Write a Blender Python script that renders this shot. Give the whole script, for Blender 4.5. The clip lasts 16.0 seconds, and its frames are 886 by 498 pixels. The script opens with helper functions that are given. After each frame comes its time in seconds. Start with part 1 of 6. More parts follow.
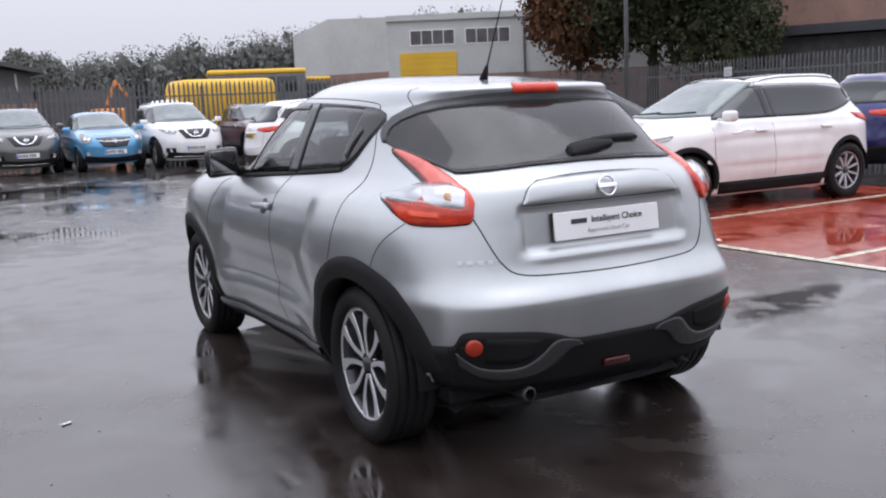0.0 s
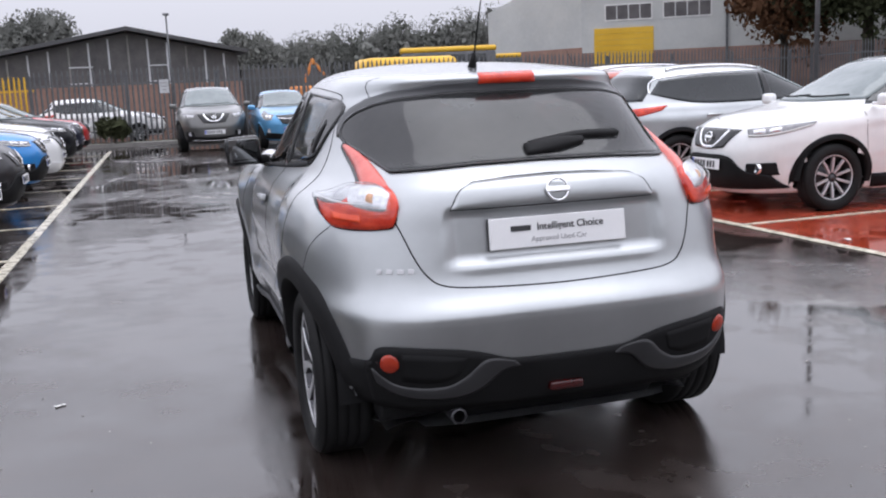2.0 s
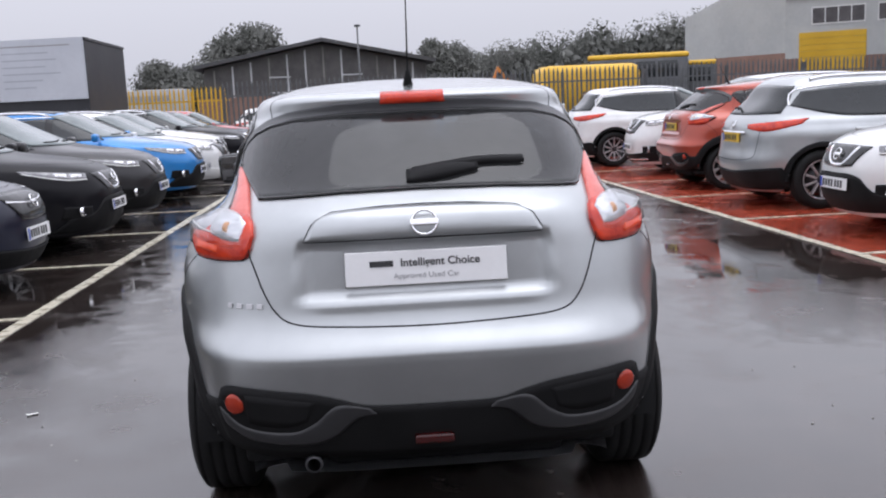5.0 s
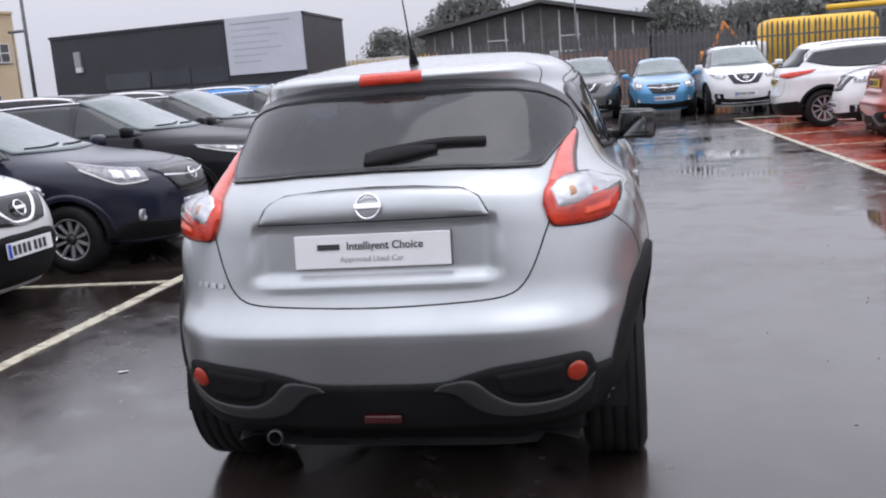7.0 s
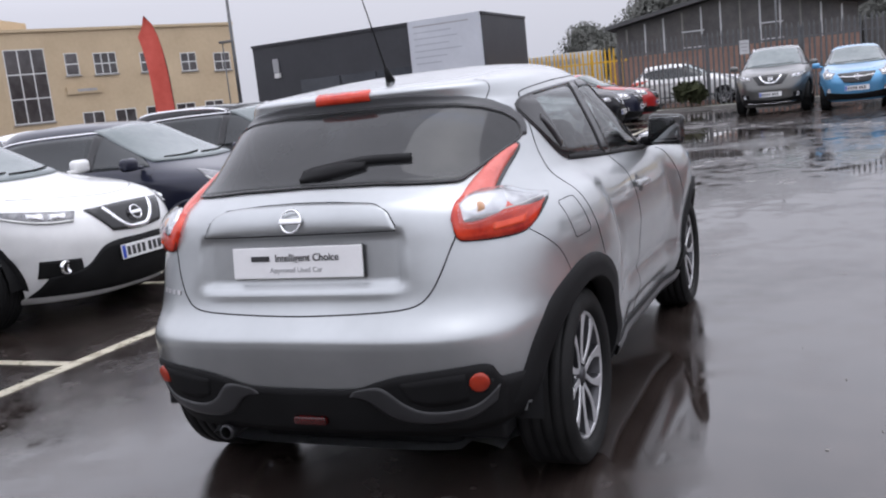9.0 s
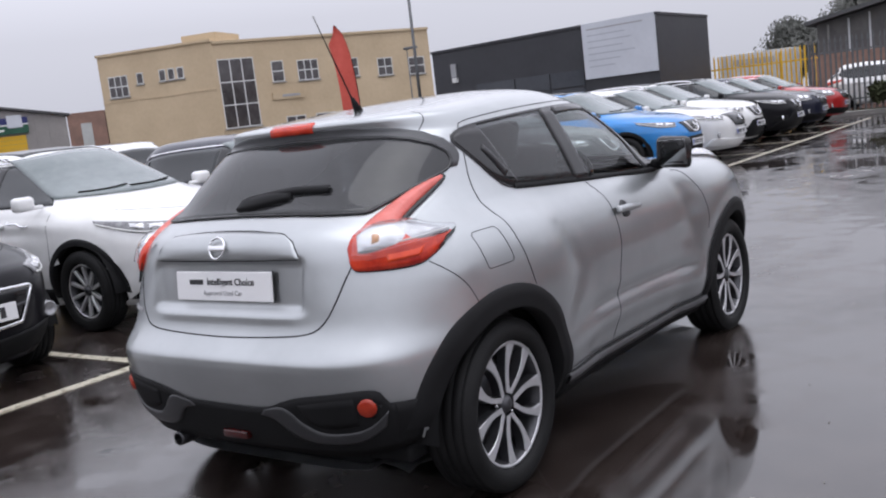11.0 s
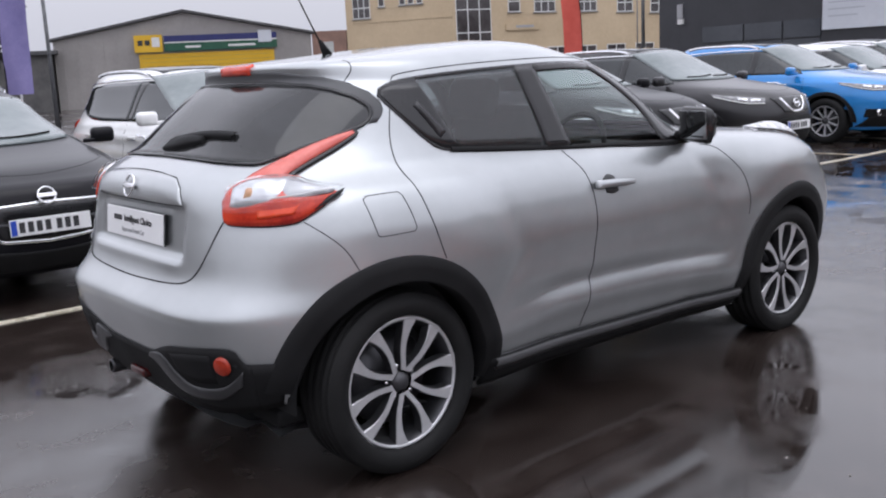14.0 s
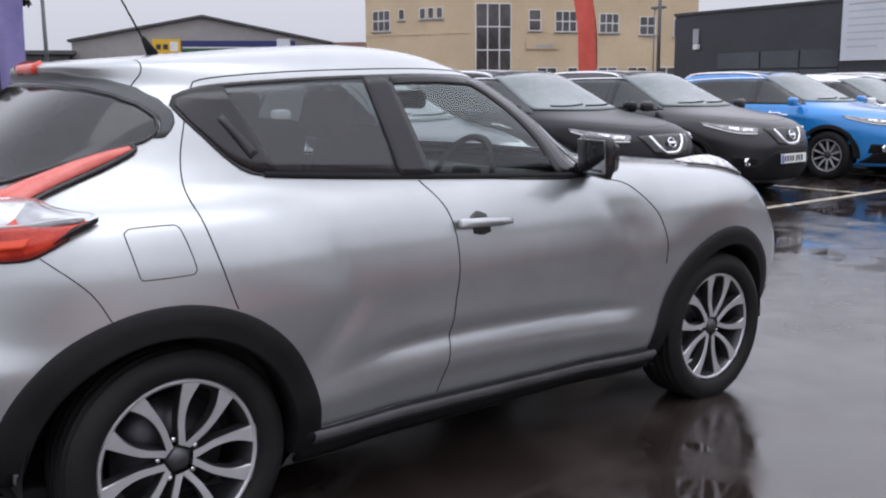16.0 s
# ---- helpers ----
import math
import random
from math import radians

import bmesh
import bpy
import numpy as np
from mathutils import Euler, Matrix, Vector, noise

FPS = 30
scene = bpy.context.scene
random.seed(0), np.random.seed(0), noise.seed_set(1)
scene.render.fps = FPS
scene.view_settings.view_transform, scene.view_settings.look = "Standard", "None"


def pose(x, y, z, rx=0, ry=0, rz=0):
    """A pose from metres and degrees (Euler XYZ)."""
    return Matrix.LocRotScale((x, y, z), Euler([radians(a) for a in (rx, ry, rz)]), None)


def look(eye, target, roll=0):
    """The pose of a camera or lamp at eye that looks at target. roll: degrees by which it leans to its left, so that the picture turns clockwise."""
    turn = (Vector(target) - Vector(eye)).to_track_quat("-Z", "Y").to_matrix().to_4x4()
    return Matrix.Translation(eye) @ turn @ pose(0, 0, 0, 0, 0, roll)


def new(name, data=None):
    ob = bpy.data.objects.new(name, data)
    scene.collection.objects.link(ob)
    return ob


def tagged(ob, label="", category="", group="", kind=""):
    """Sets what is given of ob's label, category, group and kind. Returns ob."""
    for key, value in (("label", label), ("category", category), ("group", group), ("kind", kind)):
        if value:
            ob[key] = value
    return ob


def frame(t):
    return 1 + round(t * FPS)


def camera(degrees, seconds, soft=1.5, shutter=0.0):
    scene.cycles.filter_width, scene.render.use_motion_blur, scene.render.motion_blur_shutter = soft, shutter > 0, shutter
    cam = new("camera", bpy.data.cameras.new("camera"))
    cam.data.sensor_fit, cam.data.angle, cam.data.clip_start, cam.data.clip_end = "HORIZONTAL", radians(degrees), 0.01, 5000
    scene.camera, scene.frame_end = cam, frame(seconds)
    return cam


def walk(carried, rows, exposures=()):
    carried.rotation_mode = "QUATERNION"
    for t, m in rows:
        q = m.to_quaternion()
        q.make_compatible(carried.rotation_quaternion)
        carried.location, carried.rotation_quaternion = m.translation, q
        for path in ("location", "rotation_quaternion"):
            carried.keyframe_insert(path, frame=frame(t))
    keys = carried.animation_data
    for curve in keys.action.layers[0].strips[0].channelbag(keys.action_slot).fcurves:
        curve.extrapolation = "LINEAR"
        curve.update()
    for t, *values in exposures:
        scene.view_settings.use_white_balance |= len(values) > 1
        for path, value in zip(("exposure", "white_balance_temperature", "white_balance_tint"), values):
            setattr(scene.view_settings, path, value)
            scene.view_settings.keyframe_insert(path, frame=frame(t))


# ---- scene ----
cam = camera(50.2, 16.0, soft=2.1)
PATH = [
    (0, (-2.384, -3.544, 1.424), (-1.433, -1.813, 1.113), -2.4),
    (0.5, (-2.174, -3.578, 1.425), (-1.326, -1.8, 1.079), -1.3),
    (1, (-1.884, -3.498, 1.426), (-1.111, -1.685, 1.089), -1.5),
    (1.5, (-1.61, -3.539, 1.423), (-0.913, -1.692, 1.105), -2.7),
    (2, (-1.324, -3.664, 1.443), (-0.776, -1.771, 1.101), -2.5),
    (2.5, (-1.152, -3.612, 1.424), (-0.698, -1.697, 1.067), -1.0),
    (3, (-0.992, -3.566, 1.435), (-0.586, -1.641, 1.075), -0.0),
    (3.2, (-0.931, -3.566, 1.433), (-0.542, -1.639, 1.067), -0.6),
    (5.3, (0.066, -3.583, 1.446), (0.085, -1.606, 1.143), -3.1),
    (5.5, (0.201, -3.667, 1.451), (0.14, -1.693, 1.14), -3.6),
    (6, (0.404, -3.67, 1.451), (0.229, -1.702, 1.142), -3.6),
    (6.5, (0.607, -3.549, 1.449), (0.325, -1.6, 1.101), -2.3),
    (7, (0.804, -3.504, 1.457), (0.429, -1.573, 1.098), -4.4),
    (7.5, (1.151, -3.619, 1.474), (0.637, -1.71, 1.172), -5.1),
    (8, (1.339, -3.548, 1.453), (0.734, -1.666, 1.15), -5.8),
    (8.5, (1.539, -3.391, 1.46), (0.842, -1.547, 1.12), -4.7),
    (9, (1.782, -3.34, 1.454), (0.984, -1.536, 1.124), -6.1),
    (9.2, (1.933, -3.35, 1.466), (1.063, -1.578, 1.145), -6.1),
    (11.3, (2.832, -2.849, 1.46), (1.636, -1.275, 1.155), -6.3),
    (11.5, (2.89, -2.812, 1.446), (1.678, -1.254, 1.121), -5.6),
    (12, (2.977, -2.553, 1.45), (1.738, -1.022, 1.105), -2.0),
    (12.5, (3.171, -2.396, 1.441), (1.853, -0.932, 1.095), -3.7),
    (13, (3.4, -2.247, 1.454), (1.973, -0.888, 1.112), -4.6),
    (13.5, (3.357, -2.031, 1.432), (1.885, -0.729, 1.062), -2.5),
    (14, (3.439, -1.905, 1.439), (1.918, -0.662, 1.061), -2.8),
    (14.5, (3.613, -1.731, 1.438), (2.042, -0.548, 1.073), -3.8),
    (15, (3.664, -1.587, 1.433), (2.053, -0.463, 1.055), -3.9),
    (15.5, (3.496, -1.308, 1.411), (1.9, -0.156, 1.055), -1.3),
    (16, (3.332, -0.975, 1.403), (1.78, 0.238, 1.059), -0.4),
]
walk(cam, [(t, look(eye, target, roll)) for t, eye, target, roll in PATH],
     [(0, 0.08), (2.5, 0.10), (5.5, -0.05), (7.5, 0.04), (9, -0.03), (11.5, -0.12), (13.5, -0.06), (16, -0.05)])

# ---- world and light: a wet, overcast day ----
world = bpy.data.worlds.new("world")
scene.world = world
world.use_nodes = True
wn, wl = world.node_tree.nodes, world.node_tree.links
wn.clear()
sky = wn.new("ShaderNodeTexSky")
sky.sky_type = "NISHITA"
sky.sun_disc = False
sky.sun_elevation = radians(77)
sky.sun_rotation = radians(77)
sky.air_density, sky.dust_density, sky.ozone_density = 1.2, 6.0, 1.0
grey = wn.new("ShaderNodeHueSaturation")
grey.inputs["Saturation"].default_value = 0.10
grey.inputs["Value"].default_value = 1.0
cloud = wn.new("ShaderNodeMix")
cloud.data_type = "RGBA"
cloud.inputs[0].default_value = 0.85
up = wn.new("ShaderNodeTexCoord")
sep = wn.new("ShaderNodeSeparateXYZ")
wl.new(up.outputs["Generated"], sep.inputs[0])
dome = wn.new("ShaderNodeValToRGB")   # an overcast dome: the zenith is brighter than the skyline
dome.color_ramp.elements[0].position, dome.color_ramp.elements[0].color = 0.02, (0.312, 0.317, 0.364, 1)
dome.color_ramp.elements[1].position, dome.color_ramp.elements[1].color = 0.95, (0.805, 0.815, 0.935, 1)
for at, level in ((0.11, 0.35), (0.30, 0.62)):
    stop = dome.color_ramp.elements.new(at)
    stop.color = (level, level * 1.013, level * 1.163, 1)
wl.new(sep.outputs[2], dome.inputs[0])
gain = wn.new("ShaderNodeVectorMath")
gain.operation = "SCALE"
gain.inputs[3].default_value = 22.0
wl.new(dome.outputs[0], gain.inputs[0])
wl.new(gain.outputs[0], cloud.inputs[7])
back = wn.new("ShaderNodeBackground")
back.inputs["Strength"].default_value = 0.106
wout = wn.new("ShaderNodeOutputWorld")
wl.new(sky.outputs[0], grey.inputs["Color"])
wl.new(grey.outputs[0], cloud.inputs[6])
wl.new(cloud.outputs[2], back.inputs["Color"])
wl.new(back.outputs[0], wout.inputs["Surface"])
sun = new("sun", bpy.data.lights.new("sun", "SUN"))
sun.data.energy, sun.data.angle, sun.data.color = 0.7, radians(50), (0.97, 0.98, 1.03)
sun.matrix_world = look((4, 1, 19), (0, 0, 0))


# ---- materials ----
def mat(name, build):
    m = bpy.data.materials.new(name)
    m.use_nodes = True
    nt = m.node_tree
    b = nt.nodes["Principled BSDF"]
    build(nt, b)
    return m


def noise_node(nt, scale, detail=4.0, rough=0.6, coord="Object"):
    tc = nt.nodes.new("ShaderNodeTexCoord")
    n = nt.nodes.new("ShaderNodeTexNoise")
    n.inputs["Scale"].default_value, n.inputs["Detail"].default_value, n.inputs["Roughness"].default_value = scale, detail, rough
    nt.links.new(tc.outputs[coord], n.inputs["Vector"])
    return n


def ramp(nt, src, stops):
    r = nt.nodes.new("ShaderNodeValToRGB")
    el = r.color_ramp.elements
    while len(el) < len(stops):
        el.new(0.5)
    for e, (p, c) in zip(el, stops):
        e.position, e.color = p, (*c, 1) if len(c) == 3 else c
    nt.links.new(src, r.inputs[0])
    return r


def bump(nt, b, src, strength, distance):
    n = nt.nodes.new("ShaderNodeBump")
    n.inputs["Strength"].default_value, n.inputs["Distance"].default_value = strength, distance
    nt.links.new(src, n.inputs["Height"])
    nt.links.new(n.outputs[0], b.inputs["Normal"])
    return n


def varied(name, c1, c2, rough=0.6, metal=0.0, scale=6.0, grain=60.0, relief=0.15, spec=0.5, rough2=None):
    """A surface of two close colours at two scales, with fine relief."""
    def build(nt, b):
        big, fine = noise_node(nt, scale), noise_node(nt, grain, 3)
        add = nt.nodes.new("ShaderNodeMath")
        add.operation = "MULTIPLY_ADD"
        nt.links.new(fine.outputs[0], add.inputs[0])
        add.inputs[1].default_value = 0.35
        nt.links.new(big.outputs[0], add.inputs[2])
        r = ramp(nt, add.outputs[0], [(0.45, c1), (0.9, c2)])
        nt.links.new(r.outputs[0], b.inputs["Base Color"])
        b.inputs["Metallic"].default_value = metal
        b.inputs["Specular IOR Level"].default_value = spec
        rr = ramp(nt, big.outputs[0], [(0.3, (rough,) * 3), (0.7, (rough2 if rough2 is not None else rough * 1.25,) * 3)])
        nt.links.new(rr.outputs[0], b.inputs["Roughness"])
        if relief:
            bump(nt, b, fine.outputs[0], relief, 0.004)
    return mat(name, build)


def paint(name, c, metal=0.0, rough=0.3, coat=1.0, spec=0.5):
    """Wet car paint under clear coat, with a faint film of grime and drops."""
    def build(nt, b):
        film = noise_node(nt, 2.2, 5)
        dark = tuple(v * 0.86 for v in c)
        r = ramp(nt, film.outputs[0], [(0.35, dark), (0.65, c)])
        nt.links.new(r.outputs[0], b.inputs["Base Color"])
        b.inputs["Metallic"].default_value = metal
        b.inputs["Roughness"].default_value = rough
        b.inputs["Coat Weight"].default_value = coat
        b.inputs["Specular IOR Level"].default_value = spec
        b.inputs["Coat Roughness"].default_value = 0.06
        b.inputs["Coat IOR"].default_value = 1.45
        drops = noise_node(nt, 260.0, 2)
        cut = ramp(nt, drops.outputs[0], [(0.62, (0, 0, 0)), (0.72, (1, 1, 1))])
        bp = nt.nodes.new("ShaderNodeBump")
        bp.inputs["Strength"].default_value, bp.inputs["Distance"].default_value = 0.12, 0.002
        nt.links.new(cut.outputs[0], bp.inputs["Height"])
        nt.links.new(bp.outputs[0], b.inputs["Coat Normal"])
    return mat(name, build)


def pane(name, tint, gloss=0.03, ior=1.5, film=0.0):
    """Clear or tinted glass: what lies behind shows through its tint, with the gloss of glass on top."""
    m = bpy.data.materials.new(name)
    m.use_nodes = True
    nt = m.node_tree
    nt.nodes.clear()
    out = nt.nodes.new("ShaderNodeOutputMaterial")
    mix = nt.nodes.new("ShaderNodeMixShader")
    tr = nt.nodes.new("ShaderNodeBsdfTransparent")
    tr.inputs[0].default_value = (*tint, 1)
    gl = nt.nodes.new("ShaderNodeBsdfGlossy")
    gl.inputs["Roughness"].default_value = gloss
    f0 = ((ior - 1) / (ior + 1)) ** 2 * 1.6
    lw = nt.nodes.new("ShaderNodeLayerWeight")
    lw.inputs["Blend"].default_value = 0.5
    pw = nt.nodes.new("ShaderNodeMath")
    pw.operation = "POWER"
    pw.inputs[1].default_value = 5.0
    nt.links.new(lw.outputs["Facing"], pw.inputs[0])
    fr = nt.nodes.new("ShaderNodeMath")
    fr.operation = "MULTIPLY_ADD"
    fr.inputs[1].default_value, fr.inputs[2].default_value = 1 - f0, f0
    nt.links.new(pw.outputs[0], fr.inputs[0])
    nt.links.new(fr.outputs[0], mix.inputs[0])
    nt.links.new(tr.outputs[0], mix.inputs[1])
    nt.links.new(gl.outputs[0], mix.inputs[2])
    if film:   # a thin wet, dusty film on the glass
        soft_ = nt.nodes.new("ShaderNodeMixShader")
        df = nt.nodes.new("ShaderNodeBsdfDiffuse")
        dn = noise_node(nt, 5.0, 4)
        dr = ramp(nt, dn.outputs[0], [(0.3, (0.18, 0.185, 0.19)), (0.7, (0.24, 0.245, 0.25))])
        nt.links.new(dr.outputs[0], df.inputs[0])
        soft_.inputs[0].default_value = film
        nt.links.new(tr.outputs[0], soft_.inputs[1])
        tl = nt.nodes.new("ShaderNodeBsdfTranslucent")
        nt.links.new(dr.outputs[0], tl.inputs[0])
        both = nt.nodes.new("ShaderNodeAddShader")
        nt.links.new(df.outputs[0], both.inputs[0])
        nt.links.new(tl.outputs[0], both.inputs[1])
        nt.links.new(both.outputs[0], soft_.inputs[2])
        nt.links.new(soft_.outputs[0], mix.inputs[1])
    nt.links.new(mix.outputs[0], out.inputs[0])
    return m


def asphalt_build(nt, b, c1, c2, c3, wet=0.0):
    stone = noise_node(nt, 90.0, 3)
    patch = noise_node(nt, 0.35, 6, 0.62)
    mid = noise_node(nt, 3.0, 5, 0.6)
    mx = nt.nodes.new("ShaderNodeMath")
    mx.operation = "MULTIPLY_ADD"
    nt.links.new(stone.outputs[0], mx.inputs[0])
    mx.inputs[1].default_value = 0.5
    nt.links.new(mid.outputs[0], mx.inputs[2])
    col = ramp(nt, mx.outputs[0], [(0.45, c1), (0.75, c2), (0.98, c3)])
    nt.links.new(col.outputs[0], b.inputs["Base Color"])
    blot = nt.nodes.new("ShaderNodeMath")
    blot.operation = "MULTIPLY_ADD"
    nt.links.new(mid.outputs[0], blot.inputs[0])
    blot.inputs[1].default_value = 0.50
    off_ = nt.nodes.new("ShaderNodeMath")
    off_.operation = "SUBTRACT"
    nt.links.new(patch.outputs[0], off_.inputs[0])
    off_.inputs[1].default_value = 0.25
    nt.links.new(off_.outputs[0], blot.inputs[2])
    pool = ramp(nt, blot.outputs[0], [(0.43, (0.02 + wet,) * 3), (0.49, (0.15 + wet,) * 3), (0.66, (0.30 + wet,) * 3)])
    nt.links.new(pool.outputs[0], b.inputs["Roughness"])
    b.inputs["Specular IOR Level"].default_value = 0.95
    fade = ramp(nt, blot.outputs[0], [(0.43, (0.03,) * 3), (0.52, (0.30,) * 3), (0.68, (0.5,) * 3)])
    hb = nt.nodes.new("ShaderNodeBump")
    hb.inputs["Distance"].default_value = 0.0022
    nt.links.new(fade.outputs[0], hb.inputs["Strength"])
    nt.links.new(stone.outputs[0], hb.inputs["Height"])
    nt.links.new(hb.outputs[0], b.inputs["Normal"])


M = {}
M["asphalt"] = mat("wet_asphalt", lambda nt, b: asphalt_build(nt, b, (0.011, 0.0080, 0.0070), (0.024, 0.0178, 0.0155), (0.050, 0.040, 0.036)))
M["redpaint"] = mat("wet_red_surfacing", lambda nt, b: asphalt_build(nt, b, (0.20, 0.025, 0.013), (0.30, 0.043, 0.020), (0.37, 0.066, 0.032), 0.03))
M["line"] = varied("worn_line_paint", (0.38, 0.34, 0.26), (0.66, 0.62, 0.50), 0.25, scale=8, grain=120)
M["silver"] = paint("silver_paint", (0.450, 0.468, 0.474), 0.90, 0.375)
M["white"] = paint("white_paint", (0.78, 0.78, 0.77), 0.0, 0.35)
M["black"] = paint("black_paint", (0.008, 0.0078, 0.010), 0.0, 0.3, 0.22, 0.12)
M["darkgrey"] = paint("dark_grey_paint", (0.034, 0.033, 0.035), 0.5, 0.32, 0.35)
M["midgrey"] = paint("mid_grey_paint", (0.13, 0.13, 0.125), 0.6, 0.32, 0.8)
M["navy"] = paint("navy_paint", (0.014, 0.016, 0.032), 0.1, 0.3, 0.5, 0.3)
M["blue"] = paint("bright_blue_paint", (0.008, 0.215, 0.58), 0.2, 0.3)
M["lightblue"] = paint("light_blue_paint", (0.10, 0.33, 0.58), 0.4, 0.3)
M["orange"] = paint("burnt_orange_paint", (0.36, 0.045, 0.018), 0.4, 0.3)
M["red"] = paint("red_paint", (0.42, 0.02, 0.02), 0.1, 0.3)
M["indigo"] = paint("indigo_paint", (0.012, 0.016, 0.11), 0.4, 0.3)
M["plum"] = paint("plum_paint", (0.07, 0.02, 0.035), 0.4, 0.3)
M["trim"] = varied("black_plastic", (0.006, 0.006, 0.0064), (0.013, 0.013, 0.0136), 0.58, scale=5, grain=300, relief=0.1, spec=0.17)
M["trimgloss"] = varied("gloss_black_trim", (0.008, 0.008, 0.009), (0.016, 0.016, 0.017), 0.12, scale=5, grain=200, relief=0.0)
M["greytrim"] = varied("dark_grey_plastic", (0.022, 0.022, 0.0235), (0.036, 0.036, 0.038), 0.3, scale=5, grain=300, relief=0.06, spec=0.4)
M["sillgrey"] = varied("satin_grey_plastic", (0.045, 0.045, 0.047), (0.070, 0.070, 0.073), 0.3, scale=5, grain=300, relief=0.06, spec=0.45)
M["spoilergrey"] = varied("satin_spoiler_grey", (0.055, 0.057, 0.06), (0.075, 0.077, 0.08), 0.32, scale=4, grain=200, relief=0.0, spec=0.4)
M["tyre"] = varied("tyre_rubber", (0.008, 0.008, 0.0083), (0.016, 0.016, 0.016), 0.55, scale=8, grain=150, relief=0.3, spec=0.17)
M["alloy"] = varied("machined_alloy", (0.50, 0.50, 0.51), (0.60, 0.60, 0.61), 0.36, 0.65, scale=10, grain=200, relief=0.05)
M["alloydark"] = varied("dark_alloy", (0.05, 0.05, 0.055), (0.09, 0.09, 0.095), 0.35, 0.7, scale=10, grain=200, relief=0.05)
M["chrome"] = varied("chrome", (0.75, 0.75, 0.76), (0.85, 0.85, 0.86), 0.08, 1.0, scale=5, grain=100, relief=0.0)
M["seam"] = varied("panel_gap", (0.02, 0.02, 0.021), (0.035, 0.035, 0.036), 0.8, scale=5, grain=90, relief=0.0, spec=0.1)
M["darkglass"] = varied("dark_window_glass", (0.012, 0.015, 0.016), (0.022, 0.026, 0.028), 0.04, scale=2, grain=12, relief=0.0, spec=0.6, rough2=0.07)
# Windscreen base is paled to paint in the sky's reflection.
M["screen"] = varied("sky_paled_windscreen_glass", (0.11, 0.135, 0.135), (0.18, 0.21, 0.21), 0.05, scale=2, grain=9, relief=0.0, spec=0.8, rough2=0.09)
M["clearglass"] = pane("clear_glass", (0.90, 0.95, 0.94))
M["wetscreen"] = pane("wet_windscreen", (0.82, 0.90, 0.88), film=0.14)
M["tintglass"] = pane("privacy_glass", (0.30, 0.32, 0.33), film=0.13)
M["rearglass"] = pane("rear_privacy_glass", (0.045, 0.048, 0.052), 0.05, film=0.09)
M["lampred"] = varied("red_lens", (0.40, 0.014, 0.008), (0.72, 0.060, 0.020), 0.08, scale=14, grain=80, relief=0.08, spec=0.6)
M["lampsalmon"] = varied("pale_red_lens", (0.55, 0.10, 0.08), (0.68, 0.16, 0.13), 0.10, scale=14, grain=80, relief=0.08, spec=0.6)
M["lampclear"] = varied("clear_lens", (0.22, 0.22, 0.23), (0.70, 0.70, 0.71), 0.10, 0.35, scale=22, grain=60, relief=0.1, spec=0.7)
M["lampgrey"] = varied("grey_headlight_lens", (0.10, 0.10, 0.105), (0.30, 0.30, 0.31), 0.06, 0.2, scale=18, grain=60, relief=0.05, spec=0.8)
M["lampglass"] = pane("lamp_glass", (0.92, 0.93, 0.94), 0.02, 1.5)
M["bowl"] = varied("silvered_lamp_bowl", (0.45, 0.45, 0.46), (0.85, 0.85, 0.86), 0.22, 0.8, scale=30, grain=90, relief=0.35)
M["lampband"] = varied("pale_grey_lens", (0.22, 0.22, 0.23), (0.42, 0.42, 0.43), 0.08, 0.3, scale=20, grain=60, relief=0.1, spec=0.7)
M["lamporange"] = varied("orange_red_lens", (0.70, 0.05, 0.012), (0.80, 0.085, 0.02), 0.10, scale=14, grain=80, relief=0.08, spec=0.6)
M["amber"] = varied("amber_bulb", (0.60, 0.28, 0.12), (0.66, 0.36, 0.18), 0.15, scale=14, grain=60, relief=0.05)
M["reflector"] = varied("red_orange_reflector", (0.27, 0.017, 0.006), (0.38, 0.034, 0.010), 0.2, scale=30, grain=300, relief=0.2)
M["platewhite"] = varied("white_plate", (0.74, 0.74, 0.74), (0.80, 0.80, 0.80), 0.3, scale=3, grain=80, relief=0.0)
M["plateyellow"] = varied("yellow_plate", (0.65, 0.42, 0.03), (0.72, 0.48, 0.05), 0.3, scale=3, grain=80, relief=0.0)
M["ink"] = varied("black_ink", (0.02, 0.02, 0.022), (0.04, 0.04, 0.042), 0.5, scale=3, grain=80, relief=0.0)
M["inkgrey"] = varied("grey_ink", (0.30, 0.30, 0.31), (0.38, 0.38, 0.39), 0.5, scale=3, grain=80, relief=0.0)
M["euroblue"] = varied("plate_blue", (0.02, 0.06, 0.40), (0.03, 0.08, 0.46), 0.3, scale=3, grain=80, relief=0.0)
M["cabin"] = varied("cabin_cloth", (0.012, 0.012, 0.013), (0.030, 0.030, 0.032), 0.8, scale=6, grain=140, relief=0.3)
M["cabinlight"] = varied("pale_cabin_lining", (0.20, 0.20, 0.195), (0.28, 0.28, 0.27), 0.8, scale=6, grain=140, relief=0.2)
M["mirror"] = varied("mirror_glass", (0.24, 0.245, 0.25), (0.29, 0.295, 0.30), 0.03, 1.0, scale=2, grain=20, relief=0.0)
M["lampdark"] = varied("dark_red_lens", (0.030, 0.003, 0.003), (0.055, 0.004, 0.004), 0.2, scale=14, grain=80, relief=0.05)


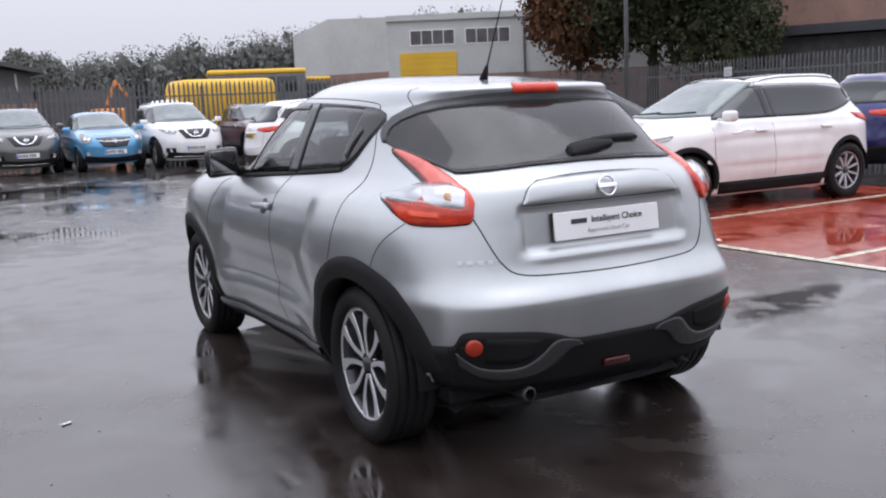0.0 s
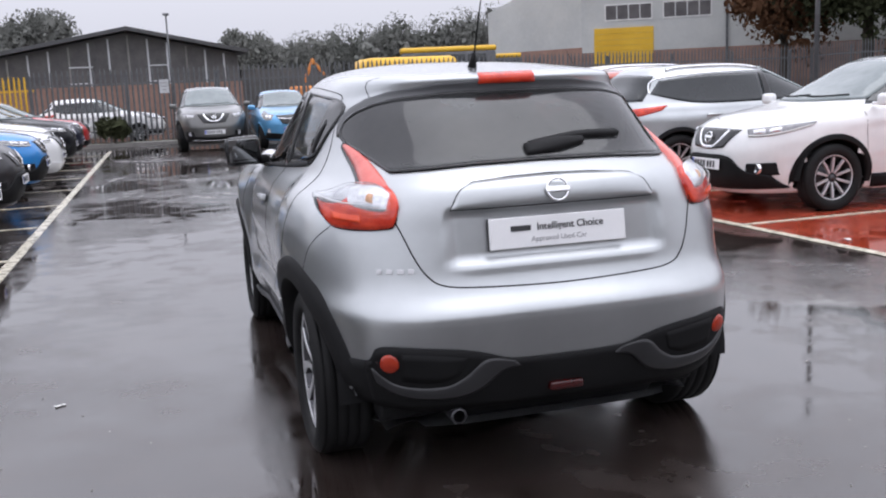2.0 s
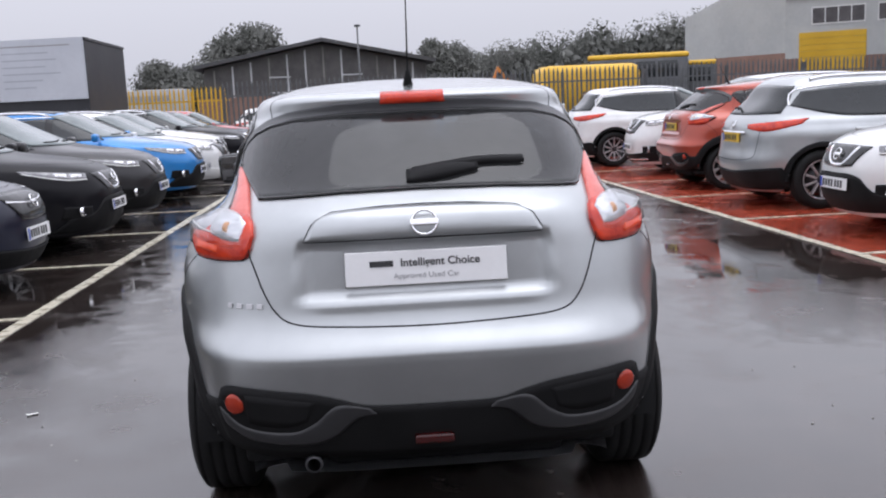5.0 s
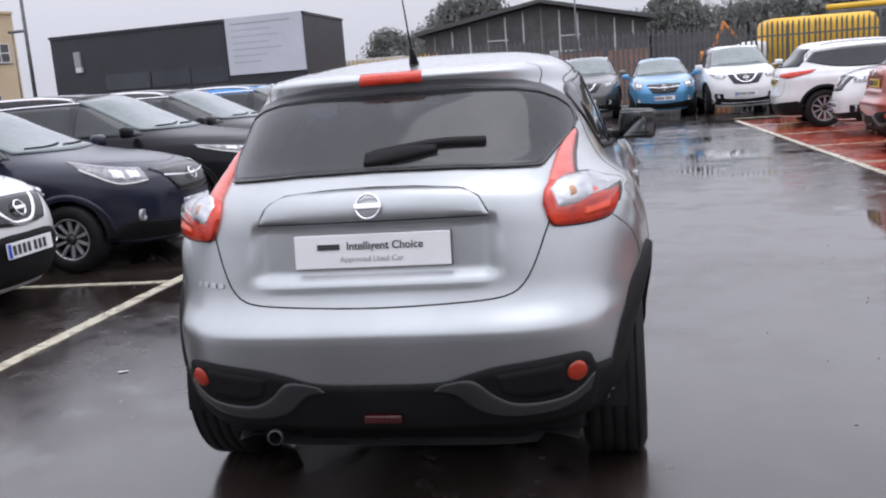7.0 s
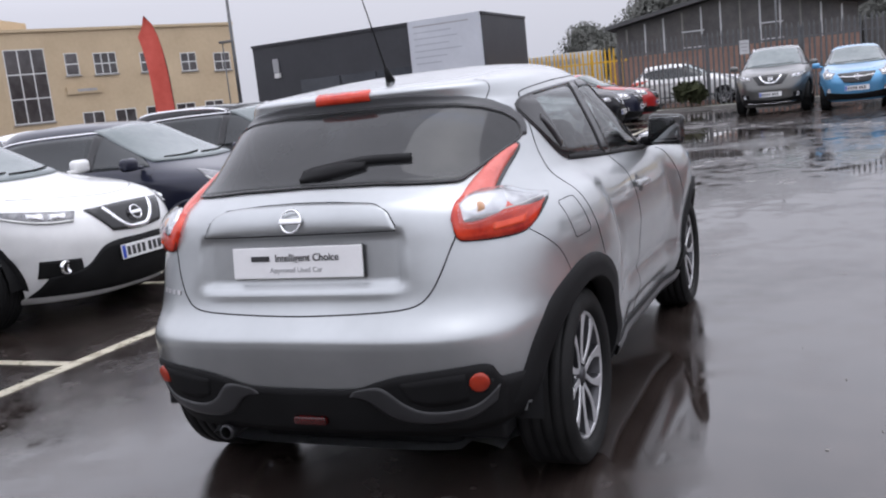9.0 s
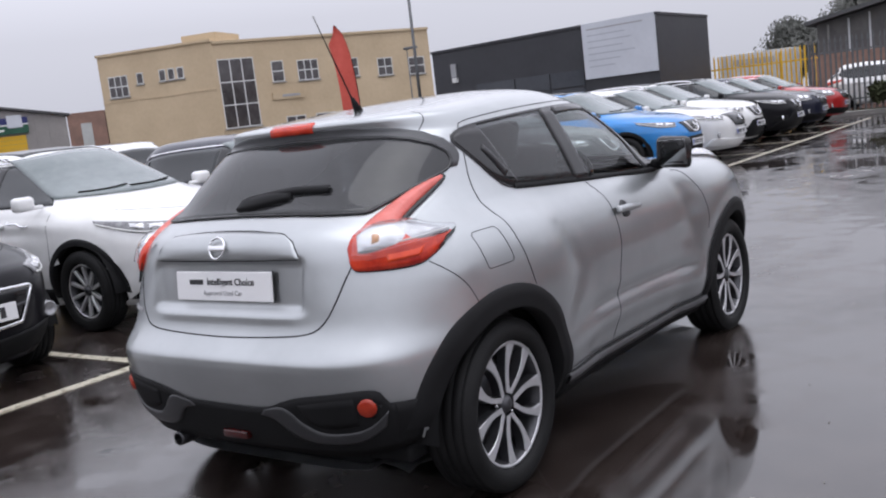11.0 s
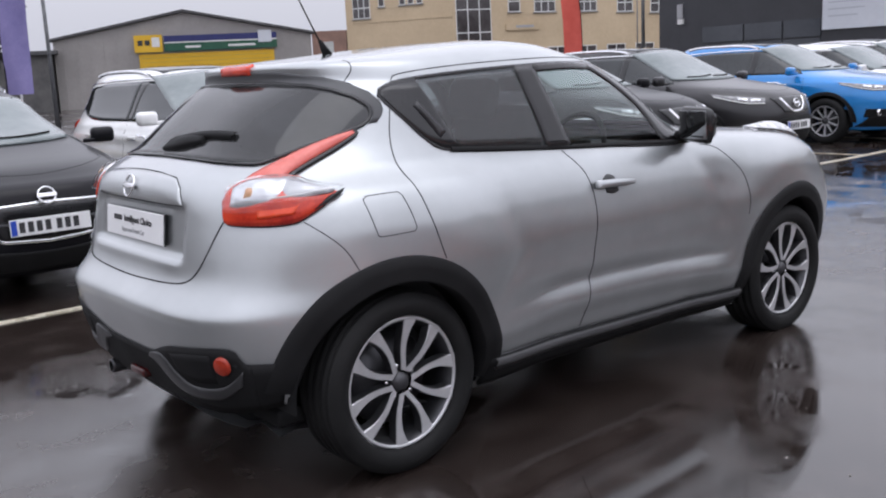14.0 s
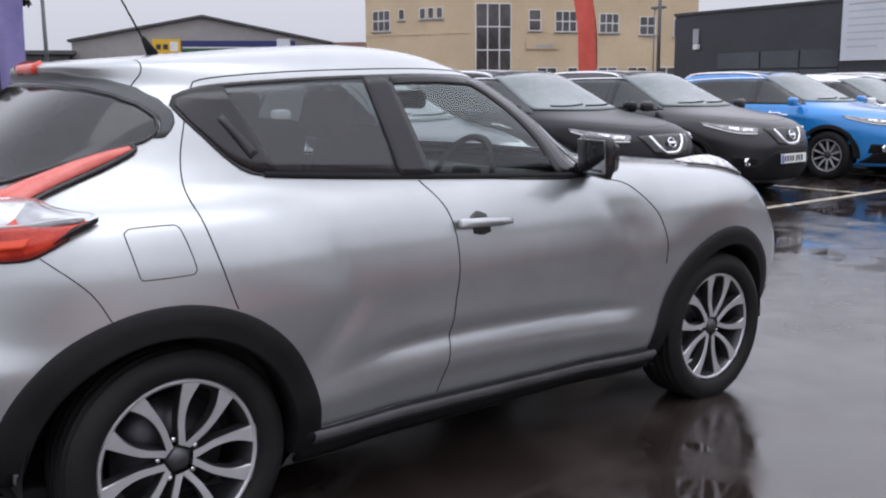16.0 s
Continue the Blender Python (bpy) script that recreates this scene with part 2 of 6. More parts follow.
# ---- mesh helpers ----
def part(name, data, material, parent=None, label="", smooth=True):
    """Links a bmesh or mesh as one object, under its thing where one is given."""
    if isinstance(data, bmesh.types.BMesh):
        me = bpy.data.meshes.new(name)
        bmesh.ops.recalc_face_normals(data, faces=data.faces[:])
        data.to_mesh(me)
        data.free()
    else:
        me = data
    if smooth:
        me.polygons.foreach_set("use_smooth", [True] * len(me.polygons))
    ob = new(name, me)
    if material:
        if not me.materials:
            me.materials.append(material)
        if me.materials[0] != material:
            ob.material_slots[0].link = "OBJECT"
            ob.material_slots[0].material = material
    if parent:
        ob.parent = parent
    if label:
        ob["label"] = label
    return ob


def thing(name, m, label, category, group="", kind=""):
    ob = new(name)
    ob.empty_display_size = 0.1
    ob.matrix_world = m
    return tagged(ob, label, category, group, kind)


def add_box(bm, c, s, rot=None, bevel=0.0):
    m = Matrix.Translation(c) @ (rot.to_4x4() if rot else Matrix()) @ Matrix.Diagonal((*s, 1))
    r = bmesh.ops.create_cube(bm, size=1.0, matrix=m)
    if bevel:
        es = list({e for v in r["verts"] for e in v.link_edges})
        bmesh.ops.bevel(bm, geom=es, offset=bevel, segments=2, profile=0.5, affect="EDGES")
    return bm


def box(c, s, rot=None, bevel=0.0):
    return add_box(bmesh.new(), c, s, rot, bevel)


def beam(bm, a, b, r1, r2=None, seg=8):
    """A round bar from a to b."""
    a, b = Vector(a), Vector(b)
    d = b - a
    m = Matrix.Translation((a + b) / 2) @ d.to_track_quat("Z", "Y").to_matrix().to_4x4()
    bmesh.ops.create_cone(bm, cap_ends=True, segments=seg, radius1=r1, radius2=r1 if r2 is None else r2, depth=d.length, matrix=m)
    return bm


def lathe(profile, seg=40, axis="X"):
    """Turns (radius, along) points round the X axis."""
    bm = bmesh.new()
    rings = []
    for i in range(seg):
        a = 2 * math.pi * i / seg
        rings.append([bm.verts.new((h, r * math.cos(a), r * math.sin(a))) for r, h in profile])
    for i in range(seg):
        p, q = rings[i], rings[(i + 1) % seg]
        for k in range(len(profile) - 1):
            bm.faces.new((p[k], p[k + 1], q[k + 1], q[k]))
    return bm


def smooth_table(pts):
    """A smooth, monotone-keeping curve through (x, value) pairs."""
    x = np.array([p[0] for p in pts], float)
    v = np.array([p[1] for p in pts], float)
    h, d = np.diff(x), np.diff(v) / np.diff(x)
    s = np.zeros(len(x))
    for i in range(1, len(x) - 1):
        if d[i - 1] * d[i] > 0:
            w1, w2 = 2 * h[i] + h[i - 1], h[i] + 2 * h[i - 1]
            s[i] = (w1 + w2) / (w1 / d[i - 1] + w2 / d[i])
    s[0], s[-1] = d[0], d[-1]

    def f(t):
        t = min(max(t, x[0]), x[-1])
        i = min(int(np.searchsorted(x, t, "right")) - 1, len(x) - 2)
        u = (t - x[i]) / h[i]
        return float((2 * u**3 - 3 * u**2 + 1) * v[i] + (u**3 - 2 * u**2 + u) * h[i] * s[i] + (3 * u**2 - 2 * u**3) * v[i + 1] + (u**3 - u**2) * h[i] * s[i + 1])
    return f


def soft(t):
    t = min(max(t, 0.0), 1.0)
    return t * t * (3 - 2 * t)


def inside(p, poly):
    x, y = p
    hit = False
    for (x1, y1), (x2, y2) in zip(poly, poly[1:] + poly[:1]):
        if (y1 > y) != (y2 > y) and x < (x2 - x1) * (y - y1) / (y2 - y1) + x1:
            hit = not hit
    return hit


def resample(pts, n, closed=False, curve=True):
    """n points evenly along a polyline, rounded through its corners where curve is set."""
    p = [Vector(q) for q in pts]
    if curve and len(p) > 2:
        fine = []
        m = len(p)
        rng = range(m if closed else m - 1)
        for i in rng:
            p0 = p[(i - 1) % m] if closed or i > 0 else p[i]
            p1, p2 = p[i], p[(i + 1) % m]
            p3 = p[(i + 2) % m] if closed or i + 2 < m else p2
            for k in range(8):
                u = k / 8
                fine.append(0.5 * (2 * p1 + (p2 - p0) * u + (2 * p0 - 5 * p1 + 4 * p2 - p3) * u * u + (3 * p1 - p0 - 3 * p2 + p3) * u**3))
        fine.append(p[0] if closed else p[-1])
        p = fine
    elif closed:
        p = p + [p[0]]
    d = [0.0]
    for a, b in zip(p, p[1:]):
        d.append(d[-1] + (b - a).length)
    out = []
    k = 0
    for i in range(n):
        t = d[-1] * i / (n if closed else n - 1)
        while k < len(d) - 2 and d[k + 1] < t:
            k += 1
        u = (t - d[k]) / max(d[k + 1] - d[k], 1e-9)
        out.append(p[k].lerp(p[k + 1], min(u, 1)))
    return out


from mathutils.bvhtree import BVHTree


class Skin:
    """A body's surface, on to which panes, lamps, seams and trims are laid."""

    def __init__(self, verts, faces):
        self.tree = BVHTree.FromPolygons(verts, faces)

    def put(self, p, way, off=0.0):
        """Where the line through p, running along way, first meets the skin from outside."""
        w = Vector(way).normalized()
        hit, nrm, _, _ = self.tree.ray_cast(Vector(p) - w * 6, w)
        if hit is None:
            hit, nrm, _, _ = self.tree.find_nearest(Vector(p) - w * 1.0)
        if nrm.dot(w) > 0:
            nrm = -nrm
        return hit + nrm * off, nrm

    def strip(self, a, b, lift, way, nu=14, nv=6, off=0.004, bulge=0.0, thick=0.012, curve=True):
        """A pane between two edges a and b, both given as 2D points that lift() turns to 3D, laid on the skin along way."""
        bm = bmesh.new()
        ra, rb = resample([(*q, 0) for q in a], nu, curve=curve), resample([(*q, 0) for q in b], nu, curve=curve)
        grid, under = [], []
        for i in range(nu):
            row, low = [], []
            for k in range(nv):
                v = k / (nv - 1)
                q = ra[i].lerp(rb[i], v)
                u = i / (nu - 1)
                o = off + bulge * 16 * u * (1 - u) * v * (1 - v) if bulge else off
                wv = way(q.x, q.y) if callable(way) else way
                p, n = self.put(lift(q.x, q.y), wv, o)
                row.append(bm.verts.new(p))
                low.append(p - n * thick)
            grid.append(row)
            under.append(low)
        for i in range(nu - 1):
            for k in range(nv - 1):
                bm.faces.new((grid[i][k], grid[i + 1][k], grid[i + 1][k + 1], grid[i][k + 1]))
        rim = [(i, 0) for i in range(nu)] + [(nu - 1, k) for k in range(1, nv)] + [(i, nv - 1) for i in range(nu - 2, -1, -1)] + [(0, k) for k in range(nv - 2, 0, -1)]
        lows = [bm.verts.new(under[i][k]) for i, k in rim]
        n = len(rim)
        for j in range(n):
            (i1, k1), (i2, k2) = rim[j], rim[(j + 1) % n]
            try:
                bm.faces.new((grid[i1][k1], grid[i2][k2], lows[(j + 1) % n], lows[j]))
            except ValueError:
                pass
        bmesh.ops.remove_doubles(bm, verts=bm.verts[:], dist=0.0004)
        return bm

    def seam(self, pts, lift, way, width=0.006, off=0.0015, n=30, closed=False, curve=True, height=0.004):
        """A narrow raised or dark band along a line on the skin."""
        bm = bmesh.new()
        line = resample([(*q, 0) for q in pts], n, closed, curve)
        on = []
        for q in line:
            wv = way(q.x, q.y) if callable(way) else way
            on.append(self.put(lift(q.x, q.y), wv, off))
        rows = []
        m = len(on)
        for i, (p, nr) in enumerate(on):
            a = on[(i - 1) % m if closed else max(i - 1, 0)][0]
            b = on[(i + 1) % m if closed else min(i + 1, m - 1)][0]
            t = (b - a)
            if t.length < 1e-6:
                t = Vector((0, 1, 0))
            side = t.normalized().cross(nr).normalized() * width / 2
            rows.append([bm.verts.new(p - side - nr * height), bm.verts.new(p - side * 0.8), bm.verts.new(p + side * 0.8), bm.verts.new(p + side - nr * height)])
        for i in range(m if closed else m - 1):
            r, s = rows[i], rows[(i + 1) % m]
            for k in range(3):
                bm.faces.new((r[k], r[k + 1], s[k + 1], s[k]))
        return bm


def side_lift(sign):
    return lambda y, z: Vector((sign * 1.2, y, z))


def rear_lift(x, z):
    return Vector((x, -1.0, z))


def front_lift(x, z):
    return Vector((x, 4.2, z))


REAR, FRONT = (0, 1, 0), (0, -1, 0)


# ---- car bodies ----
class Shape:
    """A car body as a stack of level outlines. Tables give, by height: half-width, rear end, front end, and corner fullness."""

    def __init__(self, width, rear, front, full_r, full_f, mid, bumps=(), levels=44, around=64, dents=(), flares=(), sculpt=None):
        self.w, self.r, self.f, self.nr, self.nf = (smooth_table(t) for t in (width, rear, front, full_r, full_f))
        self.mid, self.bumps, self.dents, self.flares, self.sculpt = mid, bumps, dents, flares, sculpt
        z0, z1 = width[0][0], width[-1][0]
        self.zs = [z0 + (z1 - z0) * (1 - (1 - i / (levels - 1)) ** 1.35) for i in range(levels)]
        self.around = around

    def outline(self, z):
        w, yr, yf, nr, nf = self.w(z), self.r(z), self.f(z), self.nr(z), self.nf(z)
        k = soft((z / self.zs[-1] - 0.66) / 0.26)
        mid = min(max(self.mid * (1 - k) + (yr + yf) / 2 * k, yr + 0.08), yf - 0.08)
        dense = []
        for i in range(401):
            a = -math.pi / 2 + math.pi * i / 400
            n, half = (nr, mid - yr) if a < 0 else (nf, yf - mid)
            dense.append((w * abs(math.cos(a)) ** (2 / n), mid + math.copysign(half * abs(math.sin(a)) ** (2 / n), a)))
        line = resample([(*p, 0) for p in dense], 600, curve=False)
        return [line[round(599 * (0.35 * u + 0.65 * u ** 2.0))] for u in (i / (self.around - 1) for i in range(self.around))]

    def shift(self, p):
        x, y, z = p
        for (y0, z0, ry, rz, amount) in self.bumps:
            d = ((y - y0) / ry) ** 2 + ((z - z0) / rz) ** 2
            x += math.copysign(amount * math.exp(-d) * min(abs(x) / 0.5, 1.0), x) if abs(x) > 0.02 else 0
        for (y0, z0, r0, r1, amount) in self.flares:
            k = soft((r1 - math.hypot(y - y0, z - z0)) / (r1 - r0))
            x += math.copysign(amount * k * min(abs(x) / 0.5, 1.0), x) if abs(x) > 0.02 else 0
        if self.sculpt and abs(x) > 0.3:
            x += math.copysign(self.sculpt(y, z), x)
        if y < self.mid - 0.9:
            for (xa, za, zb, edge, amount) in self.dents:
                k = soft((xa + edge - abs(x)) / (2 * edge)) * soft((z - za + edge) / (2 * edge)) * soft((zb + edge - z) / (2 * edge))
                y += amount * k
        return (x, y, z)

    def build(self):
        verts, faces = [], []
        n = self.around
        ring = 2 * n - 2
        for z in self.zs:
            o = self.outline(z)
            loop = [(p.x, p.y, z) for p in o] + [(-p.x, p.y, z) for p in o[-2:0:-1]]
            verts += [self.shift(p) for p in loop]
        for i in range(len(self.zs) - 1):
            for k in range(ring):
                a, b = i * ring + k, i * ring + (k + 1) % ring
                faces.append((a, b, b + ring, a + ring))
        verts.append((0, self.mid, self.zs[0]))
        for k in range(ring):
            faces.append((len(verts) - 1, (k + 1) % ring, k))
        top = (len(self.zs) - 1) * ring
        cy = (self.r(self.zs[-1]) + self.f(self.zs[-1])) / 2
        verts.append((0, cy, self.zs[-1] + 0.004))
        for k in range(ring):
            faces.append((len(verts) - 1, top + k, top + (k + 1) % ring))
        return verts, faces


def body_mesh(name, verts, faces, axles, arch, holes_side=(), holes_rear=(), holes_front=(), zc=0.33, skin=None, cut=0.0):
    """The shell, open at its wheel arches and windows."""
    keep = []
    for f in faces:
        c = sum((Vector(verts[i]) for i in f), Vector()) / len(f)
        if abs(c.x) > 0.45 and any((c.y - a) ** 2 + (c.z - zc) ** 2 < (arch - 0.012) ** 2 for a in axles):
            continue
        if c.z < cut and c.y < axles[0]:
            continue
        if any(inside((c.y, c.z), h) for h in holes_side) and abs(c.x) > 0.45:
            continue
        if any(inside((c.x, c.z), h) for h in holes_rear) and c.y < 0.5:
            continue
        if any(inside((c.x, c.z), h) for h in holes_front) and c.y > 1.0:
            continue
        keep.append(f)
    me = bpy.data.meshes.new(name)
    me.from_pydata(verts, [], keep)
    bm = bmesh.new()
    bm.from_mesh(me)
    bmesh.ops.delete(bm, geom=[v for v in bm.verts if not v.link_faces], context="VERTS")
    for v in bm.verts:
        if v.is_boundary and abs(v.co.x) > 0.45:
            for a in axles:
                d = Vector((v.co.y - a, v.co.z - zc))
                if arch - 0.05 < d.length < arch + 0.05:
                    d = d.normalized() * arch
                    v.co.y, v.co.z = a + d.x, zc + d.y
    for v in bm.verts:
        if not v.is_boundary:
            continue
        for polys, ax, ok, lift, way in ((holes_side, 1, abs(v.co.x) > 0.45, None, None), (holes_rear, 0, v.co.y < 0.5, rear_lift, REAR), (holes_front, 0, v.co.y > 1.0, front_lift, FRONT)):
            for poly in polys if ok else ():
                p = Vector((v.co[ax], v.co.z))
                best = None
                for q1, q2 in zip(poly, poly[1:] + poly[:1]):
                    q1, q2 = Vector(q1), Vector(q2)
                    u = min(max((p - q1).dot(q2 - q1) / (q2 - q1).length_squared, 0), 1)
                    q = q1.lerp(q2, u)
                    if best is None or (q - p).length < (best - p).length:
                        best = q
                if (best - p).length < 0.035:
                    sg = math.copysign(1, v.co.x)
                    hit, _ = skin.put(side_lift(sg)(best.x, best.y), (-sg, 0, 0)) if ax == 1 else skin.put(lift(best.x, best.y), way)
                    if (hit - v.co).length < 0.08:
                        v.co = hit
    bmesh.ops.recalc_face_normals(bm, faces=bm.faces[:])
    bm.to_mesh(me)
    bm.free()
    me.polygons.foreach_set("use_smooth", [True] * len(me.polygons))
    return me


def arch_trim(skin, sign, yc, zc, r1, r2, a0, a1, off=0.010, lip=0.05, n=36):
    """The cladding round a wheel arch: a band on the body with a lip turned inwards."""
    bm = bmesh.new()
    rows = []
    for i in range(n):
        a = radians(a0 + (a1 - a0) * i / (n - 1))
        row = []
        for r in (r2, r2 - 0.008, (r1 + r2) / 2, r1 + 0.006, r1):
            y, z = yc + r * math.cos(a), zc + r * math.sin(a)
            p, nr = skin.put((sign * 1.2, y, max(z, 0.19)), (-sign, 0, 0), 0.0)
            o = 0.0 if r == r2 else off
            row.append(Vector((p.x + sign * o, y, max(z, 0.19))))
        row.append(row[-1] + Vector((-sign * lip, 0, 0)))
        rows.append([bm.verts.new(p) for p in row])
    for i in range(n - 1):
        for k in range(5):
            bm.faces.new((rows[i][k], rows[i][k + 1], rows[i + 1][k + 1], rows[i + 1][k]))
    return bm


def wheel_well(sign, yc, zc, r, x_out, depth=0.34):
    """The dark lining inside an arch."""
    bm = bmesh.new()
    n, rows = 24, []
    for i in range(n):
        a = radians(-2 + 184 * i / (n - 1))
        y, z = yc + r * math.cos(a), zc + r * math.sin(a)
        rows.append((bm.verts.new((sign * x_out, y, z)), bm.verts.new((sign * (x_out - depth), y, z))))
    for i in range(n - 1):
        bm.faces.new((rows[i][0], rows[i][1], rows[i + 1][1], rows[i + 1][0]))
    bm.faces.new([r[1] for r in rows])
    return bm


# ---- wheels ----
def tyre_mesh(R, rim, w):
    h = w / 2
    prof = [(rim + 0.003, -h * 0.78), (rim + 0.009, -h * 0.92), (rim + 0.02, -h * 0.98), ((R + rim) / 2, -h * 1.06), (R - 0.028, -h * 0.98), (R - 0.008, -h * 0.86)]
    for k in range(5):
        g = -h * 0.78 + k * h * 0.39
        prof += [(R - 0.002, g - 0.03 * 0), (R, g + 0.004), (R, g + h * 0.39 - 0.012), (R - 0.007, g + h * 0.39 - 0.008), (R - 0.007, g + h * 0.39 - 0.003)] if k < 4 else [(R - 0.002, g)]
    prof += [(R - 0.008, h * 0.86), (R - 0.028, h * 0.98), ((R + rim) / 2, h * 1.06), (rim + 0.02, h * 0.98), (rim + 0.009, h * 0.92), (rim + 0.003, h * 0.78)]
    return lathe(prof, 56)


def rim_mesh(rim, w, face):
    """The barrel inside the lip; face is how far out the lip stands."""
    return lathe([(rim - 0.015, -w * 0.4), (rim - 0.03, -w * 0.3), (rim - 0.030, face - 0.05), (rim - 0.020, face - 0.016), (rim - 0.013, face - 0.006)], 56)


def lip_mesh(rim, face):
    """The bright turned edge of the rim."""
    return lathe([(rim - 0.013, face - 0.007), (rim - 0.010, face - 0.002), (rim - 0.003, face), (rim + 0.001, face - 0.003), (rim + 0.004, face - 0.012)], 56)


def spoke_mesh(r0, r1, w0, w1, face, sweep, dish=0.02):
    """One spoke: a tapered, bowed blade from hub to lip."""
    bm = bmesh.new()
    n = 7
    rings = []
    for i in range(n):
        u = i / (n - 1)
        r = r0 + (r1 - r0) * u
        wd = w0 + (w1 - w0) * u ** 1.7
        bow = sweep * math.sin(math.pi * u * 0.9)
        x = face - dish * (1 - u) ** 1.5
        ring = []
        for dx, k in ((-0.03, -0.5), (-0.006, -0.5), (0.0, -0.38), (0.0, 0.38), (-0.006, 0.5), (-0.03, 0.5)):
            ring.append(bm.verts.new((x + dx, bow + wd * k, r)))
        rings.append(ring)
    for a, b in zip(rings, rings[1:]):
        for k in range(5):
            bm.faces.new((a[k], a[k + 1], b[k + 1], b[k]))
    bmesh.ops.recalc_face_normals(bm, faces=bm.faces[:])
    me = bpy.data.meshes.new("spoke")
    bm.to_mesh(me)
    bm.free()
    return me


def petal_spoke(rim, face, side, dish=0.016):
    """One of a pair of spokes that bow apart from the hub and flare into a foot at the lip; bright machined face, dark flanks."""
    off = smooth_table([(0.17, 0.007), (0.28, 0.021), (0.42, 0.039), (0.58, 0.052), (0.75, 0.059), (1.0, 0.062)])
    wid = smooth_table([(0.17, 0.026), (0.30, 0.024), (0.50, 0.0245), (0.66, 0.029), (0.80, 0.040), (0.90, 0.053), (1.0, 0.064)])
    bm = bmesh.new()
    rings = []
    n = 13
    for i in range(n):
        u = 0.17 + 0.80 * i / (n - 1)
        x = face - 0.003 - dish * (1 - u) ** 1.4
        rings.append([bm.verts.new((x + dx, side * (off(u) + wid(u) * k), rim * u)) for dx, k in ((-0.040, -0.62), (-0.004, -0.5), (0.0, -0.43), (0.0, 0.43), (-0.004, 0.5), (-0.040, 0.62))])
    for a, b in zip(rings, rings[1:]):
        for k in range(5):
            f = bm.faces.new((a[k], a[k + 1], b[k + 1], b[k]))
            f.material_index = 1 if k in (0, 4) else 0
    bmesh.ops.recalc_face_normals(bm, faces=bm.faces[:])
    me = bpy.data.meshes.new("spoke")
    bm.to_mesh(me)
    bm.free()
    me.materials.append(M["alloy"])
    me.materials.append(M["alloydark"])
    return me


WHEELS = {}


def wheel(car, m, R=0.334, rim=0.222, w=0.215, style="twin", dark=False):
    """wheel > tyre, rim, spokes, cap. Built with its outer face towards +x."""
    key = (R, rim, w, style)
    face = w * 0.40
    if key not in WHEELS:
        back = lathe([(0.02, -0.02), (rim * 0.72, -0.02), (rim * 0.72, -0.035), (0.02, -0.035)], 32)
        d = {}
        for nm, bm in (("disc", back), ("tyre", tyre_mesh(R, rim, w)), ("rim", rim_mesh(rim, w, face)), ("lip", lip_mesh(rim, face)),
                       ("cap", lathe([(0.0005, face - 0.006), (0.020, face - 0.007), (0.026, face - 0.012), (0.033, face - 0.018), (0.042, face - 0.03), (0.044, face - 0.06)], 28))):
            me = bpy.data.meshes.new(nm)
            bmesh.ops.recalc_face_normals(bm, faces=bm.faces[:])
            bm.to_mesh(me)
            bm.free()
            d[nm] = me
        if style == "twin":
            d["spoke"] = [(petal_spoke(rim, face, 1), 5, 0, 0), (petal_spoke(rim, face, -1), 5, 0, 0)]
        elif style == "ten":
            d["spoke"] = [(spoke_mesh(0.05, rim - 0.022, 0.024, 0.030, face - 0.004, 0.0), 10, 0, 0)]
        else:
            d["spoke"] = [(spoke_mesh(0.05, rim - 0.022, 0.05, 0.07, face - 0.004, 0.0), 5, 0, 0)]
        WHEELS[key] = d
    d = WHEELS[key]
    hub = part("wheel", d["disc"], M["alloydark"], car)
    hub.matrix_basis = m
    part("tyre", d["tyre"], M["tyre"], hub, "wet black rubber tyre")
    part("rim", d["rim"], M["alloydark"], hub, "dark alloy rim barrel")
    part("rim_lip", d["lip"], M["alloydark"] if dark else M["alloy"], hub, "bright machined rim edge")
    part("centre_cap", d["cap"], M["alloydark"], hub)
    if style == "twin":
        if "bolt" not in d:
            bm = lathe([(0.0005, 0.0), (0.007, 0.0), (0.009, -0.004), (0.009, -0.02)], 8)
            d["bolt"] = bpy.data.meshes.new("bolt")
            bm.to_mesh(d["bolt"])
            bm.free()
        for k in range(5):
            b = part("wheel_bolt", d["bolt"], M["chrome"], hub)
            a = radians(72 * k + 36)
            b.matrix_basis = pose(face - 0.024, -0.060 * math.sin(a), 0.060 * math.cos(a))
    for me, count, _, turn in d["spoke"]:
        for k in range(count):
            s = part("spoke", me, M["alloy"], hub, smooth=False)
            s.matrix_basis = pose(0, 0, 0, 360 * k / count + turn, 0, 0)
    return hub


def disc_badge(parent, p, n, up, r, name="badge"):
    """A round chrome badge: a ring with a bar across."""
    n = Vector(n).normalized()
    bm = bmesh.new()
    seg, tube = 28, 8
    rings = []
    for i in range(seg):
        a = 2 * math.pi * i / seg
        ring = []
        for k in range(tube):
            b = 2 * math.pi * k / tube
            rr = r * (1 + 0.12 * math.cos(b))
            ring.append(bm.verts.new((rr * math.cos(a), rr * math.sin(a), r * 0.12 * math.sin(b))))
        rings.append(ring)
    for i in range(seg):
        for k in range(tube):
            bm.faces.new((rings[i][k], rings[(i + 1) % seg][k], rings[(i + 1) % seg][(k + 1) % tube], rings[i][(k + 1) % tube]))
    add_box(bm, (0, 0, 0.002), (r * 2.3, r * 0.5, r * 0.22), bevel=r * 0.04)
    q = n.to_track_quat("Z", "Y").to_matrix().to_4x4()
    bm.transform(Matrix.Translation(p) @ q)
    return part(name, bm, M["chrome"], parent, "round chrome maker's badge")


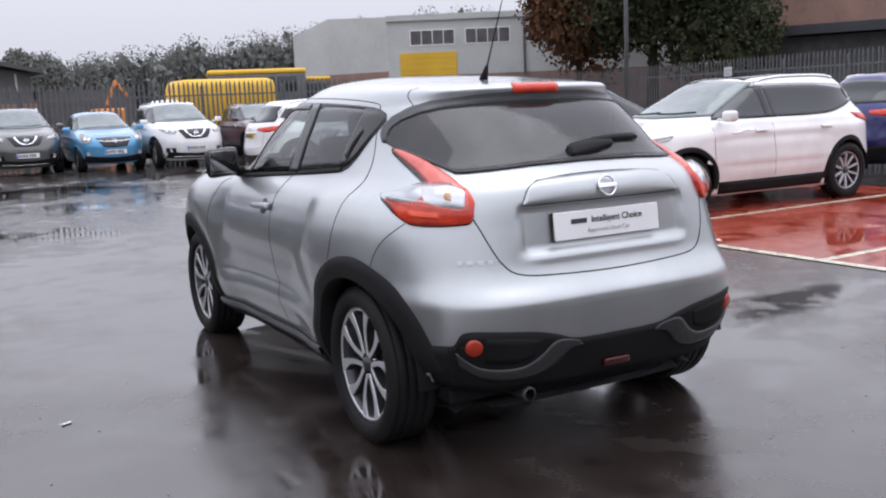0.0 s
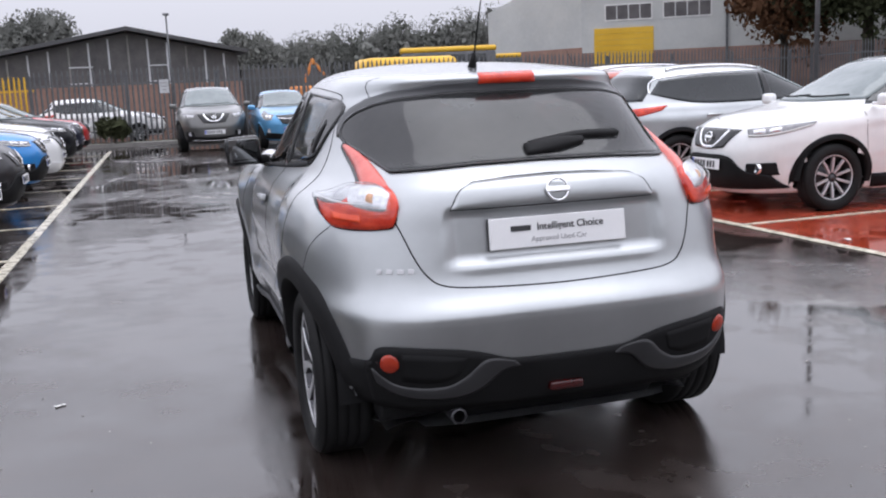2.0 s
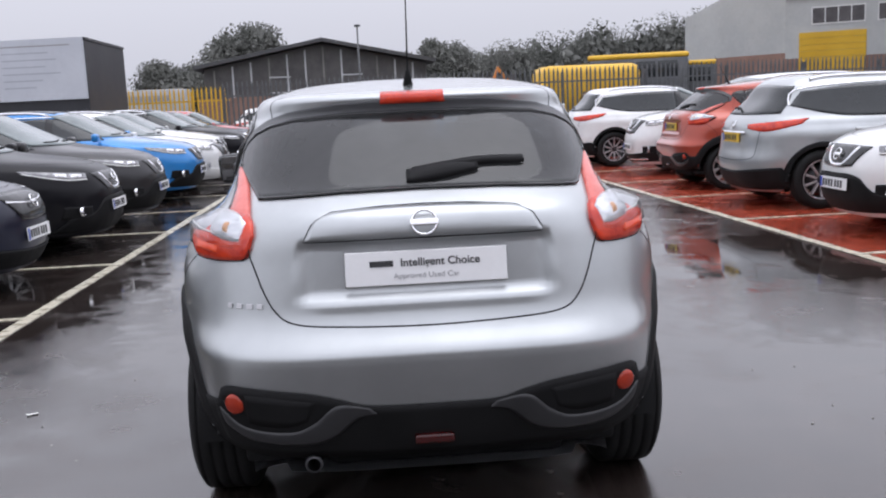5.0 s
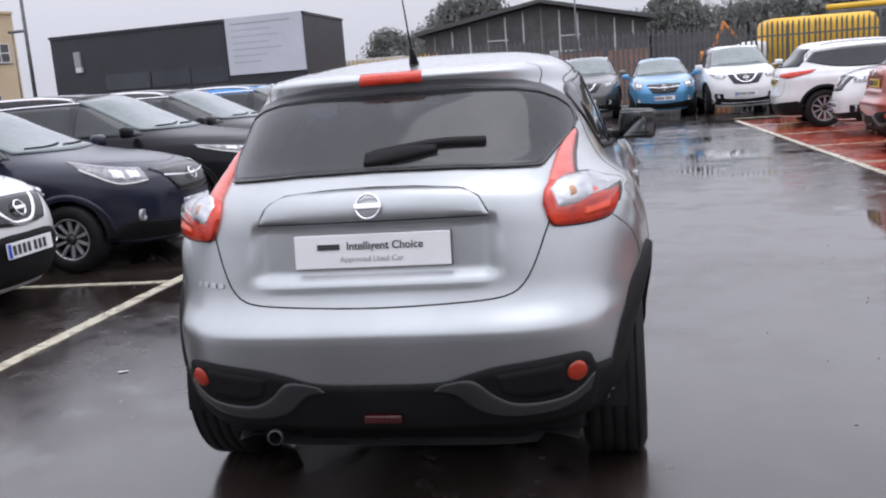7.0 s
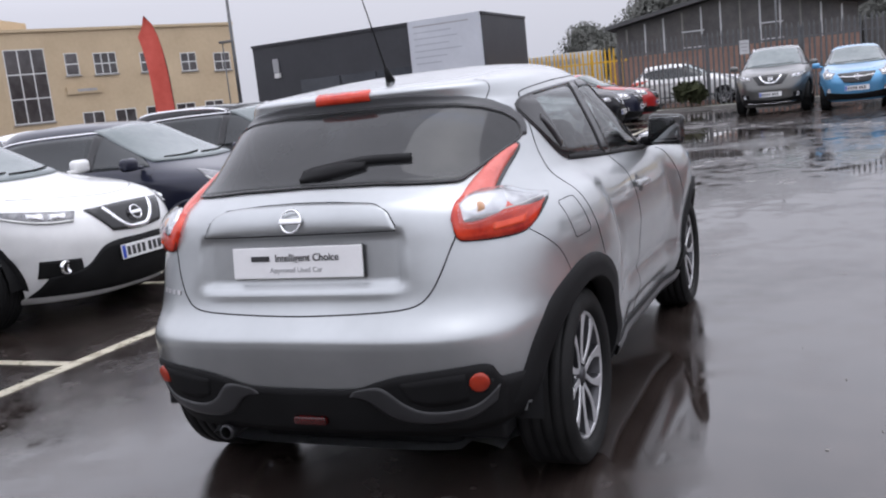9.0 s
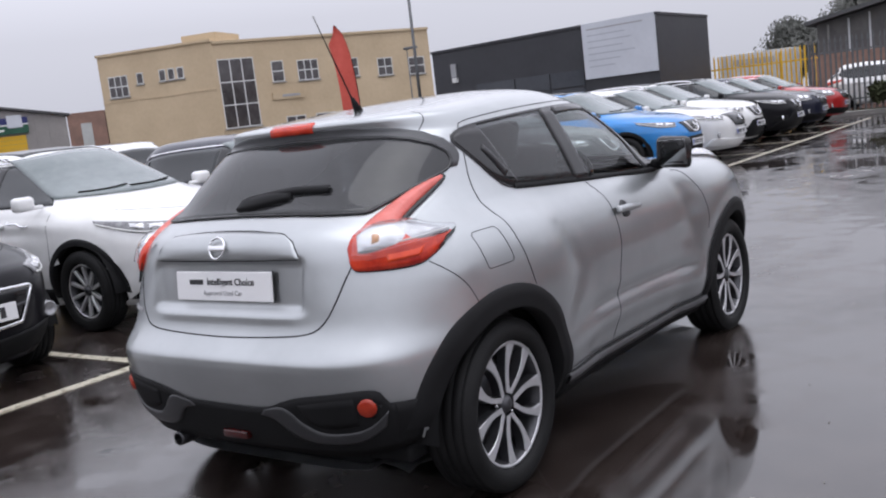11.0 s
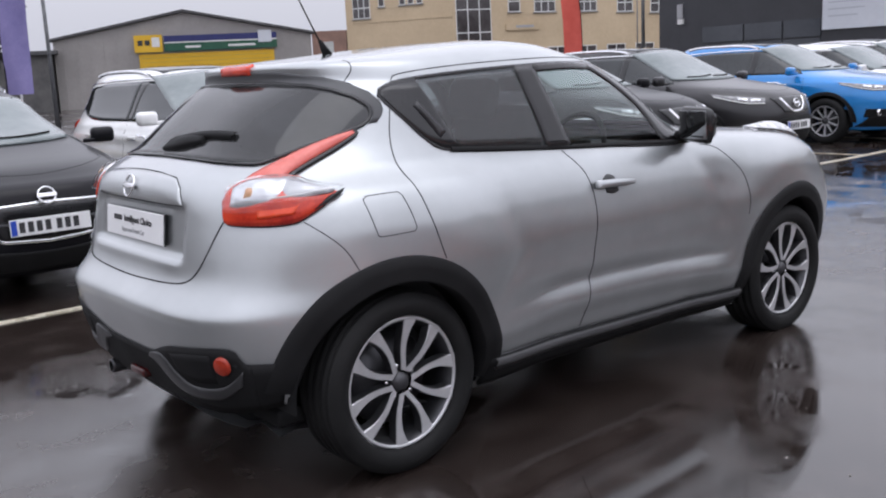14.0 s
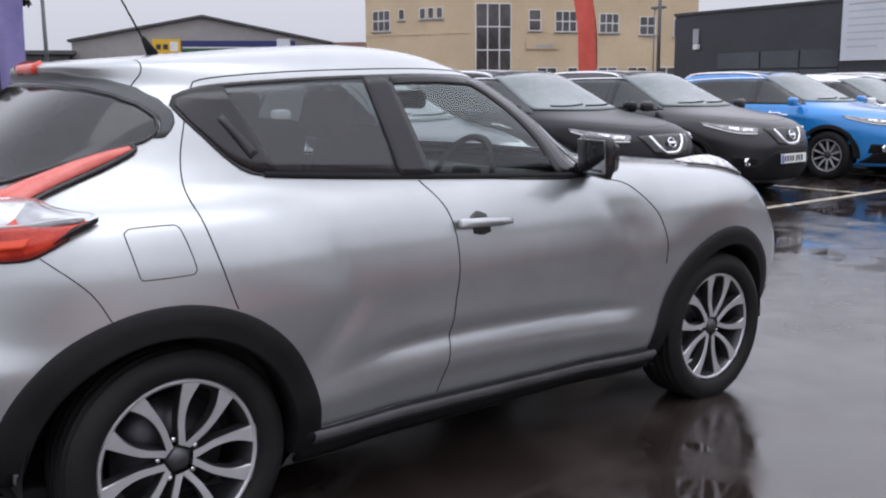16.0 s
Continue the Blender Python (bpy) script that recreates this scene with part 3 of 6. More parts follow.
def number_plate(parent, p, n, w=0.52, h=0.111, material="platewhite", band=True, bars=7, name="number_plate"):
    """A plate with plain bars for its characters."""
    n = Vector(n).normalized()
    q = Matrix.Translation(p) @ n.to_track_quat("Z", "Y").to_matrix().to_4x4()
    pl = part(name, box((0, 0, 0), (w, h, 0.008), bevel=0.003), M[material], parent, "number plate with plain bars", smooth=False)
    pl.matrix_basis = q
    x = -w / 2 + 0.075 if band else -w / 2 + 0.045
    step = (w - 0.12) / bars
    for k in range(bars):
        gap = 0.018 if k >= 4 else 0
        b = part("bar", box((x + k * step * 0.96 + gap, 0, 0.0055), (step * 0.62, h * 0.62, 0.002)), M["ink"], pl, smooth=False)
    if band:
        part("blue_band", box((-w / 2 + 0.024, 0, 0.0052), (0.036, h * 0.88, 0.002)), M["euroblue"], pl, smooth=False)
    return pl


# ---- parked cars ----
def door_lines(y, z, wb, b):
    """A shoulder crease, hollow doors and a raised foot along the sides."""
    span = soft((y - 0.25) / 0.5) * soft((wb - 0.25 - y) / 0.5)
    crest = 0.014 * soft((b - 0.06 - z) / 0.03) * soft((z - b + 0.26) / 0.2) * soft((y + 0.6) / 0.4) * soft((wb + 0.5 - y) / 0.4)
    hollow = -0.022 * span * soft((z - 0.48) / 0.12) * soft((b - 0.1 - z) / 0.2)
    return crest + hollow + 0.014 * span * soft((0.60 - z) / 0.12) * soft((z - 0.36) / 0.06)


def suv_shape(L=4.38, W=0.90, H=1.59, wb=2.65, fo=0.93, nose=0.98):
    """A crossover: high bonnet, upright tail."""
    yf, yr = wb + fo, wb + fo - L
    top = H - 0.02
    b = 1.02 * H / 1.59
    return Shape(
        [(0.20, W - 0.08), (0.35, W - 0.03), (0.60, W), (0.85, W), (b, W - 0.045), (b + 0.07, W - 0.10), (H - 0.30, W - 0.20), (H - 0.14, W - 0.27), (H - 0.06, W - 0.36), (top, W - 0.55)],
        [(0.20, yr + 0.14), (0.35, yr + 0.05), (0.55, yr), (0.72, yr + 0.03), (0.95, yr + 0.06), (b + 0.06, yr + 0.12), (H - 0.3, yr + 0.36), (H - 0.12, yr + 0.50), (H - 0.05, yr + 0.62), (top, yr + 1.2)],
        [(0.20, yf - 0.12), (0.40, yf - 0.01), (0.60, yf), (0.78, yf - 0.05), (nose - 0.08, yf - 0.16), (nose, yf - 0.40), (nose + 0.06, yf - 0.82), (nose + 0.11, yf - 1.12), (H - 0.30, yf - 1.62), (H - 0.12, yf - 1.98), (H - 0.05, yf - 2.2), (top, yf - 2.6)],
        [(0.2, 4.0), (0.9, 4.2), (H - 0.3, 4.5), (top, 3.5)], [(0.2, 3.2), (0.7, 3.3), (nose, 3.0), (H - 0.3, 3.6), (top, 3.0)],
        wb / 2 + 0.1, [(0, 0.75, 0.42, 0.22, 0.022), (wb, 0.75, 0.42, 0.22, 0.02), (wb / 2, 0.55, 0.9, 0.12, -0.012)], levels=56, around=60, sculpt=lambda y, z: door_lines(y, z, wb, b))


CARS = {}


def car_kit(kind):
    """All meshes of one model of parked car, built once."""
    if kind in CARS:
        return CARS[kind]
    P = dict(L=4.38, W=0.90, H=1.59, wb=2.65, fo=0.93, nose=0.98)
    R, style = 0.345, "ten"
    if kind == "tall":
        P = dict(L=4.64, W=0.91, H=1.69, wb=2.70, fo=0.95, nose=1.04)
        R, style = 0.36, "twin"
    if kind == "hatch":
        P = dict(L=4.05, W=0.845, H=1.52, wb=2.55, fo=0.84, nose=0.93)
        R, style = 0.30, "ten"
    if kind == "low":
        P = dict(L=3.97, W=0.87, H=1.46, wb=2.54, fo=0.83, nose=0.90)
        R, style = 0.30, "ten"
    if kind == "electric":
        P = dict(L=4.49, W=0.895, H=1.54, wb=2.70, fo=0.96, nose=0.92)
        R, style = 0.32, "ten"
    s = suv_shape(**P)
    v, f = s.build()
    skin = Skin(v, f)
    L, W, H, wb, fo, nose = (P[k] for k in ("L", "W", "H", "wb", "fo", "nose"))
    yf, yr = wb + fo, wb + fo - L
    arch = R + 0.055
    k = {"P": P, "R": R, "style": style, "skin": skin, "parts": []}
    k["body"] = body_mesh("body", v, f, (0, wb), arch, zc=R)
    b = 1.02 * H / 1.59
    add = k["parts"].append

    def keepmesh(bm):
        me = bpy.data.meshes.new("p")
        bmesh.ops.recalc_face_normals(bm, faces=bm.faces[:])
        bm.to_mesh(me)
        bm.free()
        me.polygons.foreach_set("use_smooth", [True] * len(me.polygons))
        return me
    wx = W - 0.20
    # windscreen and rear window
    add(("windscreen", keepmesh(skin.strip([(-wx + 0.03, nose + 0.13), (0, nose + 0.115), (wx - 0.03, nose + 0.13)], [(-wx + 0.16, H - 0.115), (0, H - 0.075), (wx - 0.16, H - 0.115)], front_lift, FRONT, 36, 16, 0.014)), "screen", ""))
    add(("rear_window", keepmesh(skin.strip([(-wx + 0.06, b + 0.10), (0, b + 0.09), (wx - 0.06, b + 0.10)], [(-wx + 0.17, H - 0.16), (0, H - 0.13), (wx - 0.17, H - 0.16)], rear_lift, REAR, 28, 10, 0.008)), "darkglass", ""))
    ya, yb = yf - 1.32, yr + 0.62
    for sg in (1, -1):
        lf, wy = side_lift(sg), (-sg, 0, 0)
        zb = b + 0.045
        add(("front_side_window", keepmesh(skin.strip([(wb * 0.5 + 0.06, zb), (ya - 0.05, zb)], [(wb * 0.5 + 0.06, H - 0.155), (yf - 1.93, H - 0.17)], lf, wy, 20, 10, 0.007)), "darkglass", ""))
        add(("rear_side_window", keepmesh(skin.strip([(wb * 0.5 - 0.02, zb), (0.30, zb + 0.01), (yb - 0.12, zb + 0.14)], [(wb * 0.5 - 0.02, H - 0.155), (0.45, H - 0.165), (yb + 0.02, H - 0.22)], lf, wy, 20, 10, 0.007)), "darkglass", ""))
        add(("window_trim", keepmesh(skin.seam([(ya - 0.06, zb + 0.06), (yf - 1.60, H - 0.28), (yf - 1.92, H - 0.148), (wb * 0.5, H - 0.132), (0.45, H - 0.142), (yb - 0.02, H - 0.20), (yb - 0.13, zb + 0.15)], lf, wy, 0.020, 0.011, 44)), "chrome", "thin chrome window surround"))
        add(("pillar_cover", keepmesh(skin.strip([(wb * 0.5 - 0.03, zb), (wb * 0.5 + 0.07, zb)], [(wb * 0.5 - 0.03, H - 0.155), (wb * 0.5 + 0.07, H - 0.155)], lf, wy, 6, 10, 0.009)), "trimgloss", "black pillar cover"))
        if kind in ("suv", "tall"):
            add(("roof_rail", keepmesh(skin.seam([(yb + 0.15, H - 0.075), (wb * 0.5 - 0.1, H - 0.05), (yf - 2.32, H - 0.09)], lambda y, z, sg=sg: Vector((sg * (W - 0.36), y, 2.5)), (0, 0, -1), 0.028, 0.03, 18, height=0.03)), "chrome", "raised roof rail"))
        for yc in (0, wb):
            add(("arch_trim", keepmesh(arch_trim(skin, sg, yc, R, arch - 0.012, arch + 0.045, -9, 189)), "trim" if kind in ("suv", "tall") else "paint", ""))
            add(("wheel_well", keepmesh(wheel_well(sg, yc, R, arch + 0.005, W - 0.05)), "trim", ""))
        add(("sill", keepmesh(skin.strip([(R + 0.12, 0.22), (wb - R - 0.12, 0.22)], [(R + 0.10, 0.36), (wb - R - 0.10, 0.36)], lf, wy, 12, 4, 0.012)), "trim" if kind in ("suv", "tall") else "paint", ""))
        for yd in (wb * 0.5 + 0.02, ya + 0.02):
            add(("door_seam", keepmesh(skin.seam([(yd, b + 0.02), (yd + 0.015, 0.75), (yd - 0.02, 0.38)], lf, wy, 0.007, 0.001, 16)), "seam", ""))
        for yd in (wb * 0.5 + 0.16, 0.36):
            add(("door_handle", keepmesh(skin.strip([(yd, b - 0.115), (yd + 0.19, b - 0.115)], [(yd, b - 0.085), (yd + 0.19, b - 0.085)], lf, wy, 12, 6, 0.016, 0.010)), "paint", ""))
        mz = b + 0.085
        bm = box((sg * (W + 0.065), ya - 0.12, mz + 0.005), (0.19, 0.10, 0.125), bevel=0.035)
        add_box(bm, (sg * (W - 0.04), ya - 0.105, mz - 0.035), (0.12, 0.05, 0.035), bevel=0.01)
        add(("wing_mirror", keepmesh(bm), "paint", ""))
        # lamps
        ang = lambda x, z, sg=sg: (-sg * 0.62, -0.9, 0)
        hl = lambda u, z, sg=sg: Vector((sg * (0.30 + 0.62 * u), yf - 0.12 - 0.40 * u, z)) + Vector((sg * 0.62, 0.9, 0)) * 0.3
        hz = nose - (0.185 if kind == "suv" else 0.165)
        if kind == "hatch":
            ea, eb = [(0.30, hz - 0.02), (0.62, hz - 0.03), (0.92, hz + 0.10)], [(0.30, hz + 0.10), (0.6, hz + 0.13), (0.95, hz + 0.20)]
        else:
            ea, eb = [(0.26, hz - 0.012), (0.6, hz + 0.002), (1.0, hz + 0.085)], [(0.22, hz + 0.060), (0.6, hz + 0.088), (1.04, hz + 0.125)]
        add(("headlight", keepmesh(skin.strip(ea, eb, hl, ang, 20, 7, 0.008, 0.01)), "lampgrey", "grey glazed headlight"))
        lerp2 = lambda p, q, v: (p[0] + (q[0] - p[0]) * v, p[1] + (q[1] - p[1]) * v)
        for u0, u1 in ((0.10, 0.30), (0.36, 0.56)):
            at = lambda u, v: lerp2(resample([(*q, 0) for q in ea], 21)[round(u * 20)], resample([(*q, 0) for q in eb], 21)[round(u * 20)], v)
            add(("lamp_bowl", keepmesh(skin.strip([at(u0, 0.25), at(u1, 0.25)], [at(u0, 0.8), at(u1, 0.8)], hl, ang, 8, 5, 0.016, 0.016, 0.012)), "bowl", "silvered headlight bowl"))
        add(("daylight_strip", keepmesh(skin.seam([lerp2(ea[0], eb[0], 0.1), lerp2(ea[1], eb[1], 0.1), lerp2(ea[2], eb[2], 0.2)], hl, ang, 0.014, 0.019, 20)), "frame", "white strip along the lamp"))
        ang2 = lambda x, z, sg=sg: (-sg * 0.55, 0.9, 0)
        tl = lambda u, z, sg=sg: Vector((sg * (0.42 + 0.5 * u), yr + 0.05 + 0.32 * u, z)) + Vector((sg * 0.55, -0.9, 0)) * 0.3
        tz = b - 0.10
        add(("tail_light", keepmesh(skin.strip([(0.0, tz + 0.035), (0.5, tz + 0.0), (1.0, tz + 0.08)], [(0.0, tz + 0.085), (0.5, tz + 0.105), (1.05, tz + 0.14)], tl, ang2, 14, 6, 0.010, 0.01)), "lampred", "red tail light lens"))
        if kind in ("suv", "tall"):
            add(("fog_housing", keepmesh(skin.strip([(sg * 0.50, 0.38), (sg * 0.70, 0.40)], [(sg * 0.52, 0.515), (sg * 0.70, 0.525)], front_lift, FRONT, 14, 7, 0.010)), "trim", "black fog lamp housing"))
        fp, _ = skin.put((sg * 0.60, 5.0, 0.465), FRONT, 0.010)
        add(("fog_lamp", keepmesh(lathe_at(fp, 0.052)), "chrome" if kind == "suv" else "lampband", "round fog lamp with a bright rim"))
    if kind == "suv":
        add(("glass_roof", keepmesh(skin.strip([(-0.44, yf - 2.20), (0, yf - 2.16), (0.44, yf - 2.20)], [(-0.44, yr + 1.25), (0, yr + 1.20), (0.44, yr + 1.25)], lambda x, y: Vector((x, y, 2.5)), (0, 0, -1), 16, 10, 0.004)), "darkglass", "dark glass roof panel"))
    # grille, lower bumpers, seams of bonnet
    gz = {"suv": nose - 0.205, "low": 0.60}.get(kind, nose - 0.16)
    bz = nose - 0.16
    for x0, x1 in ((-0.50, 0.02), (0.02, 0.50)):
        add(("windscreen_wiper", keepmesh(skin.seam([(x0, nose + 0.165), ((x0 + x1) / 2, nose + 0.150), (x1, nose + 0.150)], front_lift, FRONT, 0.016, 0.026, 14, height=0.01)), "trim", ""))
    if kind == "tall":
        add(("bumper_strip", keepmesh(skin.seam([(-0.55, 0.30), (0, 0.285), (0.55, 0.30)], front_lift, FRONT, 0.03, 0.024, 24)), "chrome", "bright strip under the bumper"))
    gw, gh = (0.40, 0.105) if kind == "suv" else (0.42, 0.14)
    add(("grille", keepmesh(skin.strip([(-gw * 0.66, gz - gh), (0, gz - gh - 0.02), (gw * 0.66, gz - gh)], [(-gw, gz + 0.075), (0, gz + 0.085), (gw, gz + 0.075)], front_lift, FRONT, 28, 9, 0.010)), "trimgloss", "gloss black grille"))
    if kind == "low":
        add(("grille_bar", keepmesh(skin.seam([(-0.31, gz - 0.145), (0, gz - 0.165), (0.31, gz - 0.145), (0.43, gz + 0.075), (0, gz + 0.09), (-0.43, gz + 0.075)], front_lift, FRONT, 0.022, 0.012, 50, True, False)), "chrome", "chrome grille edge"))
        add(("grille_bar", keepmesh(skin.seam([(-0.36, gz - 0.03), (0, gz - 0.04), (0.36, gz - 0.03)], front_lift, FRONT, 0.02, 0.012, 20)), "alloydark", ""))
    if kind == "hatch":
        add(("grille_bar", keepmesh(skin.seam([(-0.38, gz + 0.01), (0, gz - 0.02), (0.38, gz + 0.01)], front_lift, FRONT, 0.02, 0.012, 20)), "chrome", ""))
    for sg in (1, -1) if kind in ("suv", "tall") else ():
        add(("grille_bar", keepmesh(skin.seam([(sg * 0.255, gz + 0.07), (sg * 0.185, gz - 0.03), (sg * 0.10, gz - 0.095), (0.0, gz - 0.105)], front_lift, FRONT, 0.034, 0.014, 14)), "chrome", "chrome V-shaped grille bar"))
    it = [(-0.66, 0.40), (-0.50, 0.44), (-0.34, 0.585), (0, 0.60), (0.34, 0.585), (0.50, 0.44), (0.66, 0.40)] if kind == "suv" else [(-0.66, 0.42), (0, 0.37), (0.66, 0.42)]
    add(("bumper_intake", keepmesh(skin.strip([(-0.70, 0.26), (0, 0.24), (0.70, 0.26)], it, front_lift, FRONT, 40, 9, 0.014)), "paint" if kind == "electric" else "trim", "lower bumper"))
    add(("rear_bumper_trim", keepmesh(skin.strip([(-0.74, 0.24), (0, 0.23), (0.74, 0.24)], [(-0.76, 0.50), (0, 0.44), (0.76, 0.50)], rear_lift, REAR, 40, 9, 0.014)), "trim", "black lower bumper"))
    add(("tailgate_seam", keepmesh(skin.seam([(-0.60, b + 0.02), (-0.57, 0.70), (-0.50, 0.60), (0, 0.575), (0.50, 0.60), (0.57, 0.70), (0.60, b + 0.02)], rear_lift, REAR, 0.008, 0.001, 36)), "seam", ""))
    add(("tailgate_bar", keepmesh(skin.strip([(-0.36, b - 0.135), (0.36, b - 0.135)], [(-0.36, b - 0.10), (0.36, b - 0.10)], rear_lift, REAR, 10, 3, 0.014)), "chrome", "chrome strip over the plate"))
    add(("rear_wiper", keepmesh(skin.seam([(0.02, b + 0.115), (-0.18, b + 0.16), (-0.34, b + 0.15)], rear_lift, REAR, 0.022, 0.028, 10, height=0.012)), "trim", ""))
    add(("bonnet_seam", keepmesh(skin.seam([(-0.62, nose + 0.02), (-0.58, bz + 0.16), (0, bz + 0.115), (0.58, bz + 0.16), (0.62, nose + 0.02)], front_lift, FRONT, 0.007, 0.001, 30)), "seam", ""))
    CARS[kind] = k
    return k


def lathe_at(p, r):
    bm = lathe([(0.0005, 0.02), (r * 0.7, 0.02), (r * 0.75, 0.028), (r, 0.028), (r * 1.05, 0.0)], 20)
    bm.transform(Matrix.Translation(p) @ Matrix.Rotation(radians(90), 4, "Z"))
    return bm


def parked_car(kind, color, m, label, plate="both", name="car"):
    """car > body, panes, lamps, trims, wheels, plates."""
    k = car_kit(kind)
    car = thing(name, m, label, "car", "parked cars")
    part("body", k["body"], M[color], car, "painted steel body shell")
    for nm, me, mt, lb in k["parts"]:
        part(nm, me, M[color] if mt == "paint" else M[mt], car, lb)
    P, R = k["P"], k["R"]
    for sg in (1, -1):
        for y in (0, P["wb"]):
            wheel(car, pose(sg * (P["W"] - 0.135), y, R, 0, 0, 0 if sg > 0 else 180), R, R - 0.115, 0.215, k["style"])
    yf = P["wb"] + P["fo"]
    p, n = k["skin"].put((0, 4.5, 0.545 if kind == "low" else 0.50), FRONT, 0.026 if kind in ("suv", "low") else 0.012)
    number_plate(car, p, (0, 1, 0.05))
    p, n = k["skin"].put((0, -2, P["H"] * 0.53), REAR, 0.012)
    number_plate(car, p, (0, -1, 0.03), material="plateyellow")
    p, n = k["skin"].put((0, 4.5, {"suv": 0.765, "low": 0.725}.get(kind, P["nose"] - 0.18)), FRONT, 0.03)
    disc_badge(car, p, n, (0, 0, 1), 0.055)
    p, n = k["skin"].put((0, -2, P["H"] * 0.53 + 0.14), REAR, 0.012)
    disc_badge(car, p, n, (0, 0, 1), 0.05)
    return car


# ---- ground and markings ----
M["cladding"] = varied("grey_sheet_cladding", (0.41, 0.42, 0.41), (0.52, 0.53, 0.51), 0.5, scale=0.4, grain=6, relief=0.1)
M["leafdark"] = varied("brown_black_leaves", (0.020, 0.016, 0.014), (0.040, 0.032, 0.026), 0.6, scale=0.6, grain=9, relief=0.2)
M["cladbrown"] = varied("brown_grey_cladding", (0.24, 0.225, 0.215), (0.33, 0.31, 0.295), 0.55, scale=0.4, grain=6, relief=0.1)
M["brick"] = varied("brown_brick", (0.20, 0.125, 0.10), (0.33, 0.20, 0.155), 0.8, scale=1.2, grain=14, relief=0.3)
M["yellowdoor"] = varied("yellow_door", (0.62, 0.36, 0.015), (0.72, 0.44, 0.03), 0.45, scale=0.8, grain=8, relief=0.1)
M["beige"] = varied("beige_render", (0.48, 0.37, 0.24), (0.60, 0.475, 0.32), 0.85, scale=0.35, grain=5, relief=0.2)
M["charcoal"] = varied("charcoal_panel", (0.022, 0.023, 0.027), (0.040, 0.041, 0.047), 0.45, scale=0.6, grain=7, relief=0.1)
M["charcoal2"] = varied("dark_glazing", (0.045, 0.05, 0.058), (0.075, 0.08, 0.09), 0.15, scale=0.6, grain=7, relief=0.0)
M["banner"] = varied("pale_banner", (0.52, 0.54, 0.58), (0.60, 0.62, 0.66), 0.5, scale=0.7, grain=9, relief=0.1)
M["bannerink"] = varied("faint_banner_print", (0.38, 0.40, 0.44), (0.45, 0.47, 0.51), 0.5, scale=0.7, grain=9, relief=0.0)
M["galv"] = varied("weathered_galvanised_steel", (0.085, 0.088, 0.092), (0.17, 0.175, 0.18), 0.5, 0.4, scale=3, grain=40, relief=0.1)
M["galvpale"] = varied("pale_galvanised_steel", (0.45, 0.46, 0.47), (0.6, 0.61, 0.62), 0.5, 0.2, scale=3, grain=40, relief=0.1)
M["yellow"] = varied("yellow_machine_paint", (0.66, 0.38, 0.02), (0.78, 0.47, 0.04), 0.45, scale=2, grain=30, relief=0.1)
# Both shed colours are lightened to paint in haze at a distance.
M["shedwood"] = varied("hazed_dark_shed_boards", (0.070, 0.068, 0.068), (0.14, 0.135, 0.13), 0.8, scale=1.5, grain=20, relief=0.3)
M["shedroof"] = varied("hazed_dark_shed_roof", (0.060, 0.060, 0.062), (0.095, 0.094, 0.096), 0.7, scale=1.2, grain=10, relief=0.2)
M["winglass"] = varied("building_window_glass", (0.035, 0.03, 0.03), (0.11, 0.10, 0.10), 0.08, scale=0.7, grain=3, relief=0.0, spec=0.7)
M["frame"] = varied("white_window_frame", (0.62, 0.62, 0.60), (0.74, 0.74, 0.72), 0.5, scale=2, grain=30, relief=0.05)
M["flagred"] = varied("red_flag_cloth", (0.55, 0.075, 0.05), (0.68, 0.13, 0.10), 0.7, scale=1.5, grain=30, relief=0.1)
M["flagpurple"] = varied("purple_flag_cloth", (0.16, 0.14, 0.32), (0.26, 0.23, 0.44), 0.7, scale=1.5, grain=30, relief=0.1)
M["signgreen"] = varied("green_sign", (0.012, 0.07, 0.04), (0.02, 0.10, 0.055), 0.4, scale=2, grain=20, relief=0.0)
M["signnavy"] = varied("navy_sign", (0.015, 0.02, 0.10), (0.025, 0.03, 0.14), 0.4, scale=2, grain=20, relief=0.0)
M["leaf"] = varied("dark_leaves", (0.034, 0.040, 0.022), (0.064, 0.070, 0.038), 0.9, scale=0.5, grain=3, relief=0.0, spec=0.1)
M["leafrust"] = varied("rust_leaves", (0.080, 0.042, 0.024), (0.12, 0.062, 0.034), 0.9, scale=0.6, grain=3, relief=0.0, spec=0.1)
# Leaf colour for far trees, paled to paint in distance haze.
M["leafhazed"] = varied("haze_painted_leaves", (0.150, 0.155, 0.142), (0.215, 0.218, 0.20), 1.0, scale=0.12, grain=1.2, relief=0.0, spec=0.0)
M["bark"] = varied("bark", (0.035, 0.028, 0.022), (0.075, 0.06, 0.048), 0.9, scale=4, grain=30, relief=0.5)
M["bluepanel"] = varied("blue_panel", (0.015, 0.10, 0.42), (0.025, 0.13, 0.50), 0.4, scale=2, grain=20, relief=0.0)
M["kerb"] = varied("kerb_concrete", (0.16, 0.155, 0.145), (0.27, 0.26, 0.245), 0.6, scale=3, grain=40, relief=0.3)

bm = bmesh.new()
for x0, x1 in ((-900, -120), (-120, 120), (120, 900)):
    for y0, y1 in ((-900, -120), (-120, 120), (120, 900)):
        bm.faces.new([bm.verts.new((x, y, 0)) for x, y in ((x0, y0), (x1, y0), (x1, y1), (x0, y1))])
bmesh.ops.remove_doubles(bm, verts=bm.verts[:], dist=0.01)
ground = tagged(part("ground", bm, M["asphalt"], smooth=False), "dark wet asphalt of the car park with shallow puddles", "ground", kind="structure")


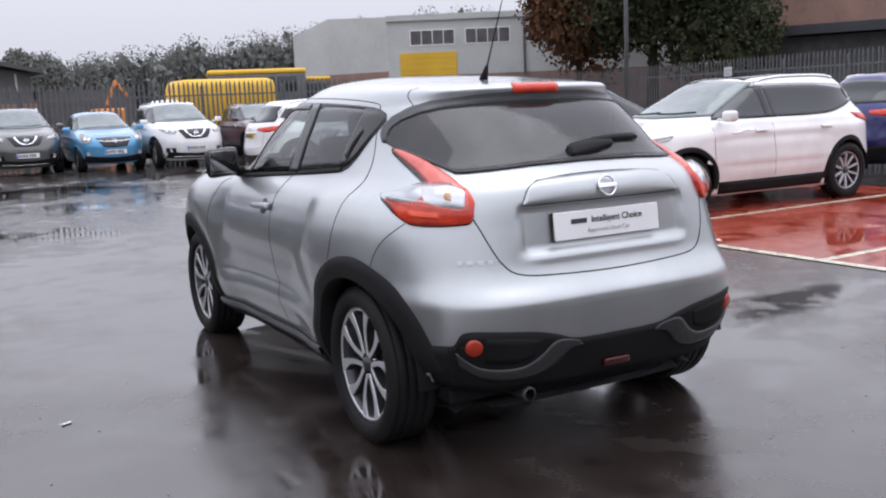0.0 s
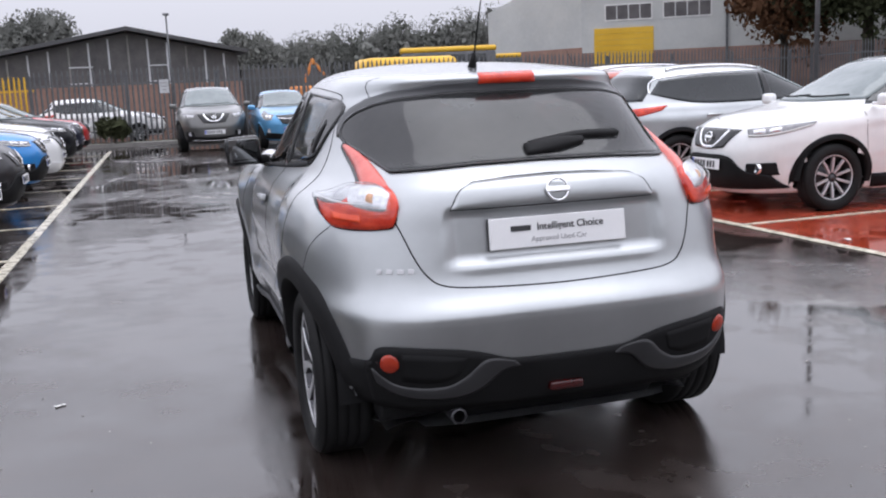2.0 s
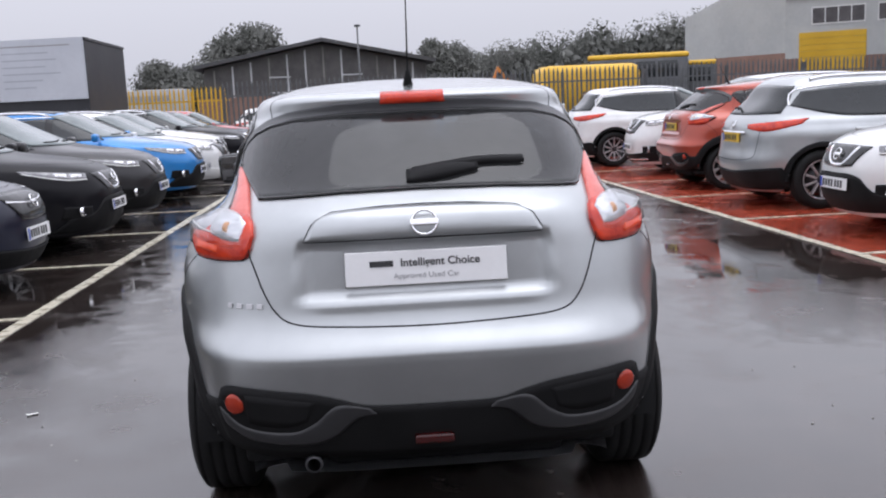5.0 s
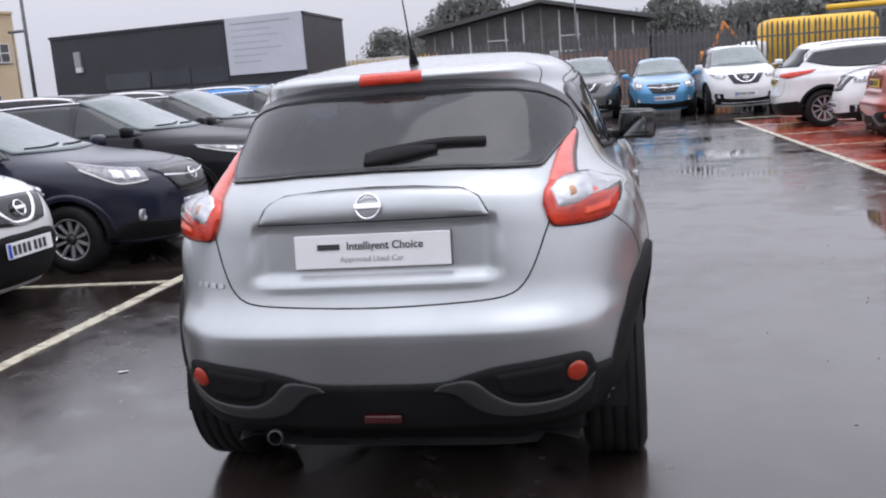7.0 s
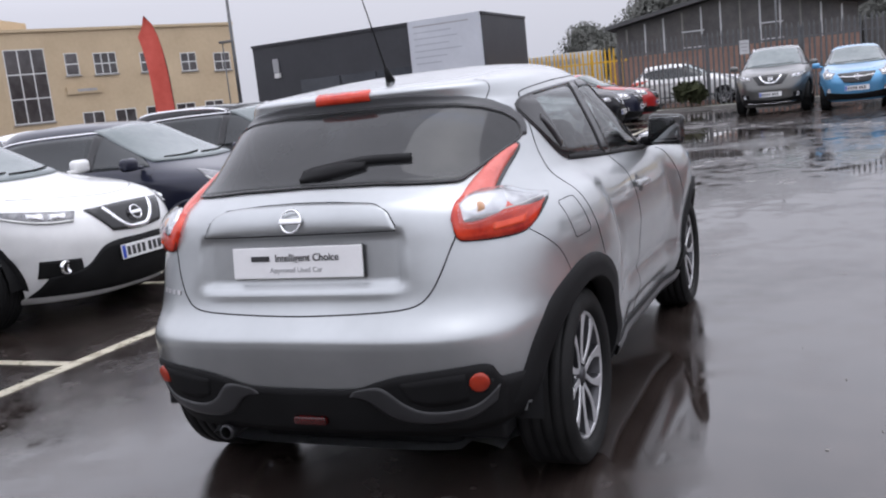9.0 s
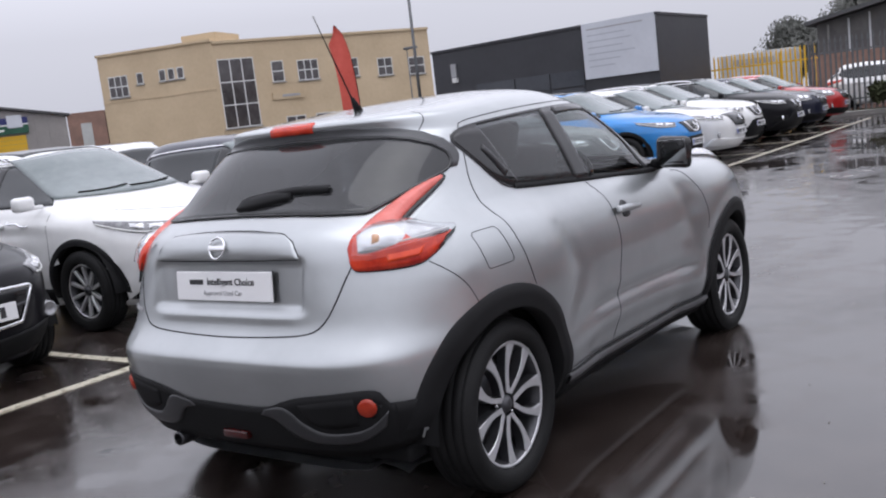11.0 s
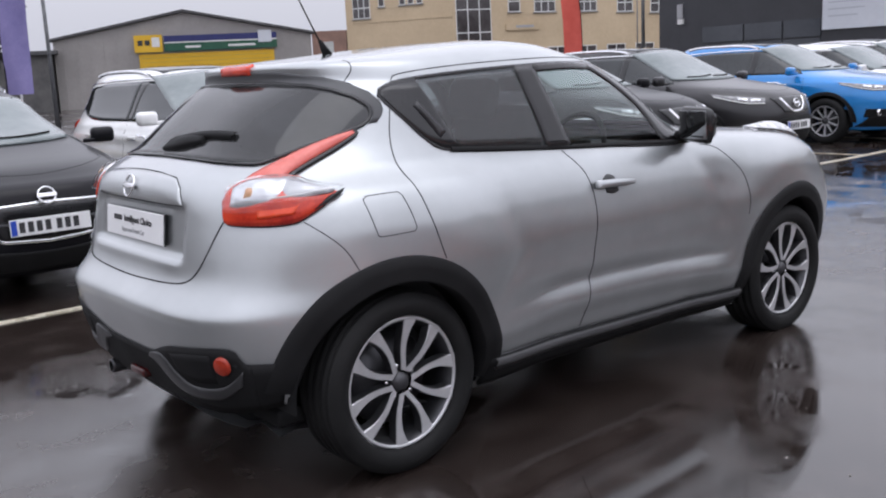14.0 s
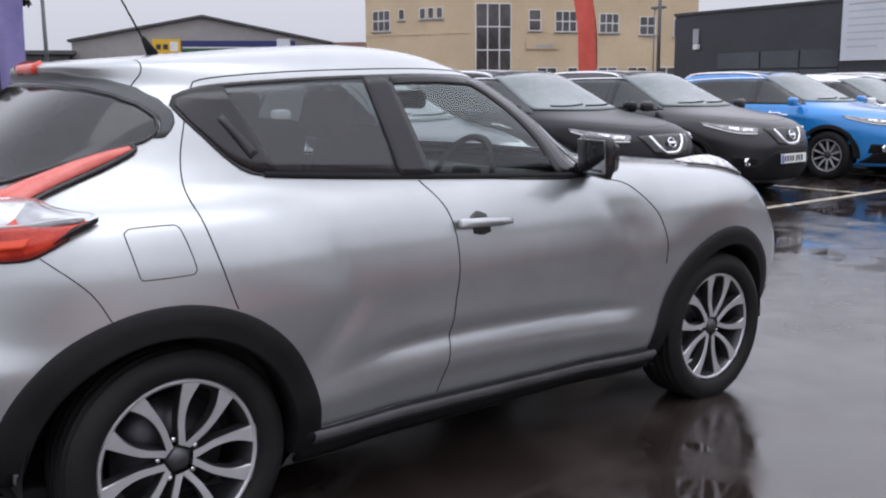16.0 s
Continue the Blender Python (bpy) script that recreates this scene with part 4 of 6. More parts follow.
def slab(name, pts, z, material, label, kind="structure", cat="marking"):
    bm = bmesh.new()
    top = [bm.verts.new((x, y, z)) for x, y in pts]
    low = [bm.verts.new((x, y, -0.01)) for x, y in pts]
    bm.faces.new(top)
    for i in range(len(pts)):
        j = (i + 1) % len(pts)
        bm.faces.new((top[i], low[i], low[j], top[j]))
    return tagged(part(name, bm, material, smooth=False), label, cat, kind=kind)


def stripe(a, b, w, z, label, rough=0.012):
    """A painted line with a slightly uneven edge."""
    a, b = Vector((*a, 0)), Vector((*b, 0))
    d = (b - a)
    n = max(int(d.length / 0.25), 2)
    s = Vector((-d.y, d.x, 0)).normalized() * w / 2
    bm = bmesh.new()
    rows = []
    for i in range(n + 1):
        p = a + d * (i / n)
        l, r = p + s * (1 + random.uniform(-rough, rough) * 8), p - s * (1 + random.uniform(-rough, rough) * 8)
        rows.append((bm.verts.new((l.x, l.y, z)), bm.verts.new((r.x, r.y, z)), bm.verts.new((l.x, l.y, z - 0.004)), bm.verts.new((r.x, r.y, z - 0.004))))
    for p, q in zip(rows, rows[1:]):
        bm.faces.new((p[0], p[1], q[1], q[0]))
        bm.faces.new((p[0], q[0], q[2], p[2]))
        bm.faces.new((p[1], p[3], q[3], q[1]))
    return tagged(part("line_marking", bm, M["line"], smooth=False), label, "marking", "bay lines", "structure")


RX = lambda y: 3.97 - 0.037 * (y - 1.5)   # edge of the red bays
slab("red_bays", [(RX(-9), -9), (9.1, -9), (9.1, 18.2), (RX(18.2), 18.2)], 0.004, M["redpaint"], "wet red surfacing of the parking bays", cat="pavement")
stripe((-2.75, -9), (-2.75, 24.5), 0.10, 0.005, "worn cream line along the parking bays")
stripe((RX(-9), -9), (RX(18.2), 18.2), 0.10, 0.009, "worn cream line along the red bays")
for k in range(-3, 10):
    y = 1.0 + 2.39 * k
    stripe((-2.80, y), (-7.6, y - 0.06), 0.085, 0.0054, "worn cream bay divider on asphalt")
for k in range(-4, 8):
    y = 1.62 + 2.47 * k
    stripe((RX(y) + 0.05, y), (8.9, y + 0.10), 0.085, 0.0094, "worn cream bay divider on red surfacing")


# ---- buildings ----
def wall_box(parent, name, a, b, z0, z1, depth, material, label=""):
    """An upright wall block whose outer face runs from a to b; depth goes to the left of that way."""
    a, b = Vector((*a, 0)), Vector((*b, 0))
    d = (b - a).normalized()
    n = Vector((-d.y, d.x, 0)) * depth
    bm = bmesh.new()
    lo = [bm.verts.new((p.x, p.y, z0)) for p in (a, b, b + n, a + n)]
    hi = [bm.verts.new((p.x, p.y, z1)) for p in (a, b, b + n, a + n)]
    bm.faces.new(lo)
    bm.faces.new(hi)
    for i in range(4):
        j = (i + 1) % 4
        bm.faces.new((lo[i], lo[j], hi[j], hi[i]))
    return part(name, bm, material, parent, label, smooth=False)


def face_box(parent, name, a, b, u0, u1, z0, z1, out, material, label="", thick=0.08):
    """A block on the face from a to b, between u0 and u1 metres along it, standing out metres proud."""
    a, b = Vector((*a, 0)), Vector((*b, 0))
    d = (b - a).normalized()
    n = Vector((d.y, -d.x, 0))
    bm = bmesh.new()
    p = [a + d * u0 + n * out, a + d * u1 + n * out, a + d * u1 + n * (out - thick), a + d * u0 + n * (out - thick)]
    lo = [bm.verts.new((q.x, q.y, z0)) for q in p]
    hi = [bm.verts.new((q.x, q.y, z1)) for q in p]
    bm.faces.new(lo)
    bm.faces.new(hi)
    for i in range(4):
        j = (i + 1) % 4
        bm.faces.new((lo[i], lo[j], hi[j], hi[i]))
    return part(name, bm, material, parent, label, smooth=False)


def building_window(parent, a, b, u0, u1, z0, z1, cols, rows=1, split=None, frame=0.07):
    """window > panes, bars."""
    w = face_box(parent, "window", a, b, u0 - 0.02, u1 + 0.02, z0 - 0.02, z1 + 0.02, 0.02, M["frame"], "white-framed window", 0.10)
    cu, cz = (u1 - u0) / cols, (z1 - z0) / rows
    for i in range(cols):
        for k in range(rows):
            face_box(w, "pane", a, b, u0 + i * cu + frame / 2, u0 + (i + 1) * cu - frame / 2, z0 + k * cz + frame / 2, z0 + (k + 1) * cz - frame / 2, 0.03, M["winglass"], "", 0.02)
    face_box(w, "sill", a, b, u0 - 0.08, u1 + 0.08, z0 - 0.09, z0 - 0.02, 0.08, M["kerb"], "", 0.10)
    return w


I4 = Matrix()

# plain unseen wall added behind the camera, closing the yard and darkening reflections
tagged(wall_box(None, "unseen_wall_south", (40.0, -21.0), (-40.0, -21.0), 0, 5.0, 0.4, M["cladbrown"]), "plain brown-grey clad wall, added unseen to darken reflections", "wall", kind="structure")

# charcoal showroom with a pale banner
show = thing("showroom", I4, "low charcoal-clad showroom with glazing and a pale banner", "building")
SA, SB, SC = (-16.4, 23.9), (-7.75, 22.6), (-7.9, 27.1)
bm = bmesh.new()
plan = [SA, SB, SC, (SA[0] + SC[0] - SB[0], SA[1] + SC[1] - SB[1])]
lo = [bm.verts.new((x, y, 0)) for x, y in plan]
hi = [bm.verts.new((x, y, 3.46)) for x, y in plan]
bm.faces.new(lo)
bm.faces.new(hi)
for i in range(4):
    bm.faces.new((lo[i], lo[(i + 1) % 4], hi[(i + 1) % 4], hi[i]))
part("wall", bm, M["charcoal"], show, "charcoal panel wall", smooth=False)
face_box(show, "banner", SA, SB, 6.27, 8.73, 1.93, 3.54, 0.06, M["banner"], "pale grey printed banner", 0.05)
for k in range(7):
    wd = (1.9, 1.3, 1.5, 1.2, 1.6, 1.1, 0.9)[k]
    face_box(show, "banner_bar", SA, SB, 6.45, 6.45 + wd, 3.34 - k * 0.18, 3.375 - k * 0.18, 0.065, M["inkgrey"] if k == 0 else M["bannerink"], "", 0.01)
for u0, u1 in ((1.9, 3.5), (3.58, 4.9), (4.98, 6.2)):
    face_box(show, "glazing", SA, SB, u0, u1, 1.78, 2.25, 0.03, M["charcoal2"], "dark glazing", 0.05)
    face_box(show, "glazing", SA, SB, u0, u1, 0.2, 1.72, 0.03, M["charcoal2"], "dark glazing", 0.05)
face_box(show, "wall_sign", SA, SB, 0.85, 1.07, 2.58, 3.02, 0.06, M["inkgrey"], "small pale wall sign", 0.05)
face_box(show, "wall_lamp", SA, SB, 0.90, 1.10, 2.40, 2.56, 0.10, M["frame"], "white wall lamp", 0.10)
face_box(show, "parapet", SA, SB, -0.03, 8.75, 3.46, 3.54, 0.04, M["charcoal"], "", 0.3)
face_box(show, "parapet", SB, SC, 0.02, 4.5, 3.462, 3.535, 0.03, M["charcoal"], "", 0.3)

# beige two-storey offices
off = thing("office_building", I4, "beige rendered two-storey offices with white-framed windows", "building")
OL, OC, OR = (-46.1, 31.8), (-39.05, 34.38), (-33.2, 47.2)
wall_box(off, "wall", OL, OC, 0, 6.95, 12.0, M["beige"], "beige rendered wall")
wall_box(off, "wall", OC, OR, 0, 6.80, 12.0, M["beige"], "beige rendered wall")
face_box(off, "coping", OL, OC, -0.05, 7.5, 6.95, 7.10, 0.10, M["beige"], "", 0.3)
face_box(off, "coping", OC, OR, 0.0, 14.1, 6.80, 6.95, 0.10, M["beige"], "", 0.3)
face_box(off, "roof_housing", OL, OC, 5.0, 7.2, 7.08, 7.60, -1.2, M["beige"], "low beige roof housing", 3.0)
building_window(off, OL, OC, 0.55, 1.80, 4.55, 5.75, 3, 2)
for u0 in (2.45, 3.94, 4.52, 5.12):
    building_window(off, OL, OC, u0, u0 + 0.40, 5.15, 5.78, 1)
building_window(off, OC, OR, 0.2, 2.3, 2.0, 5.9, 3, 3)
building_window(off, OC, OR, 3.38, 4.1, 4.4, 5.58, 1, 2)
building_window(off, OC, OR, 5.0, 6.3, 4.35, 5.52, 3, 2)
building_window(off, OC, OR, 7.75, 8.95, 4.30, 5.40, 3, 2)
building_window(off, OC, OR, 10.3, 11.3, 4.20, 5.25, 2, 2)
building_window(off, OC, OR, 12.5, 13.6, 4.10, 5.15, 2, 2)
for k in range(5):
    building_window(off, OC, OR, 3.9 + 1.9 * k, 5.1 + 1.9 * k, 1.3, 2.3, 2)
face_box(off, "wall_sign", OC, OR, 3.2, 5.2, 3.35, 3.75, 0.10, M["beige"], "long wall sign in beige", 0.1)
face_box(off, "sign_bar", OC, OR, 3.8, 4.9, 3.48, 3.62, 0.112, M["inkgrey"], "", 0.02)
face_box(off, "band", OL, OC, 0, 7.5, 4.25, 4.35, 0.03, M["beige"], "", 0.05)
wall_box(off, "link_wall", (-47.45, 30.1), (-46.15, 31.75), 0, 3.95, 6, M["brick"], "brown brick side wing")
face_box(off, "link_door", (-47.45, 30.1), (-46.15, 31.75), 0.7, 1.3, 0, 3.3, 0.03, M["cladding"], "grey door", 0.05)

# grey gabled tyre workshop
shop = thing("tyre_workshop", I4, "brown-grey clad gabled workshop with a yellow roller door", "building")
TA, TB = Vector((-53.9, 16.6, 0)), Vector((-46.8, 31.5, 0))
td = (TB - TA).normalized()
tn = Vector((-td.y, td.x, 0))
bm = bmesh.new()
prof = [(0, 0), (14.9, 0), (14.9, 3.85), (7.4, 5.35), (0, 3.95)]
f0 = [bm.verts.new(TA + td * u + Vector((0, 0, z))) for u, z in prof]
f1 = [bm.verts.new(TA + td * u + tn * 14 + Vector((0, 0, z))) for u, z in prof]
bm.faces.new(f0)
bm.faces.new(f1)
for i in range(5):
    bm.faces.new((f0[i], f0[(i + 1) % 5], f1[(i + 1) % 5], f1[i]))
part("wall", bm, M["cladbrown"], shop, "brown-grey ribbed cladding", smooth=False)
TA2, TB2 = (TA.x, TA.y), (TB.x, TB.y)
for k in range(19):
    u = 0.4 + k * 0.75
    top = 3.95 + (5.35 - 3.95) * u / 7.4 if u < 7.4 else 5.35 - (5.35 - 3.85) * (u - 7.4) / 7.5
    if not 4.4 < u < 13.0:
        face_box(shop, "rib", TA2, TB2, u, u + 0.12, 0, top - 0.1, 0.04, M["cladbrown"], "", 0.05)
for i in range(12):
    z = 0.02 + 0.25 * i
    face_box(shop, "door_slat", TA2, TB2, 4.7, 12.6, z, z + 0.235, 0.06, M["yellowdoor"], "", 0.06)
face_box(shop, "sign_board", TA2, TB2, 6.2, 12.8, 3.66, 4.02, 0.20, M["signnavy"], "navy sign board", 0.15)
face_box(shop, "sign_board", TA2, TB2, 6.2, 12.8, 3.12, 3.58, 0.20, M["signgreen"], "green sign board", 0.15)
face_box(shop, "sign_board", TA2, TB2, 4.5, 6.1, 3.10, 4.10, 0.20, M["yellowdoor"], "yellow sign board", 0.15)
for u, w in ((7.4, 0.9), (9.9, 1.6)):
    face_box(shop, "sign_bar", TA2, TB2, u, u + w, 3.28, 3.40, 0.21, M["frame"], "", 0.02)
for u in (4.7, 5.1):
    face_box(shop, "sign_bar", TA2, TB2, u, u + 0.28, 3.5, 3.8, 0.21, M["ink"], "", 0.02)
face_box(shop, "sign_bar", TA2, TB2, 5.5, 5.95, 3.4, 3.95, 0.21, M["frame"], "", 0.02)

face_box(shop, "sign_line", TA2, TB2, 6.2, 12.8, 3.585, 3.655, 0.20, M["frame"], "white line between the boards", 0.12)
face_box(shop, "sign_emblem", TA2, TB2, 11.7, 12.5, 3.45, 4.15, 0.24, M["banner"], "pale blue sign emblem", 0.06)
for (u0, z0), (u1, z1) in (((-0.2, 3.93), (7.4, 5.38)), ((7.4, 5.38), (15.1, 3.83))):
    bm = bmesh.new()
    q = [bm.verts.new(TA + td * u + tn * o + Vector((0, 0, z + h))) for u, z in ((u0, z0), (u1, z1)) for o in (-0.25, 14.0) for h in (0.0, 0.14)]
    for idx in ((0, 1, 5, 4), (2, 3, 7, 6), (0, 2, 6, 4), (1, 3, 7, 5), (0, 1, 3, 2), (4, 5, 7, 6)):
        bm.faces.new([q[i] for i in idx])
    part("roof", bm, M["shedroof"], shop, "grey sheet roof", smooth=False)
annex = thing("low_annex", I4, "low dark timber annex beside the workshop", "building")
wall_box(annex, "wall", (-55.6, 10.2), (-53.2, 16.2), 0, 3.2, 8, M["shedwood"], "dark boarded wall")
wall_box(annex, "roof", (-55.4, 10.0), (-52.8, 16.4), 3.2, 3.42, 8.4, M["shedroof"], "grey flat roof")

# grey warehouse with brick base
ware = thing("warehouse", I4, "pale grey clad warehouse with brick base and yellow shutter", "building")
WL, WC, WR = (16.5, 47.0), (19.54, 41.39), (44.0, 27.3)
wall_box(ware, "base_wall", WL, WC, 0, 3.0, 14.0, M["brick"], "brown brick base")
bm = bmesh.new()
a, c = Vector((*WL, 0)), Vector((*WC, 0))
dd = (c - a).normalized()
nn = Vector((-dd.y, dd.x, 0))
prof = [(0, 3.0), (6.38, 3.0), (6.38, 5.75), (2.5, 5.95), (0, 5.2)]
f0 = [bm.verts.new(a + dd * u + Vector((0, 0, z))) for u, z in prof]
f1 = [bm.verts.new(a + dd * u + nn * 14 + Vector((0, 0, z))) for u, z in prof]
bm.faces.new(f0)
bm.faces.new(f1)
for i in range(5):
    bm.faces.new((f0[i], f0[(i + 1) % 5], f1[(i + 1) % 5], f1[i]))
part("gable_wall", bm, M["cladding"], ware, "pale grey cladding", smooth=False)
wall_box(ware, "base_wall", WC, WR, 0, 2.7, 10.0, M["brick"], "brown brick base")
wall_box(ware, "front_wall", (WC[0] + 0.004, WC[1]), WR, 2.7, 5.68, 10.0, M["cladding"], "pale grey cladding")
face_box(ware, "fascia", WC, WR, -0.05, 28.2, 5.50, 5.80, 0.14, M["cladding"], "", 0.3)
for i in range(13):
    face_box(ware, "shutter_slat", WC, WR, 0.62, 3.55, 0.29 * i + 0.12, 0.29 * i + 0.40, 0.05, M["yellowdoor"], "", 0.06)
for u0 in (1.15, 4.0, 7.2, 11.5, 15.0):
    wn_ = face_box(ware, "window", WC, WR, u0, u0 + 2.35, 4.22, 5.05, 0.02, M["frame"], "strip window", 0.06)
    for k in range(4):
        face_box(wn_, "pane", WC, WR, u0 + 0.06 + k * 0.57, u0 + 0.58 + k * 0.57, 4.29, 4.98, 0.03, M["winglass"], "", 0.02)
face_box(ware, "downpipe", WC, WR, 7.0, 7.12, 0, 5.7, 0.14, M["galv"], "", 0.1)

# dark timber shed behind the fence
shed = thing("timber_shed", I4, "dark weathered shed with a shallow pitched roof and glazing bars", "building")
HA, HB = (-7.6, 39.3), (2.2, 40.1)
bm = bmesh.new()
a, b_ = Vector((*HA, 0)), Vector((*HB, 0))
dd = (b_ - a).normalized()
nn = Vector((-dd.y, dd.x, 0))
ln = (b_ - a).length
prof = [(0, 0), (ln, 0), (ln, 3.22), (5.2, 4.22), (0, 3.25)]
f0 = [bm.verts.new(a + dd * u + Vector((0, 0, z))) for u, z in prof]
f1 = [bm.verts.new(a + dd * u + nn * 12 + Vector((0, 0, z))) for u, z in prof]
bm.faces.new(f0)
bm.faces.new(f1)
for i in range(5):
    bm.faces.new((f0[i], f0[(i + 1) % 5], f1[(i + 1) % 5], f1[i]))
part("wall", bm, M["shedwood"], shed, "dark board gable", smooth=False)
for (u0, z0), (u1, z1) in (((-0.4, 3.24), (5.2, 4.28)), ((5.2, 4.28), (ln + 0.4, 3.20))):
    bm = bmesh.new()
    q = []
    for u, z in ((u0, z0), (u1, z1)):
        for off in (-0.6, 12.4):
            for t in (0.0, 0.16):
                q.append(bm.verts.new(a + dd * u + nn * off + Vector((0, 0, z + t))))
    for idx in ((0, 1, 5, 4), (2, 3, 7, 6), (0, 2, 6, 4), (1, 3, 7, 5), (0, 1, 3, 2), (4, 5, 7, 6)):
        bm.faces.new([q[i] for i in idx])
    part("roof", bm, M["shedroof"], shed, "dark sheet roof", smooth=False)
for k in range(12):
    u = 0.4 + k * 0.80
    top = 3.25 + 0.97 * u / 5.2 if u < 5.2 else 4.22 - 1.0 * (u - 5.2) / (ln - 5.2)
    face_box(shed, "post", HA, HB, u, u + 0.07, 1.2, top - 0.12, 0.05, M["galvpale"] if k % 3 else M["kerb"], "", 0.05)
for u in (2.8, 6.0):
    for z in (2.10, 2.78):
        face_box(shed, "rail", HA, HB, u, u + 0.95, z, z + 0.06, 0.06, M["galvpale"], "", 0.04)
wall_box(shed, "lean_to", (2.4, 41.0), (6.5, 41.0), 0, 2.5, 4.0, M["shedwood"], "dark boarded lean-to")
wall_box(shed, "base_wall", (-7.9, 38.8), (2.3, 39.65), 0, 2.0, 0.3, M["brick"], "brown brick base wall")

# brown brick works with canopy, far side
works = thing("brick_works", I4, "brown brick works with a dark canopy and blue panel", "building")
wall_box(works, "wall", (31.0, 29.5), (41.0, 13.0), 0, 6.6, 10, M["brick"], "brown brick wall")
wall_box(works, "canopy", (29.5, 28.0), (37.5, 13.5), 3.55, 3.95, 3.0, M["charcoal"], "dark canopy roof")
wall_box(works, "under_wall", (30.4, 28.5), (38.6, 13.5), 0, 3.5, 0.3, M["shedwood"])
wall_box(works, "blue_panel", (30.2, 17.6), (31.6, 15.6), 0.2, 4.2, 0.4, M["bluepanel"], "bright blue panel")


# ---- fences ----
def pale_mesh(h, w=0.066):
    """One palisade pale with a folded face and a split point."""
    bm = bmesh.new()
    pts = [(-w / 2, 0.008), (-w / 6, -0.012), (w / 6, -0.012), (w / 2, 0.008)]
    rows = []
    for z, k in ((0.06, 1), (h - 0.12, 1), (h, 0.25)):
        rows.append([bm.verts.new((x * k, y, z)) for x, y in pts])
    for p, q in zip(rows, rows[1:]):
        for i in range(3):
            bm.faces.new((p[i], p[i + 1], q[i + 1], q[i]))
    me = bpy.data.meshes.new("pale")
    bm.to_mesh(me)
    bm.free()
    return me


PALE = {}


def palisade(a, b, h, label, material="galv", pitch=0.155, single=True):
    a, b = Vector((*a, 0)), Vector((*b, 0))
    d = b - a
    fence = thing("palisade_fence", pose(a.x, a.y, 0, 0, 0, math.degrees(math.atan2(d.y, d.x))), label, "fence", "palisade fences")
    if h not in PALE:
        PALE[h] = pale_mesh(h)
    n = int(d.length / pitch)
    if single:
        for k in range(n):
            p = part("pale", PALE[h], M[material], fence, smooth=False)
            p.matrix_basis = pose(k * pitch, random.uniform(-0.006, 0.006), random.uniform(-0.01, 0.01), 0, random.uniform(-0.5, 0.5), 0)
    for z in (0.45, h - 0.45):
        part("rail", box((d.length / 2, 0.035, z), (d.length, 0.045, 0.05), bevel=0.004), M[material], fence, smooth=False)
    for k in range(int(d.length / 2.75) + 1):
        part("post", box((k * 2.75, 0.075, h * 0.47), (0.10, 0.055, h * 0.94), bevel=0.004), M[material], fence, smooth=False)
    return fence


palisade((-5.0, 27.5), (11.5, 27.5), 2.35, "dark galvanised palisade fence behind the parked cars")
palisade((11.5, 27.5), (23.4, 28.6), 2.35, "dark galvanised palisade fence at the yard's end")
palisade((23.4, 28.6), (19.6, 4.0), 2.40, "dark galvanised palisade fence along the yard's side", pitch=0.18)
palisade((-9.0, 29.3), (-5.0, 28.8), 2.25, "yellow painted palisade fence beside the showroom", "yellow")


# ---- poles, flags, kerb ----
def lamp_post(x, y, h, label, arm=0.0, r=0.05):
    p = thing("lamp_post", pose(x, y, 0), label, "lamp post", "lamp posts")
    part("pole", beam(bmesh.new(), (0, 0, 0), (0, 0, h), r, r * 0.7, 10), M["galv"], p)
    part("head", box((arm / 2, 0, h + 0.03), (0.25 + arm, 0.14, 0.09), bevel=0.02), M["galv"], p)
    return p


lamp_post(-0.75, 36.6, 4.65, "grey lamp post beyond the fence")
lamp_post(-17.7, 24.7, 6.6, "slim grey lamp post by the offices", r=0.07)
lamp_post(-19.4, 26.5, 4.0, "thin grey lamp post with a short side arm", 0.35, 0.03)
lamp_post(12.6, 14.3, 7.5, "grey lamp post behind the red bays", r=0.06)
lamp_post(31.5, 39.8, 7.2, "thin grey pole before the warehouse", r=0.05)
lamp_post(-20.8, 4.35, 5.0, "grey pole beside the purple flag", r=0.05)
lamp_post(-21.4, 6.0, 4.4, "dark blue pole beside the workshop", r=0.06)


def feather_flag(x, y, h, w, material, turn, label, bend=0.4):
    f = thing("feather_flag", pose(x, y, 0, 0, 0, turn), label, "flag", "feather flags")
    bm = bmesh.new()
    pts = [(0.0, 0), (0.03, h * 0.5), (0.14, h * 0.75), (0.34, h * 0.92), (0.62, h)]
    line = resample([(*p, 0) for p in pts], 14)
    for p, q in zip(line, line[1:]):
        beam(bm, (p.x, 0, p.y), (q.x, 0, q.y), 0.014, seg=6)
    part("pole", bm, M["trim"], f)
    bm = bmesh.new()
    rows = []
    for p in line[3:]:
        row = []
        t = (p.y - h * 0.2) / (h * 0.8)
        wd = w * (1 - 0.95 * soft((t - 0.84) / 0.16)) * (0.55 + 0.45 * soft((t + 0.15) / 0.2))
        for k in range(6):
            u = k / 5
            row.append((p.x + wd * u, 0.05 * math.sin(u * 4 + p.y * 1.7), p.y))
        rows.append(row)
    front = [[bm.verts.new(v) for v in r] for r in rows]
    for p, q in zip(front, front[1:]):
        for k in range(5):
            bm.faces.new((p[k], p[k + 1], q[k + 1], q[k]))
    part("cloth", bm, M[material], f, "rain-heavy printed cloth")
    return f


